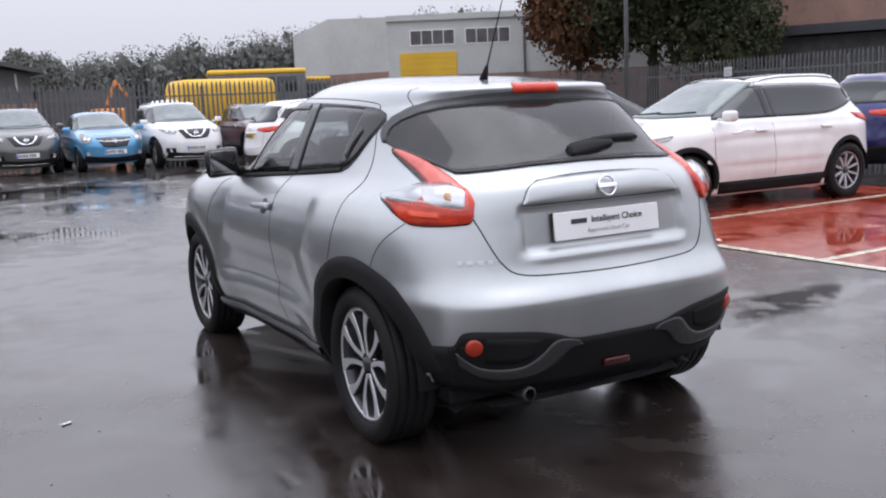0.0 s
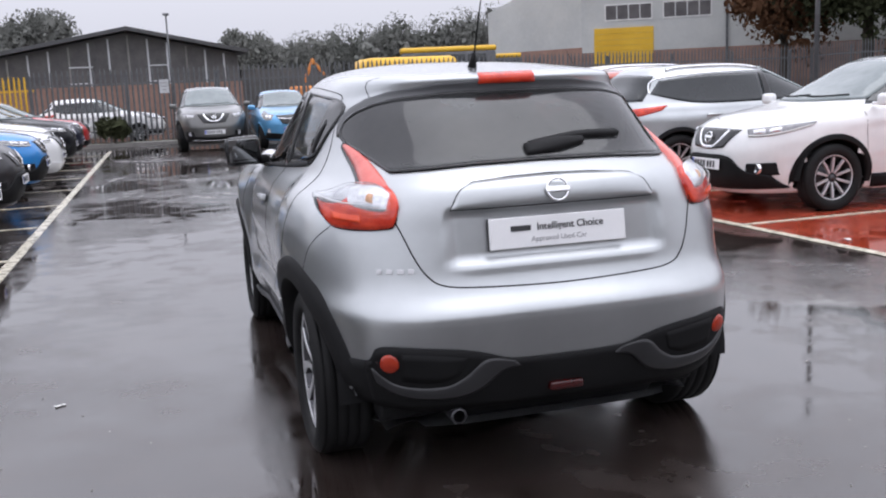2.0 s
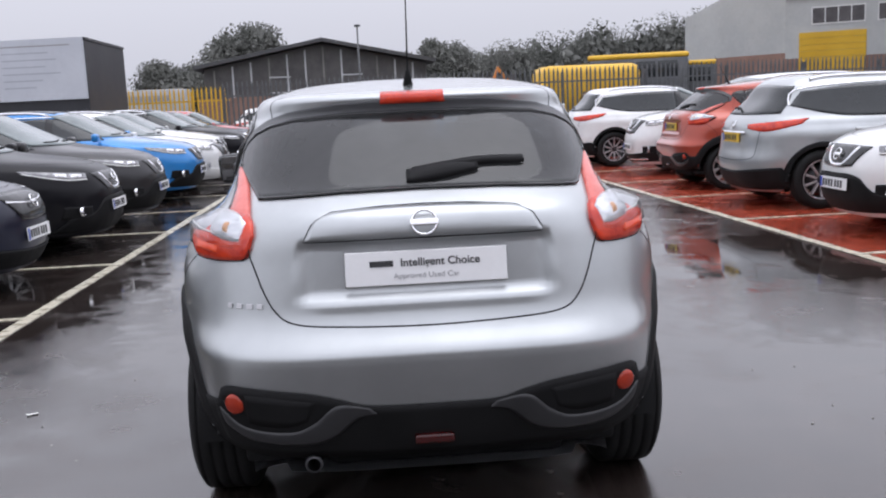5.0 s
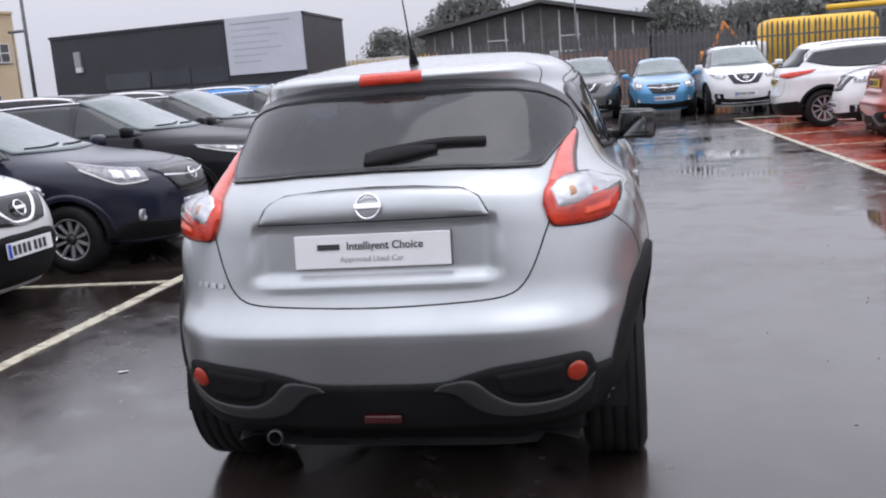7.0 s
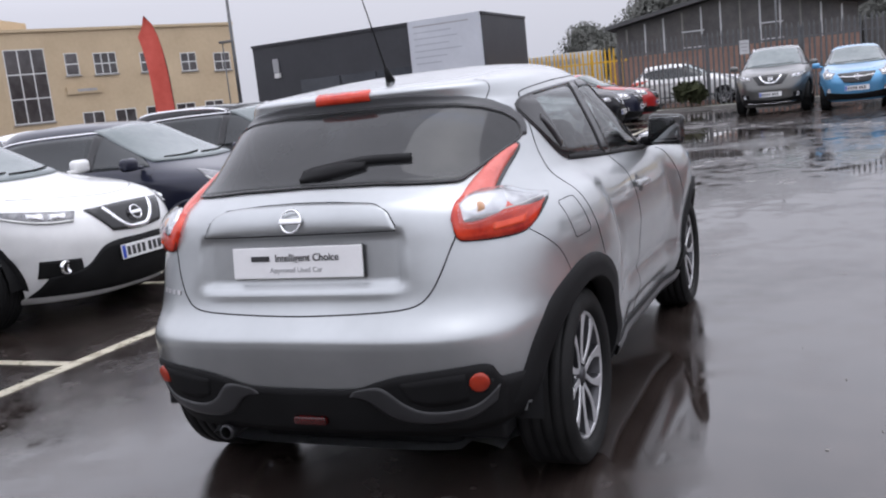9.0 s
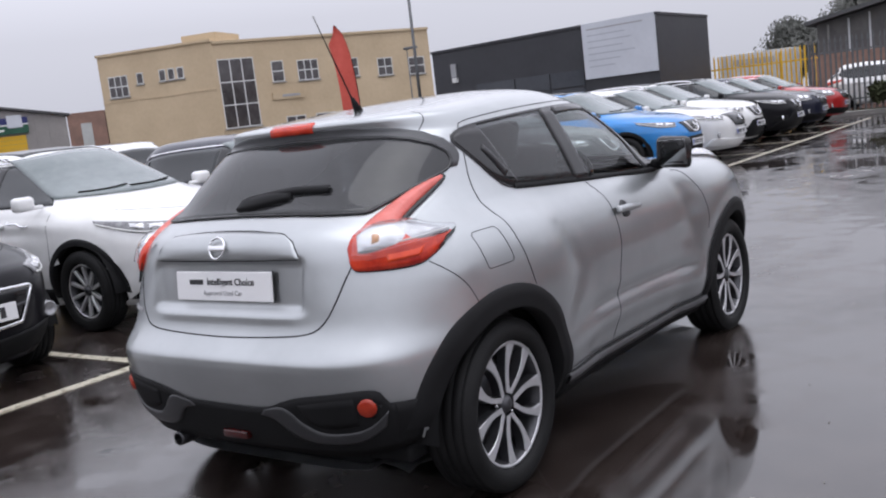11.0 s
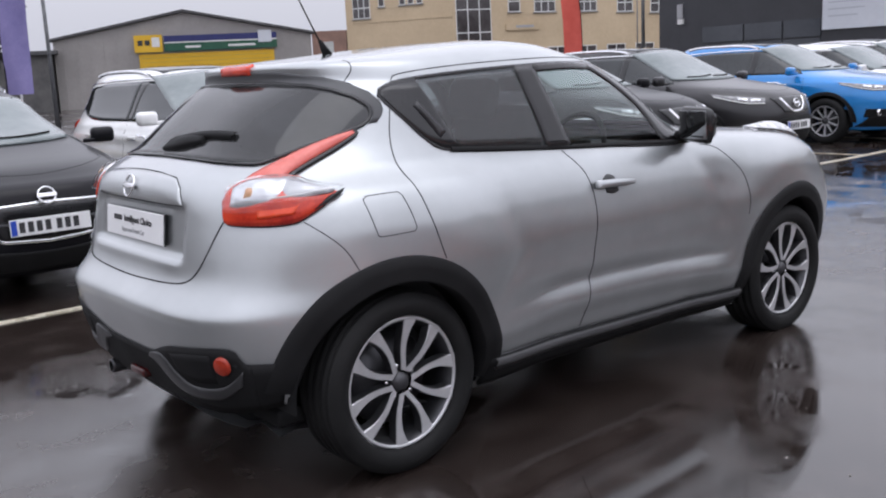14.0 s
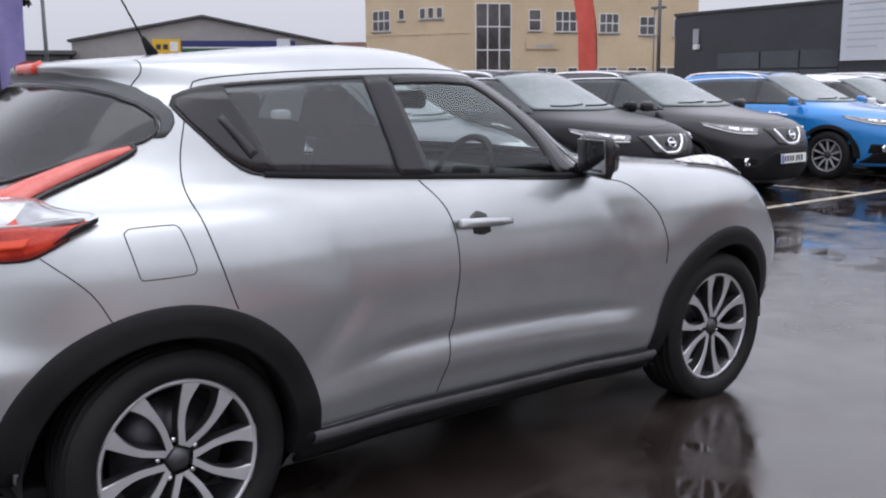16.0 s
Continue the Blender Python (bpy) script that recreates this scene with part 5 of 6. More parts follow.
feather_flag(-21.05, 25.35, 5.2, 0.68, "flagred", 222, "faded red feather flag on a bent black pole")
pf = feather_flag(-20.9, 4.75, 5.4, 0.60, "flagpurple", 60, "purple feather flag on a bent black pole")
part("base_pole", beam(bmesh.new(), (0.3, 0.05, 0), (0.3, 0.05, 1.9), 0.03, 0.03, 8), M["frame"], pf, "white lower pole")
slab("kerb", [(-9, 26.5), (11.5, 26.9), (11.5, 27.2), (-9, 27.2)], 0.11, M["kerb"], "low concrete kerb along the fence", cat="kerb")


# a strip of wet verge between the kerb and the fence
bm = box((1.2, 27.33, 0.06), (20.0, 0.26, 0.12), bevel=0.03)
tagged(part("verge", bm, M["leaf"], smooth=False), "narrow strip of wet grass along the fence foot", "verge", kind="structure")


# ---- trees ----
def clump_mesh(name, count, spread, leafsize, seed, core=0.55):
    """A crown of many small leaf clumps with gaps and an uneven edge."""
    rng = random.Random(seed)
    verts, faces = [], []
    lobes = [(Vector((rng.uniform(-1, 1), rng.uniform(-1, 1), rng.uniform(-0.6, 0.9))), rng.uniform(0.35, 0.6)) for _ in range(14)]
    for i in range(count):
        c, r = rng.choice(lobes)
        d = Vector((rng.gauss(0, 1), rng.gauss(0, 1), rng.gauss(0, 1))).normalized()
        heart = i % 12 == 0
        p = c * core + d * r * (rng.uniform(0.0, 0.72) if heart else rng.uniform(0.35, 1.0))
        p = Vector((p.x * spread[0], p.y * spread[1], p.z * spread[2]))
        q = Euler((rng.uniform(0, 6.3), rng.uniform(0, 6.3), rng.uniform(0, 6.3))).to_matrix()
        s = leafsize * rng.uniform(0.6, 1.5) * (3.2 if heart else 1.0)
        base = len(verts)
        for v in ((-0.5, 0, 0), (0, -0.35, 0.12), (0.6, 0, 0), (0, 0.35, 0.12)):
            verts.append(p + q @ Vector(v) * s)
        faces.append((base, base + 1, base + 2, base + 3))
    me = bpy.data.meshes.new(name)
    me.from_pydata(verts, [], faces)
    return me


def tree(x, y, h, spread, label, leaf="leaf", seed=1, count=5000, size=0.35, trunk=0.22, crown_z=0.62):
    t = thing("tree", pose(x, y, 0), label, "tree", "trees")
    rng = random.Random(seed)
    bm = bmesh.new()
    beam(bm, (0, 0, 0), (0.1, 0.05, h * 0.5), trunk, trunk * 0.6, 10)
    for k in range(7):
        a = rng.uniform(0, 6.28)
        z = h * rng.uniform(0.25, 0.5)
        e = (math.cos(a) * spread * 0.55, math.sin(a) * spread * 0.55, z + h * rng.uniform(0.15, 0.35))
        beam(bm, (0.05, 0.02, z), e, trunk * 0.4, trunk * 0.12, 7)
    part("trunk", bm, M["bark"], t, "dark wet bark")
    c = part("crown", clump_mesh("crown", count, (spread, spread, h * 0.42), size, seed), M[leaf], t, "leafy crown", smooth=False)
    c.location = (0, 0, h * crown_z)
    return t


tree(26.4, 29.0, 9.6, 5.6, "broad tree with dense dark green leaves", "leaf", 3, 52000, 0.17, 0.28, 0.53)
tree(24.2, 31.4, 9.6, 2.6, "tree turning rust-brown behind the fence", "leafrust", 5, 14000, 0.17, 0.2, 0.54)
# These farther crowns carry painted haze in their leaf colour.
tree(-7.6, 52.0, 6.6, 2.9, "dark green tree beside the shed", "leafhazed", 7, 24000, 0.13, 0.25, 0.6)
tree(-12.0, 58.0, 5.2, 3.4, "low dark green tree beyond the shed", "leafhazed", 8, 22000, 0.13, 0.25, 0.55)
tree(5.0, 62.0, 6.2, 2.3, "rounded dark tree beyond the fence", "leafhazed", 9, 15000, 0.14, 0.25, 0.6)
tree(-29.0, 3.3, 9.5, 4.4, "tall brown-black tree beyond the car park", "leafdark", 11, 22000, 0.28, 0.4, 0.46)
tree(-58.0, 8.5, 7.0, 5.0, "pale green tree behind the workshop, haze painted in", "leafhazed", 12, 12000, 0.26, 0.3, 0.55)

# far woods along the skyline, distance haze painted into their leaf colour
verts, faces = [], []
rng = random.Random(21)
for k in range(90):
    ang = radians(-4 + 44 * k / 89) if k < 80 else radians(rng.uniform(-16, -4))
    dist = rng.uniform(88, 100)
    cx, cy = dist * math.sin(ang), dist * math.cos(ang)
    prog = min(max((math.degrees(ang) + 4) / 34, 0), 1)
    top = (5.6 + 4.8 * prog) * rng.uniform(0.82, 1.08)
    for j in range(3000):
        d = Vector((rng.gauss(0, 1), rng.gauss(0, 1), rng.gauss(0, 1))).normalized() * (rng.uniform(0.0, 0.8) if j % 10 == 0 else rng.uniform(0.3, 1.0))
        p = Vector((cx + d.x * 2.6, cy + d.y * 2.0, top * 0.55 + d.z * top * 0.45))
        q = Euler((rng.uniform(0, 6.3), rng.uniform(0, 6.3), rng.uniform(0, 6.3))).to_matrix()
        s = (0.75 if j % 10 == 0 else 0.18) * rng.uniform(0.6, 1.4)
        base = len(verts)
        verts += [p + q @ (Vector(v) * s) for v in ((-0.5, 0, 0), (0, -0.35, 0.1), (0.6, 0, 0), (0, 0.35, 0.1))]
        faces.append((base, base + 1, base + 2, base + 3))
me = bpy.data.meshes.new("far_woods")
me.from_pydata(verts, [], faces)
tagged(part("far_woods", me, M["leafhazed"], smooth=False), "dark woods along the skyline, haze painted into the leaves", "woods", kind="stuff")


# ---- the parked cars ----
def nose_right(kind, color, y, nose, label, turn=0):
    P = car_kit(kind)["P"]
    return parked_car(kind, color, pose(nose - P["wb"] - P["fo"], y, 0, 0, 0, -90 + turn), label)


def nose_left(kind, color, y, nose, label, turn=0):
    P = car_kit(kind)["P"]
    return parked_car(kind, color, pose(nose + P["wb"] + P["fo"], y, 0, 0, 0, 90 + turn), label)


def tail_left(kind, color, y, tail, label, turn=0):
    P = car_kit(kind)["P"]
    return parked_car(kind, color, pose(tail + P["L"] - P["wb"] - P["fo"], y, 0, 0, 0, -90 + turn), label)


def nose_near(kind, color, x, nose, label, turn=0):
    P = car_kit(kind)["P"]
    return parked_car(kind, color, pose(x, nose + P["wb"] + P["fo"], 0, 0, 0, 180 + turn), label)


nose_right("low", "black", 0.02, -3.02, "black hatchback with chrome-edged grille in a bay")
nose_right("suv", "white", 2.45, -3.34, "white crossover with chrome V grille in a bay")
nose_right("hatch", "navy", 4.68, -3.08, "navy compact hatchback in a bay")
nose_right("suv", "black", 7.10, -3.05, "black crossover with chrome V grille in a bay")
nose_right("suv", "darkgrey", 9.35, -3.05, "dark grey crossover with chrome V grille in a bay")
nose_right("suv", "blue", 12.7, -3.12, "bright blue crossover with roof rails in a bay")
nose_right("electric", "white", 14.8, -3.05, "white electric hatchback with black roof in a bay")
nose_right("suv", "white", 17.1, -3.4, "silver-white crossover in a bay")
nose_right("suv", "black", 19.4, -3.2, "dark grey crossover in a bay")
nose_right("hatch", "navy", 21.7, -3.2, "dark hatchback in a bay")
nose_right("hatch", "red", 24.0, -3.2, "red hatchback in a bay")
nose_left("suv", "white", 5.25, 4.24, "white crossover with silver wheels on the red bays")
tail_left("suv", "silver", 7.95, 4.20, "silver crossover reversed out on the red bays")
nose_left("tall", "white", 13.1, 4.3, "white large crossover on the red bays")
tail_left("suv", "white", 15.9, 3.75, "white crossover tail-out on the red bays")
tail_left("suv", "indigo", 6.2, 10.0, "indigo crossover behind the red bays")
nose_near("tall", "midgrey", 0.0, 21.5, "mid grey large crossover against the fence")
nose_near("hatch", "lightblue", 1.95, 20.9, "light blue hatchback against the fence")
nose_near("tall", "white", 3.85, 20.4, "white large crossover against the fence")
parked_car("suv", "black", pose(-8.65, 0.75, 0, 0, 0, 90), "black crossover parked nose away behind the hatchback")
parked_car("suv", "white", pose(-8.75, 5.4, 0, 0, 0, 90), "white crossover parked nose away in the back row")
parked_car("hatch", "white", pose(-8.9, 7.7, 0, 0, 0, 90), "white hatchback parked nose away in the back row")
nose_near("suv", "plum", 6.9, 22.5, "plum crossover against the fence")
parked_car("hatch", "white", pose(-4.55, 30.4, 0, 0, 0, -92), "white hatchback behind the palisade fence")


# ---- the silver crossover in the middle ----
def sym(pts):
    """A line given for the right half, carried over to the left: left end first."""
    return [(-x, z) for x, z in pts] + [(x, z) for x, z in pts[::-1] if x > 1e-6]


def flank(y, z):
    """Sculpting of the car's side: haunch, hollow doors, front wing and the crease above the sill."""
    if z > 1.12 or z < 0.24:
        return 0.0
    fade = soft((1.12 - z) / 0.10)
    # hollow of the doors between the two wheels
    hollow = -0.020 * soft((y - 0.15) / 0.75) * soft((2.30 - y) / 0.60) * soft((z - 0.44) / 0.20) * soft((1.06 - z) / 0.30)
    # haunch, ending in a soft nose above the rear door
    edge = 0.40 + 0.62 * (1.02 - z) if z > 0.74 else 0.574 - 0.95 * (0.74 - z)
    haunch = 0.027 * soft((edge + 0.16 - y) / 0.27) * soft((z - 0.40) / 0.3) * soft((y + 0.45) / 0.3)
    # front wing, standing proud ahead of the door
    lead = 1.80 + 0.30 * (1.0 - z)
    wing = 0.020 * soft((y - lead + 0.14) / 0.30) * soft((z - 0.42) / 0.3)
    # crease along the foot of the doors
    zc = 0.492 - 0.055 * ((y - 1.05) / 0.85) ** 2
    up, down = soft((zc + 0.13 - z) / 0.13), soft((z - zc + 0.10) / 0.09)
    crease = 0.020 * up * down * soft((y - 0.38) / 0.55) * soft((2.14 - y) / 0.40)
    return fade * (hollow + haunch + wing) + crease


def silver_crossover(m, paint_name, label, full=True):
    car = thing("car", m, label, "car", "parked cars" if not full else "")
    P_ = M[paint_name]
    if "compact" not in CARS:
        shape = Shape(
            [(0.20, 0.73), (0.28, 0.785), (0.36, 0.822), (0.44, 0.838), (0.54, 0.838), (0.66, 0.842), (0.78, 0.854), (0.88, 0.852), (0.95, 0.842), (1.00, 0.826), (1.04, 0.802), (1.07, 0.776), (1.10, 0.758), (1.16, 0.738), (1.25, 0.708), (1.35, 0.668), (1.42, 0.640), (1.462, 0.610), (1.492, 0.570), (1.517, 0.505), (1.538, 0.39), (1.552, 0.22)],
            [(0.20, -0.48), (0.30, -0.575), (0.42, -0.630), (0.52, -0.660), (0.60, -0.681), (0.638, -0.688), (0.656, -0.686), (0.674, -0.674), (0.70, -0.650), (0.730, -0.626), (0.765, -0.611), (0.80, -0.604), (0.85, -0.598), (0.95, -0.588), (1.02, -0.580), (1.055, -0.573), (1.085, -0.554), (1.12, -0.500), (1.16, -0.425), (1.25, -0.315), (1.35, -0.185), (1.388, -0.126), (1.404, -0.103), (1.418, -0.100), (1.440, -0.106), (1.460, -0.113), (1.470, -0.100), (1.479, -0.050), (1.490, 0.06), (1.512, 0.32), (1.538, 0.62), (1.552, 0.85)],
            [(0.20, 3.18), (0.40, 3.34), (0.60, 3.37), (0.80, 3.30), (0.92, 3.18), (1.00, 3.00), (1.035, 2.84), (1.06, 2.55), (1.085, 2.20), (1.11, 1.97), (1.16, 1.87), (1.25, 1.76), (1.35, 1.62), (1.44, 1.48), (1.495, 1.34), (1.538, 1.15), (1.552, 1.02)],
            [(0.2, 5.0), (0.5, 5.3), (0.66, 5.0), (0.8, 4.6), (0.95, 4.1), (1.05, 4.0), (1.2, 3.7), (1.35, 3.5), (1.47, 3.3), (1.552, 2.6)], [(0.2, 3.6), (0.6, 4.4), (0.9, 4.0), (1.0, 4.0), (1.1, 4.0), (1.3, 4.2), (1.552, 2.6)],
            1.25, [(-0.30, 0.97, 0.22, 0.15, 0.032), (2.54, 0.92, 0.40, 0.16, 0.018)],
            levels=130, around=150, flares=[(-0.02, 0.40, 0.50, 0.86, 0.034), (2.54, 0.40, 0.50, 0.84, 0.036)], dents=[(0.395, 0.822, 1.0, 0.014, 0.026), (0.36, 0.795, 0.803, 0.012, -0.005)], sculpt=flank)
        v, f = shape.build()
        CARS["compact"] = (v, f, Skin(v, f), shape)
    v, f, skin, shape = CARS["compact"]
    dlo = [(0.125, 1.345), (0.20, 1.25), (0.27, 1.175), (0.345, 1.137), (0.60, 1.118), (1.05, 1.090), (1.70, 1.060), (1.62, 1.215), (1.48, 1.352), (1.35, 1.424), (1.10, 1.436), (0.80, 1.430), (0.50, 1.417), (0.24, 1.397), (0.15, 1.372)]
    side_hole = [(0.19, 1.335), (0.36, 1.142), (0.60, 1.122), (1.05, 1.092), (1.655, 1.064), (1.59, 1.20), (1.46, 1.335), (1.34, 1.405), (1.10, 1.417), (0.80, 1.411), (0.50, 1.398), (0.25, 1.378)]
    rear_hole = [(-0.535, 1.152), (0.0, 1.165), (0.535, 1.152), (0.60, 1.225), (0.592, 1.285), (0.545, 1.335), (0.42, 1.375), (0.0, 1.396), (-0.42, 1.375), (-0.545, 1.335), (-0.592, 1.285), (-0.60, 1.225)]
    front_hole = [(-0.64, 1.13), (0, 1.135), (0.64, 1.13), (0.50, 1.45), (0.30, 1.485), (-0.30, 1.485), (-0.50, 1.45)]
    R1, R2, zc = 0.388, 0.480, 0.325
    part("body", body_mesh("body", v, f, (-0.01, 2.53), R1 + 0.012, [side_hole], [rear_hole], [front_hole], zc, skin, 0.34), P_, car, "metallic paint beaded with rain")
    for sg in (1, -1):
        for y in (0.015, 2.52):
            wheel(car, pose(sg * 0.748, y, 0.334, 0, 0, 0 if sg > 0 else 180) @ pose(0, 0, 0, -26 if y < 1 else -8), 0.334, 0.241, 0.215, "twin")
    # cabin
    bm = bmesh.new()
    rings = []
    for z in (0.32, 0.6, 0.85, 1.0, 1.075):
        o = shape.outline(z)
        loop = [(p.x * 0.90, 1.25 + (p.y - 1.25) * 0.74, z) for p in o[::3]] + [(-p.x * 0.90, 1.25 + (p.y - 1.25) * 0.74, z) for p in o[::3][-2:0:-1]]
        rings.append([bm.verts.new(q) for q in loop])
    n = len(rings[0])
    for a, b in zip(rings, rings[1:]):
        for k in range(n):
            bm.faces.new((a[k], a[(k + 1) % n], b[(k + 1) % n], b[k]))
    bm.faces.new(rings[0])
    part("cabin_tub", bm, M["cabin"], car, "dark cabin lining")
    bm = bmesh.new()
    o = shape.outline(1.43)
    lo = [(p.x * 0.93, 0.75 + (p.y - 0.75) * 0.93) for p in o[::3]]
    lo += [(-x, y) for x, y in lo[-2:0:-1]]
    t0 = [bm.verts.new((x, y, 1.425)) for x, y in lo]
    t1 = [bm.verts.new((x * 0.9, 0.75 + (y - 0.75) * 0.9, 1.47)) for x, y in lo]
    for k in range(len(lo)):
        bm.faces.new((t0[k], t0[(k + 1) % len(lo)], t1[(k + 1) % len(lo)], t1[k]))
    bm.faces.new(t1)
    part("headlining", bm, M["cabinlight"], car, "pale headlining")
    tilt = Euler((radians(-14), 0, 0)).to_matrix()
    for x in (-0.36, 0.36):
        seat = part("seat", box((x, 1.20, 0.66), (0.50, 0.52, 0.20), bevel=0.05), M["cabin"], car, "dark cloth seat")
        part("backrest", box((x, 0.90, 0.98), (0.48, 0.14, 0.58), tilt, 0.05), M["cabin"], seat)
        part("headrest", box((x, 0.81, 1.30), (0.26, 0.10, 0.17), tilt, 0.04), M["cabin"], seat)
    bench = part("rear_bench", box((0, 0.34, 0.66), (1.24, 0.5, 0.2), bevel=0.05), M["cabin"], car, "dark cloth bench")
    part("backrest", box((0, 0.10, 0.94), (1.20, 0.14, 0.48), tilt, 0.05), M["cabin"], bench)
    for x in (-0.36, 0.36):
        part("headrest", box((x, 0.03, 1.235), (0.25, 0.09, 0.15), tilt, 0.04), M["cabin"], bench)
    part("dashboard", box((0, 1.72, 0.92), (1.36, 0.42, 0.24), bevel=0.07), M["cabin"], car, "dark moulded dashboard")
    bm = bmesh.new()
    seg = 28
    ringv = []
    for i in range(seg):
        a = 2 * math.pi * i / seg
        ringv.append([bm.verts.new(((0.175 + 0.016 * math.cos(b)) * math.cos(a), (0.175 + 0.016 * math.cos(b)) * math.sin(a), 0.016 * math.sin(b))) for b in (0, 1.57, 3.14, 4.71)])
    for i in range(seg):
        for k in range(4):
            bm.faces.new((ringv[i][k], ringv[(i + 1) % seg][k], ringv[(i + 1) % seg][(k + 1) % 4], ringv[i][(k + 1) % 4]))
    add_box(bm, (0, 0, -0.015), (0.15, 0.11, 0.05), bevel=0.02)
    add_box(bm, (0.11, 0, -0.01), (0.12, 0.03, 0.02), bevel=0.005)
    add_box(bm, (-0.11, 0, -0.01), (0.12, 0.03, 0.02), bevel=0.005)
    add_box(bm, (0, -0.11, -0.01), (0.03, 0.12, 0.02), bevel=0.005)
    bm.transform(pose(0.36, 1.44, 1.035, 66, 0, 0))
    part("steering_wheel", bm, M["trim"], car, "black three-spoke steering wheel")
    part("interior_mirror", box((0.03, 1.40, 1.345), (0.25, 0.05, 0.075), bevel=0.02), M["trim"], car, "black interior mirror")
    # panes
    part("windscreen", skin.strip([(-0.66, 1.118), (0, 1.122), (0.66, 1.118)], [(-0.50, 1.462), (0, 1.50), (0.50, 1.462)], front_lift, FRONT, 16, 8, 0.003, thick=0.005), M["wetscreen"], car, "clear windscreen filmed with rain")
    side_up = [(0.545, 1.134), (0.570, 1.160), (0.598, 1.190), (0.622, 1.216), (0.640, 1.238)]
    bottom = [(-x, z) for x, z in side_up[::-1]] + [(-0.27, 1.149), (0, 1.153), (0.27, 1.149)] + side_up
    over = [(0.644, 1.250), (0.638, 1.278), (0.620, 1.312), (0.584, 1.344), (0.525, 1.370), (0.44, 1.388), (0.26, 1.402), (0, 1.407)]
    top_edge = sym(over)
    rw = part("rear_window", skin.strip(bottom, top_edge, rear_lift, REAR, 72, 18, 0.006, thick=0.006, curve=False), M["rearglass"], car, "dark tinted rear window")
    part("window_band", skin.seam(bottom + top_edge[::-1], rear_lift, REAR, 0.012, 0.0085, 200, True, False), M["trimgloss"], rw, "black ceramic edge band")
    outer = sym([(0.654, 1.252), (0.648, 1.284), (0.630, 1.324), (0.596, 1.362), (0.542, 1.394), (0.46, 1.422), (0.28, 1.446), (0, 1.455)])
    part("spoiler_band", skin.strip(sym([(x * 1.004, z) for x, z in over]), outer, rear_lift, REAR, 72, 6, 0.0045, 0, 0.006, False), M["spoilergrey"], rw, "dark grey band under the roof spoiler")
    # wiper
    wp = part("rear_wiper", skin.seam([(-0.02, 1.197), (0.10, 1.213), (0.22, 1.223), (0.36, 1.220)], rear_lift, REAR, 0.030, 0.022, 16, height=0.014), M["trim"], car, "black rear wiper")
    part("wiper_arm", skin.strip([(-0.045, 1.165), (0.06, 1.172), (0.20, 1.197)], [(-0.045, 1.198), (0.08, 1.214), (0.20, 1.215)], rear_lift, REAR, 14, 6, 0.020, 0.010, 0.018), M["trim"], wp, "moulded arm cover")
    # roof spoiler edge, stop lamp, antenna
    part("stop_lamp", skin.strip([(-0.120, 1.440), (0.115, 1.440)], [(-0.116, 1.472), (0.111, 1.472)], rear_lift, REAR, 10, 5, 0.010, 0.004, 0.03), M["lampred"], car, "red high-level stop lamp")
    bm = beam(bmesh.new(), (0, 0.32, 1.508), (0, 0.285, 1.570), 0.022, 0.008, 12)
    beam(bm, (0, 0.285, 1.565), (0, 0.10, 1.92), 0.004, 0.0018, 8)
    part("antenna", bm, M["trim"], car, "black whip antenna")
    # tail gate: seam, garnish, badge, plate, script
    part("tailgate_seam", skin.seam(sym([(0.60, 1.10), (0.578, 0.985), (0.556, 0.925), (0.527, 0.850), (0.490, 0.787), (0.435, 0.752), (0.30, 0.738), (0, 0.729)]), rear_lift, REAR, 0.0065, 0.0012, 70), M["seam"], car)
    gar = part("garnish", skin.strip([(-0.388, 1.008), (0, 1.012), (0.388, 1.008)], [(-0.357, 1.062), (-0.30, 1.092), (-0.15, 1.103), (0, 1.106), (0.15, 1.103), (0.30, 1.092), (0.357, 1.062)], rear_lift, REAR, 40, 10, 0.004, 0.003, 0.022), P_, car, "painted handle garnish")
    part("garnish_seam", skin.seam([(-0.392, 1.006), (-0.360, 1.066), (-0.302, 1.096), (-0.15, 1.107), (0, 1.110), (0.15, 1.107), (0.302, 1.096), (0.360, 1.066), (0.392, 1.006)], rear_lift, REAR, 0.004, 0.002, 60, True, False), M["seam"], car)
    p, nr = skin.put((0, -1, 1.052), REAR, 0.014)
    disc_badge(car, p, nr, (0, 0, 1), 0.040)
    if full:
        p, nr = skin.put((0, -1, 0.912), REAR, 0.018)
        pl = part("plate", box((0, 0, 0), (0.524, 0.111, 0.010), bevel=0.004), M["platewhite"], car, "white dealer plate with two lines of print", smooth=False)
        pl.matrix_basis = Matrix.Translation((0, p.y, 0.912)) @ pose(0, 0, 0, 84, 0, 0)
        part("plate_surround", box((0, 0, -0.006), (0.527, 0.114, 0.008), bevel=0.003), M["greytrim"], pl, smooth=False)
        part("print_bar", box((-0.144, 0.015, 0.006), (0.076, 0.019, 0.002)), M["ink"], pl, smooth=False)
        for words, size, x, y, ink, note in (("Intelligent Choice", 0.036, 0.045, 0.005, "ink", "bold black printed line"), ("Approved Used Car", 0.026, 0.0, -0.034, "inkgrey", "small grey printed line")):
            cv = bpy.data.curves.new("print", "FONT")
            cv.body, cv.size, cv.align_x, cv.extrude, cv.offset = words, size, "CENTER", 0.0006, 0.0006 if ink == "ink" else 0.0
            tx = new("print_line", cv)
            me = bpy.data.meshes.new_from_object(tx)
            bpy.data.objects.remove(tx)
            tl = part("print_line", me, M[ink], pl, note, smooth=False)
            tl.location = (x, y, 0.0062)
        x0 = -0.655
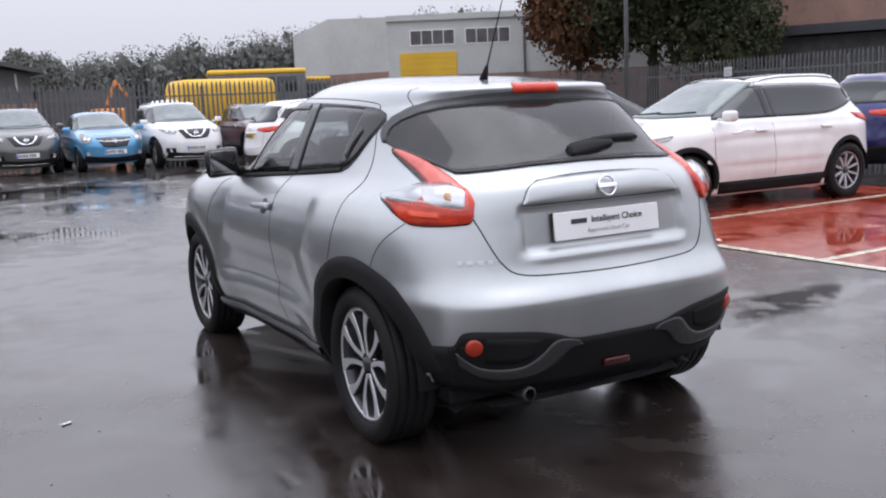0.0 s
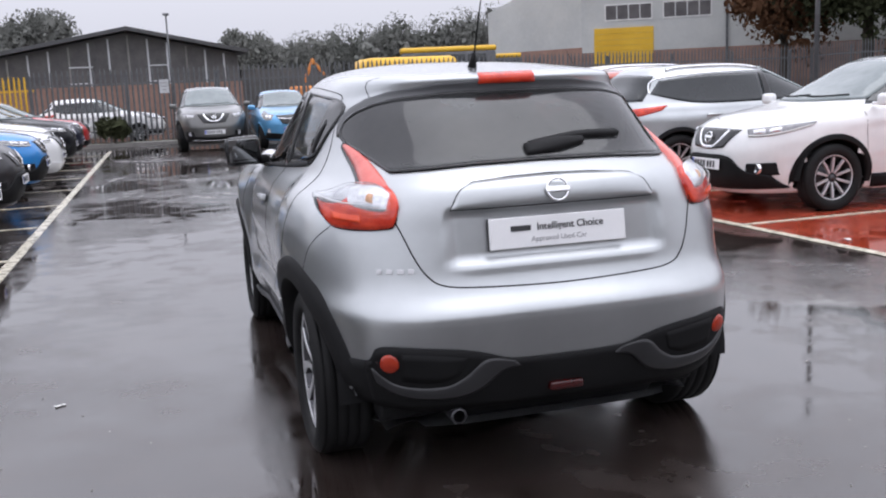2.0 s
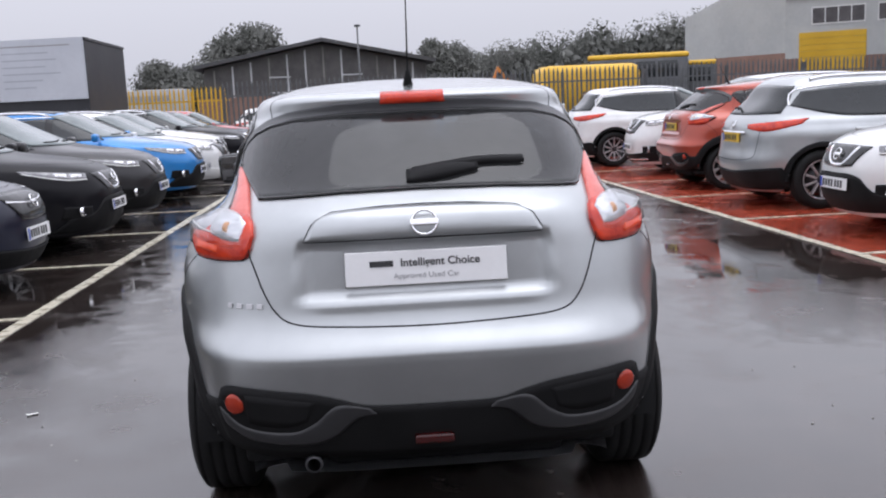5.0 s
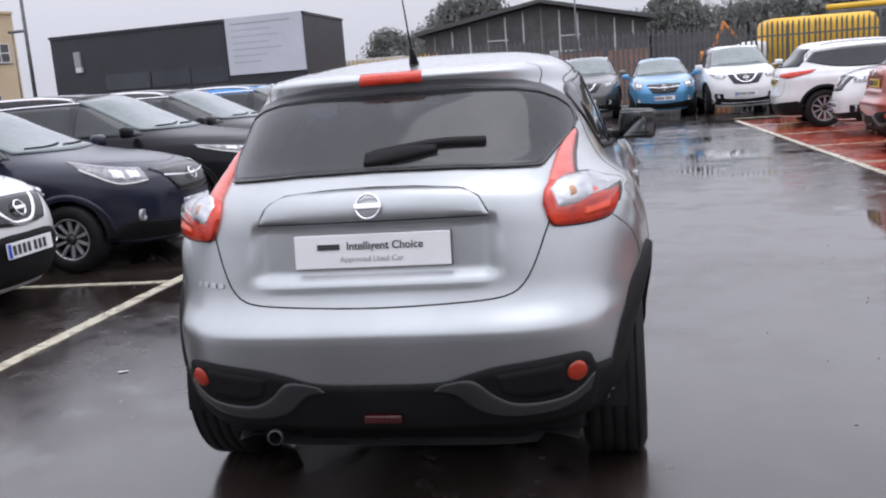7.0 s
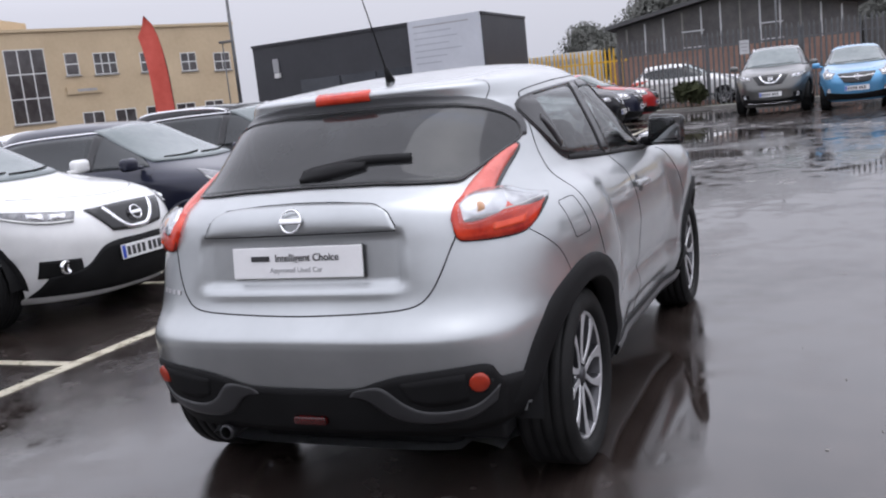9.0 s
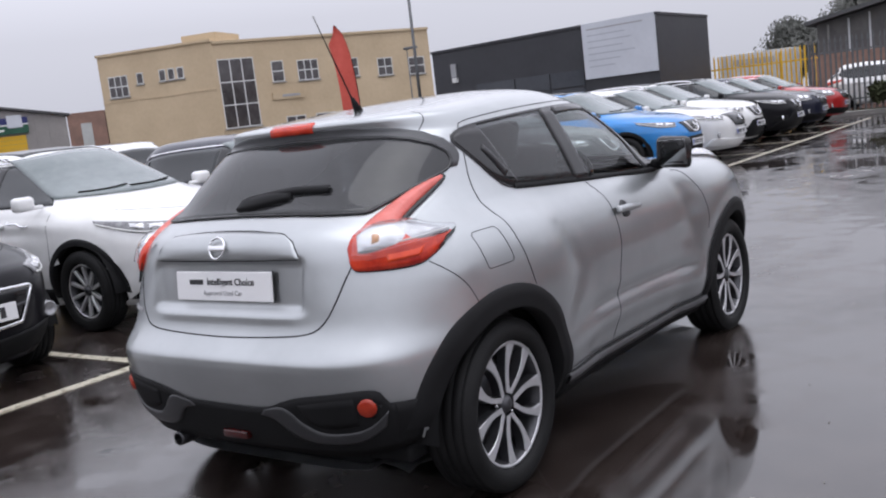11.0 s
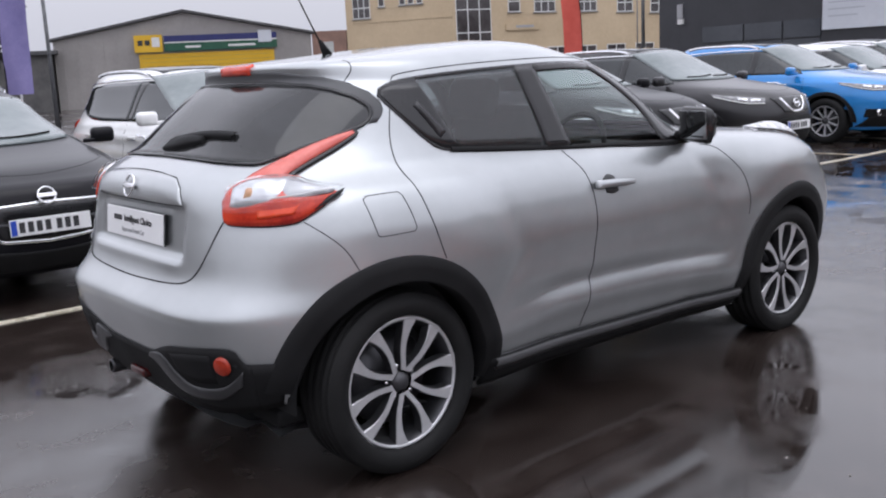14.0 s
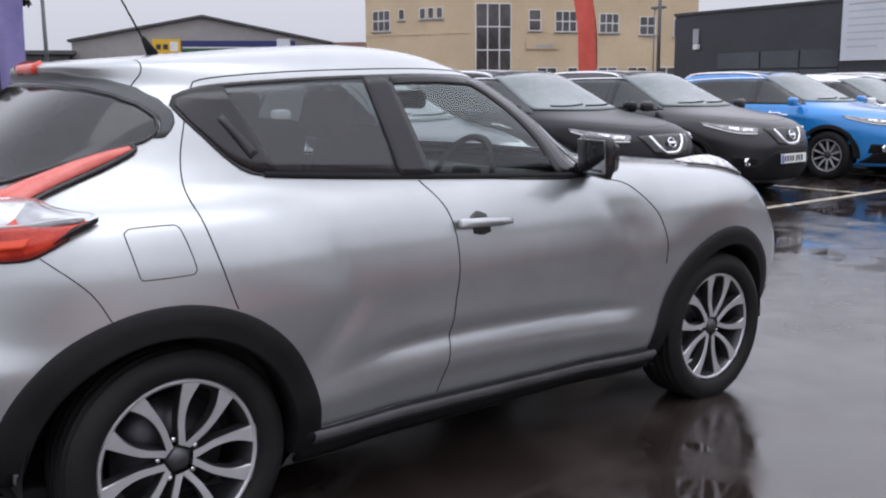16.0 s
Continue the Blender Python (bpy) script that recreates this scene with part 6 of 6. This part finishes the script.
        for k, w in enumerate((0.024, 0.028, 0.030, 0.026)):
            p, nr = skin.put((x0 + w / 2, -1, 0.805), REAR, 0.003)
            lt = part("model_script", box((0, 0, 0), (w * 0.8, 0.017, 0.004), bevel=0.0015), M["alloy"], car, "chrome bar of the model script", smooth=False)
            lt.matrix_basis = Matrix.Translation(p) @ nr.to_track_quat("Z", "Y").to_matrix().to_4x4()
            x0 += w + 0.006
    else:
        p, nr = skin.put((0, -1, 0.912), REAR, 0.014)
        number_plate(car, p, (0, -1, 0.05), material="plateyellow")
    # rear bumper
    bend = lambda x, z: (-x / 0.8 * 0.75, 1.0, 0)
    blift = lambda x, z: Vector((x, -0.62, z))
    top = sym([(0.79, 0.500), (0.755, 0.507), (0.715, 0.552), (0.60, 0.556), (0.40, 0.536), (0.29, 0.508), (0.20, 0.480), (0, 0.475)])
    low = sym([(0.79, 0.330), (0.755, 0.324), (0.715, 0.316), (0.60, 0.300), (0.40, 0.294), (0.29, 0.292), (0.20, 0.290), (0, 0.290)])
    lb = part("lower_bumper", skin.strip(low, top, blift, bend, 60, 8, 0.006, 0, 0.02), M["trim"], car, "black plastic lower bumper")
    for sg in (1, -1):
        part("bumper_side", skin.strip([(-0.56, 0.29), (-0.415, 0.34)], [(-0.57, 0.503), (-0.428, 0.497)], side_lift(sg), (-sg, 0, 0), 10, 6, 0.006, 0, 0.02), M["trim"], lb)
    for sg in (1, -1):
        ed = lambda pts, sg=sg: [(sg * x, z) for x, z in pts]
        part("bumper_wing", skin.strip(ed([(0.735, 0.425), (0.62, 0.368), (0.45, 0.350), (0.33, 0.372), (0.245, 0.440), (0.18, 0.455)]), ed([(0.750, 0.478), (0.64, 0.415), (0.47, 0.398), (0.38, 0.430), (0.30, 0.490), (0.20, 0.474)]), blift, bend, 40, 7, 0.012, 0.004, 0.02), M["greytrim"], lb, "satin dark grey bumper wing")
        part("vent", skin.strip(ed([(0.62, 0.432), (0.48, 0.418), (0.40, 0.440)]), ed([(0.61, 0.532), (0.50, 0.525), (0.37, 0.505)]), blift, bend, 16, 5, 0.0075, 0, 0.010), M["trim"], lb, "black meshed vent")
        p, nr = skin.put((sg * 0.662, -0.62, 0.497), bend(sg * 0.662, 0.5), 0.006)
        bm = lathe([(0.0005, 0.012), (0.026, 0.011), (0.032, 0.007), (0.035, 0.0)], 28)
        bm.transform(Matrix.Translation(p) @ (nr + Vector((0, -0.4, 0))).normalized().to_track_quat("X", "Z").to_matrix().to_4x4())
        part("reflector", bm, M["reflector"], lb, "round orange-red reflector")
        # tail lamps
        def uw(u, z, sg=sg):
            u += (0.022 - 0.040 * (u - 0.13) / 0.41) * soft((1.14 - z) / 0.08)
            return Vector((sg * 0.8 * u, 0.6 * u, z)) + Vector((sg * 0.6, -0.8, 0)) * 0.6
        way = (-sg * 0.6, 0.8, 0)
        lamp = part("tail_lamp", skin.strip([(0.132, 1.012), (0.140, 0.966), (0.170, 0.950), (0.298, 0.946), (0.40, 0.952), (0.455, 0.975), (0.500, 1.003), (0.540, 1.030)], [(0.130, 1.025), (0.158, 1.066), (0.23, 1.088), (0.364, 1.078), (0.443, 1.050), (0.50, 1.040), (0.543, 1.034)], uw, way, 34, 10, 0.014, 0.020, 0.04), M["lampred"], car, "red boomerang tail lamp")
        part("lamp_arm", skin.strip([(0.160, 1.064), (0.225, 1.102), (0.300, 1.142), (0.372, 1.180), (0.440, 1.208), (0.502, 1.226)], [(0.255, 1.080), (0.318, 1.082), (0.350, 1.102), (0.405, 1.142), (0.462, 1.180), (0.510, 1.216)], uw, way, 30, 7, 0.013, 0.012, 0.03), M["lampsalmon"], lamp, "pale red upper arm of the lamp")
        part("lamp_edge", skin.seam([(0.385, 1.068), (0.350, 1.080), (0.362, 1.104), (0.415, 1.142), (0.468, 1.178), (0.514, 1.216), (0.500, 1.231)], uw, way, 0.018, 0.012, 30), M["trimgloss"], lamp)
        part("lamp_bowl", skin.strip([(0.170, 1.004), (0.24, 0.998), (0.36, 1.008)], [(0.168, 1.056), (0.24, 1.080), (0.365, 1.077)], uw, way, 20, 9, 0.027, 0.018, 0.02), M["bowl"], lamp, "silvered lamp bowl")
        part("lamp_band", skin.strip([(0.335, 1.008), (0.38, 1.012), (0.44, 1.020), (0.515, 1.029)], [(0.335, 1.080), (0.37, 1.077), (0.420, 1.060), (0.520, 1.036)], uw, way, 24, 7, 0.027, 0.012, 0.02), M["lampclear"], lamp, "pale grey lens band")
        part("bulb", skin.strip([(0.222, 1.022), (0.258, 1.022)], [(0.222, 1.050), (0.258, 1.050)], uw, way, 8, 6, 0.040, 0.008, 0.012), M["amber"], lamp, "amber indicator bulb")
        part("lamp_line", skin.seam([(0.280, 1.018), (0.37, 1.022), (0.45, 1.029), (0.51, 1.033)], uw, way, 0.005, 0.036, 24), M["frame"], lamp, "bright line along the lens")
        part("lamp_foot", skin.seam([(0.136, 0.985), (0.150, 0.956), (0.19, 0.949), (0.298, 0.945), (0.40, 0.951), (0.455, 0.974), (0.500, 1.002)], uw, way, 0.008, 0.010, 30), M["lampdark"], lamp, "dark lower lens edge")
        part("clear_lens", skin.strip([(0.150, 0.990), (0.20, 0.980), (0.30, 0.990), (0.42, 1.005), (0.535, 1.029)], [(0.152, 1.052), (0.24, 1.078), (0.364, 1.076), (0.443, 1.053), (0.540, 1.037)], uw, way, 30, 8, 0.040, 0.012, 0.008), M["lampglass"], lamp, "clear lens")
        part("fog_segment", skin.strip([(0.275, 0.966), (0.40, 0.974)], [(0.275, 0.992), (0.42, 1.002)], uw, way, 12, 5, 0.030, 0.002, 0.008), M["lamporange"], lamp, "orange-red lower segment")
        part("lamp_tip", skin.strip([(0.470, 0.985), (0.54, 1.026)], [(0.505, 1.018), (0.548, 1.038)], uw, way, 10, 5, 0.024, 0.004, 0.02), M["trimgloss"], lamp, "black lamp tip")
        # sides
        lf, wy = side_lift(sg), (-sg, 0, 0)
        sw = part("rear_side_window", skin.strip([(0.14, 1.345), (0.20, 1.255), (0.27, 1.180), (0.345, 1.142), (0.60, 1.122), (0.860, 1.106)], [(0.15, 1.370), (0.24, 1.393), (0.40, 1.408), (0.55, 1.418), (0.66, 1.422), (0.795, 1.426)], lf, wy, 26, 9, 0.003, 0, 0.005), M["tintglass"], car, "privacy glass")
        fw = part("front_side_window", skin.strip([(0.97, 1.099), (1.30, 1.083), (1.66, 1.066)], [(0.87, 1.428), (1.12, 1.430), (1.345, 1.420)], lf, wy, 20, 10, 0.003, 0, 0.0008), M["clearglass"], car, "clear side glass")
        part("window_surround", skin.seam(dlo, lf, wy, 0.016, 0.0035, 110, True, True), M["trimgloss"], car, "black window surround")
        part("pillar_cover", skin.strip([(0.850, 1.10), (0.985, 1.095)], [(0.785, 1.430), (0.890, 1.433)], lf, wy, 6, 12, 0.007, 0, 0.012), M["trimgloss"], car, "gloss black pillar cover")
        part("a_pillar_cover", skin.strip([(1.70, 1.062), (1.62, 1.215), (1.48, 1.352), (1.35, 1.424)], [(1.575, 1.067), (1.515, 1.20), (1.385, 1.332), (1.25, 1.412)], lf, wy, 18, 4, 0.0068, 0, 0.01), M["trimgloss"], car, "black pillar trim")
        part("window_header", skin.strip([(0.90, 1.402), (1.10, 1.407), (1.30, 1.400)], [(0.89, 1.431), (1.10, 1.436), (1.33, 1.426)], lf, wy, 14, 4, 0.0064, 0, 0.008), M["trimgloss"], car, "black window header")
        part("belt_strip", skin.seam([(0.36, 1.134), (0.60, 1.117), (1.05, 1.090), (1.74, 1.056)], lf, wy, 0.022, 0.007, 40), M["trim"], car, "black belt weatherstrip")
        qp = part("quarter_panel", skin.strip([(0.130, 1.348), (0.165, 1.295), (0.20, 1.252), (0.27, 1.178), (0.345, 1.140), (0.405, 1.133)], [(0.135, 1.358), (0.165, 1.376), (0.20, 1.388), (0.235, 1.394), (0.262, 1.397), (0.285, 1.398)], lf, wy, 20, 7, 0.0055, 0, 0.008), M["trimgloss"], car, "gloss black quarter panel")
        part("quarter_handle", skin.strip([(0.245, 1.300), (0.325, 1.180)], [(0.262, 1.318), (0.352, 1.200)], lf, wy, 10, 4, 0.010, 0.006, 0.012), M["greytrim"], qp, "hidden door handle")
        part("spoiler_seam", skin.seam([(0.075, 1.478), (0.070, 1.440), (0.040, 1.400), (0.0, 1.355)], lf, wy, 0.0045, 0.001, 20), M["seam"], car)
        part("roof_seam", skin.seam([(0.172, 1.34), (0.19, 1.395), (0.24, 1.422), (0.50, 1.444), (0.85, 1.457), (1.12, 1.459), (1.36, 1.442), (1.52, 1.364), (1.67, 1.227), (1.79, 1.05)], lf, wy, 0.0045, 0.0012, 70), M["seam"], car)
        part("door_seam", skin.seam([(0.165, 1.36), (0.150, 1.30), (0.118, 1.20), (0.105, 1.105), (0.122, 0.975), (0.168, 0.805), (0.180, 0.772)], lf, wy, 0.0045, 0.0012, 34), M["seam"], car)
        part("door_seam", skin.seam([(0.922, 1.085), (0.990, 0.985), (1.014, 0.85), (1.010, 0.70), (0.984, 0.47), (0.955, 0.345)], lf, wy, 0.0045, 0.0012, 40), M["seam"], car)
        part("door_seam", skin.seam([(1.80, 1.04), (1.91, 1.01), (2.04, 0.90), (2.09, 0.78), (2.095, 0.68)], lf, wy, 0.0045, 0.0012, 30), M["seam"], car)
        part("bumper_seam", skin.seam([(-0.315, 0.955), (-0.215, 0.862), (-0.165, 0.775)], lf, wy, 0.004, 0.001, 16), M["seam"], car)
        if sg > 0:
            part("fuel_flap", skin.seam([(-0.108, 0.998), (-0.100, 1.012), (-0.085, 1.018), (0.022, 1.020), (0.038, 1.014), (0.046, 1.000), (0.068, 0.906), (0.064, 0.892), (0.050, 0.884), (-0.068, 0.881), (-0.082, 0.886), (-0.089, 0.900)], lf, wy, 0.0035, 0.001, 90, True), M["seam"], car, "outline of the fuel flap")
        # Dark grey patch stands for the shade in a body-coloured handle cup.
        part("handle_cup_shade", skin.strip([(1.085, 0.898), (1.125, 0.890), (1.165, 0.898)], [(1.080, 0.955), (1.115, 0.972), (1.155, 0.958)], lf, wy, 10, 5, 0.0015, 0, 0.004), M["greytrim"], car, "dark patch painted as shade in the handle cup")
        part("door_handle", skin.strip([(1.015, 0.919), (1.13, 0.914), (1.25, 0.914)], [(1.015, 0.948), (1.13, 0.944), (1.25, 0.934)], lf, wy, 14, 6, 0.030, 0.010, 0.018), P_, car, "painted pull handle")
        part("rear_arch_trim", arch_trim(skin, sg, -0.01, zc, R1, R2, -9, 172, 0.014, 0.07, 48), M["trim"], car, "black wheel-arch cladding")
        part("front_arch_trim", arch_trim(skin, sg, 2.53, zc, R1, R2 - 0.01, -9, 189, 0.014, 0.07, 48), M["trim"], car, "black wheel-arch cladding")
        for y in (-0.01, 2.53):
            part("wheel_well", wheel_well(sg, y, zc, R1 + 0.012, 0.795, 0.36), M["trim"], car, "dark wheel housing")
        part("sill", skin.strip([(0.40, 0.225), (1.25, 0.222), (2.12, 0.225)], [(0.42, 0.338), (1.25, 0.325), (2.10, 0.315)], lf, wy, 22, 5, 0.014, 0.006, 0.02), M["trim"], car, "black sill cladding")
        part("sill_bead", skin.seam([(0.44, 0.316), (1.25, 0.302), (2.10, 0.290)], lf, wy, 0.05, 0.028, 24, height=0.03), M["sillgrey"], car, "satin grey sill bar")
        # mirror
        bm = box((0, 0, 0), (0.195, 0.085, 0.160), bevel=0.03)
        for v_ in bm.verts:
            if v_.co.y > 0:
                v_.co.x *= 0.80
                v_.co.z *= 0.72
        bm.transform(Matrix.Translation((sg * 0.905, 1.662, 1.140)) @ Euler((0, radians(4 * sg), radians(-8 * sg))).to_matrix().to_4x4())
        mir = part("wing_mirror", bm, M["trimgloss"], car, "gloss black wing mirror")
        bm = box((sg * 0.905, 1.618, 1.141), (0.158, 0.006, 0.126), Euler((radians(5), 0, radians(-8 * sg))).to_matrix(), 0.002)
        part("mirror_glass", bm, M["mirror"], mir, "mirror glass")
        bm = box((sg * 0.82, 1.70, 1.085), (0.12, 0.07, 0.05), bevel=0.015)
        part("mirror_foot", bm, M["trim"], mir)
        # front lamps on the wings
        tlf = lambda x, y: Vector((x, y, 2.2))
        part("front_lamp", skin.strip([(sg * 0.58, 2.50), (sg * 0.60, 2.72), (sg * 0.61, 2.86)], [(sg * 0.68, 2.46), (sg * 0.715, 2.70), (sg * 0.70, 2.84)], tlf, (0, 0, -1), 18, 8, 0.014, 0.034, 0.02), M["bowl"], car, "raised clear wing-top lamp")
        part("lamp_surround", skin.seam([(sg * 0.585, 2.50), (sg * 0.60, 2.72), (sg * 0.61, 2.86), (sg * 0.70, 2.84), (sg * 0.715, 2.70), (sg * 0.68, 2.46)], tlf, (0, 0, -1), 0.012, 0.014, 50, True), M["trimgloss"], car, "black lamp surround")
    fl = part("rear_fog_lamp", box((0, -0.610, 0.350), (0.13, 0.05, 0.032), bevel=0.008), M["lampdark"], car, "dark red rear fog lamp")
    bm = lathe([(0.022, -0.10), (0.028, -0.10), (0.030, -0.09), (0.030, 0.12), (0.024, 0.12), (0.022, -0.08)], 20)
    bm.transform(Matrix.Translation((-0.40, -0.49, 0.272)) @ Matrix.Rotation(radians(90), 4, "Z"))
    part("exhaust", bm, M["alloydark"], car, "steel exhaust tip")
    part("underbody", box((0, 1.25, 0.255), (1.30, 3.3, 0.07), bevel=0.02), M["trim"], car, "dark underbody")
    # Unseen axle and silencer blocks, added to stop light under the car.
    part("rear_axle", box((0, 0.02, 0.27), (1.34, 0.14, 0.10), bevel=0.03), M["trim"], car, "dark torsion beam added to darken the underside")
    part("silencer", box((0.05, -0.30, 0.255), (0.86, 0.24, 0.15), bevel=0.06), M["trim"], car, "dark silencer box added to darken under the tail")
    # front end
    part("front_bumper_trim", skin.strip(sym([(0.80, 0.22), (0.4, 0.21), (0, 0.21)]), sym([(0.80, 0.42), (0.4, 0.36), (0, 0.34)]), lambda x, z: Vector((x, 3.3, z)), lambda x, z: (-x / 0.8 * 0.7, -1.0, 0), 36, 5, 0.008), M["trim"], car)
    return car


silver_crossover(pose(0, 0, 0.003, -0.35, 0, 0), "silver", "silver compact crossover with boomerang tail lamps, wet from rain")
silver_crossover(pose(4.15 + 0.70, 10.5, 0, 0, 0, -90), "orange", "burnt orange compact crossover on the red bays", False)


# ---- things beyond the fence ----
M["diggerorange"] = varied("orange_machine_paint", (0.50, 0.16, 0.03), (0.62, 0.24, 0.05), 0.5, scale=2, grain=30, relief=0.1)


def yellow_lorry(x, y, turn, label):
    t = thing("lorry", pose(x, y, 0, 0, 0, turn), label, "lorry")
    part("load_cover", box((0, 0, 1.60), (3.4, 2.2, 1.7), bevel=0.28), M["yellow"], t, "yellow rounded cover")
    part("chassis", box((0.3, 0, 0.62), (4.0, 2.0, 0.22), bevel=0.03), M["trim"], t)
    part("cab", box((2.0, 0, 1.15), (0.8, 2.1, 1.3), bevel=0.22), M["frame"], t, "white cab")
    part("cab_window", box((2.38, 0, 1.45), (0.06, 1.8, 0.45), bevel=0.02), M["darkglass"], t)
    for sx in (-1.1, 1.7):
        for sy in (-0.95, 0.95):
            w = part("wheel", lathe([(0.02, -0.14), (0.42, -0.14), (0.46, -0.08), (0.46, 0.08), (0.42, 0.14), (0.02, 0.14)], 24), M["tyre"], t)
            w.matrix_basis = pose(sx, sy, 0.46, 0, 0, 90)
    return t


def coach(x, y, turn, label):
    t = thing("coach", pose(x, y, 0, 0, 0, turn), label, "coach")
    part("body", box((0, 0, 1.75), (4.4, 2.3, 2.5), bevel=0.12), M["galv"], t, "grey-sided coach body")
    part("roof", box((0, 0, 3.05), (4.5, 2.35, 0.26), bevel=0.11), M["yellow"], t, "yellow roof")
    for k in range(4):
        part("window", box((-1.62 + 0.98 * k, -1.155, 2.45), (0.86, 0.03, 0.72), bevel=0.01), M["darkglass"], t)
    part("windscreen", box((2.2, 0, 2.35), (0.06, 2.0, 0.9), bevel=0.02), M["screen"], t)
    for sx in (-1.5, 1.4):
        for sy in (-1.0, 1.0):
            w = part("wheel", lathe([(0.02, -0.14), (0.42, -0.14), (0.46, -0.08), (0.46, 0.08), (0.42, 0.14), (0.02, 0.14)], 24), M["tyre"], t)
            w.matrix_basis = pose(sx, sy, 0.46, 0, 0, 90)
    return t


yellow_lorry(7.2, 29.6, 182, "yellow covered lorry behind the palisade fence")
coach(12.0, 40.2, -14, "grey coach with a yellow roof beyond the fence")
dig = thing("digger", pose(4.9, 38.5, 0), "orange digger arm folded above the fence", "digger")
bm = box((0, 0, 1.1), (1.3, 1.2, 1.1), bevel=0.12)
part("cab", bm, M["diggerorange"], dig)
bm = bmesh.new()
add_box(bm, (0.2, 0, 2.3), (0.14, 0.16, 1.1), Euler((0, radians(24), 0)).to_matrix(), 0.03)
add_box(bm, (0.62, 0, 2.45), (0.12, 0.14, 0.9), Euler((0, radians(-38), 0)).to_matrix(), 0.03)
part("arm", bm, M["diggerorange"], dig, "folded orange arm")
part("track", box((0, 0, 0.3), (2.2, 1.6, 0.6), bevel=0.2), M["trim"], dig)
box_ = thing("storage_container", pose(-9.2, 36.6, 0, 0, 0, 4), "pale grey storage container beyond the yellow fence", "container")
part("body", box((0, 0, 1.2), (2.7, 2.2, 2.4), bevel=0.03), M["galvpale"], box_, smooth=False)
for k in range(12):
    part("rib", box((-1.25 + k * 0.227, -1.115, 1.2), (0.09, 0.03, 2.2), bevel=0.005), M["galvpale"], box_, smooth=False)
part("sign_bar", box((0.0, -1.14, 2.05), (1.6, 0.02, 0.22)), M["inkgrey"], box_, smooth=False)
sh = thing("shrub", pose(-2.7, 26.85, 0), "small green shrub at the foot of the fence", "shrub")
part("stems", beam(bmesh.new(), (0, 0, 0), (0.02, 0, 0.6), 0.03, 0.015, 6), M["bark"], sh)
c = part("leaves", clump_mesh("leaves", 900, (0.55, 0.4, 0.42), 0.12, 31), M["leaf"], sh, smooth=False)
c.location = (0, 0, 0.55)


# ---- scraps on the wet ground ----
def scrap(x, y, size, turn, label, z=0.0):
    """A crumpled bit of pale litter."""
    rng = random.Random(int(turn))
    bm = bmesh.new()
    n = 5
    grid = [[bm.verts.new((size * (i / (n - 1) - 0.5) * rng.uniform(0.8, 1.1), size * 0.55 * (k / (n - 1) - 0.5) * rng.uniform(0.7, 1.1), rng.uniform(0.002, 0.008))) for k in range(n)] for i in range(n)]
    for i in range(n - 1):
        for k in range(n - 1):
            bm.faces.new((grid[i][k], grid[i + 1][k], grid[i + 1][k + 1], grid[i][k + 1]))
    t = thing("litter_scrap", pose(x, y, z, 0, 0, turn), label, "litter", "scraps on the ground")
    part("paper", bm, M["frame"], t, smooth=False)
    return t


scrap(-1.91, 1.05, 0.055, 25, "crumpled white paper scrap on wet asphalt")
scrap(4.16, 2.95, 0.09, 70, "white litter scrap on the red surfacing", 0.005)


def fence_sign(m, w, h, label):
    t = thing("fence_sign", m, label, "sign", "signs on the fence")
    part("panel", box((0, 0, 0), (w, 0.012, h), bevel=0.004), M["galvpale"], t, smooth=False)
    for k in range(3):
        part("sign_bar", box((0, -0.008, h * (0.25 - 0.25 * k)), (w * (0.8 - 0.15 * k), 0.004, h * 0.08)), M["inkgrey"], t, smooth=False)
    return t


fence_sign(pose(22.09, 20.33, 1.90, 0, 0, -98.8), 0.42, 0.46, "pale grey sign panel on the side fence")
fence_sign(pose(-1.12, 27.46, 1.77), 0.28, 0.42, "pale grey sign panel on the end fence")
coach(14.9, 40.5, -14, "small yellow-roofed van beyond the fence").scale = (0.36, 0.8, 0.88)


# fine grit and leaf crumbs washed over the asphalt round the car
rng = random.Random(77)
verts, faces = [], []
for k in range(150):
    a, d = rng.uniform(0, 6.28), rng.uniform(1.6, 6.5)
    x, y = d * math.cos(a), 0.8 + d * math.sin(a)
    if x > 3.7 or (abs(x) < 1.0 and -0.8 < y < 3.5):
        continue
    s = rng.uniform(0.003, 0.009)
    b0 = len(verts)
    r = rng.uniform(0, 3.14)
    for u, v, z in ((-1, -0.5, 0.001), (1, -0.4, 0.002), (0.8, 0.5, 0.003), (-0.9, 0.6, 0.001), (0, 0, 0.006)):
        verts.append((x + s * (u * math.cos(r) - v * math.sin(r)), y + s * (u * math.sin(r) + v * math.cos(r)), z))
    faces += [(b0, b0 + 1, b0 + 4), (b0 + 1, b0 + 2, b0 + 4), (b0 + 2, b0 + 3, b0 + 4), (b0 + 3, b0, b0 + 4)]
me = bpy.data.meshes.new("grit")
me.from_pydata(verts, [], faces)
tagged(part("grit", me, M["kerb"], smooth=False), "pale grit and crumbs on the wet asphalt", "grit", kind="stuff")
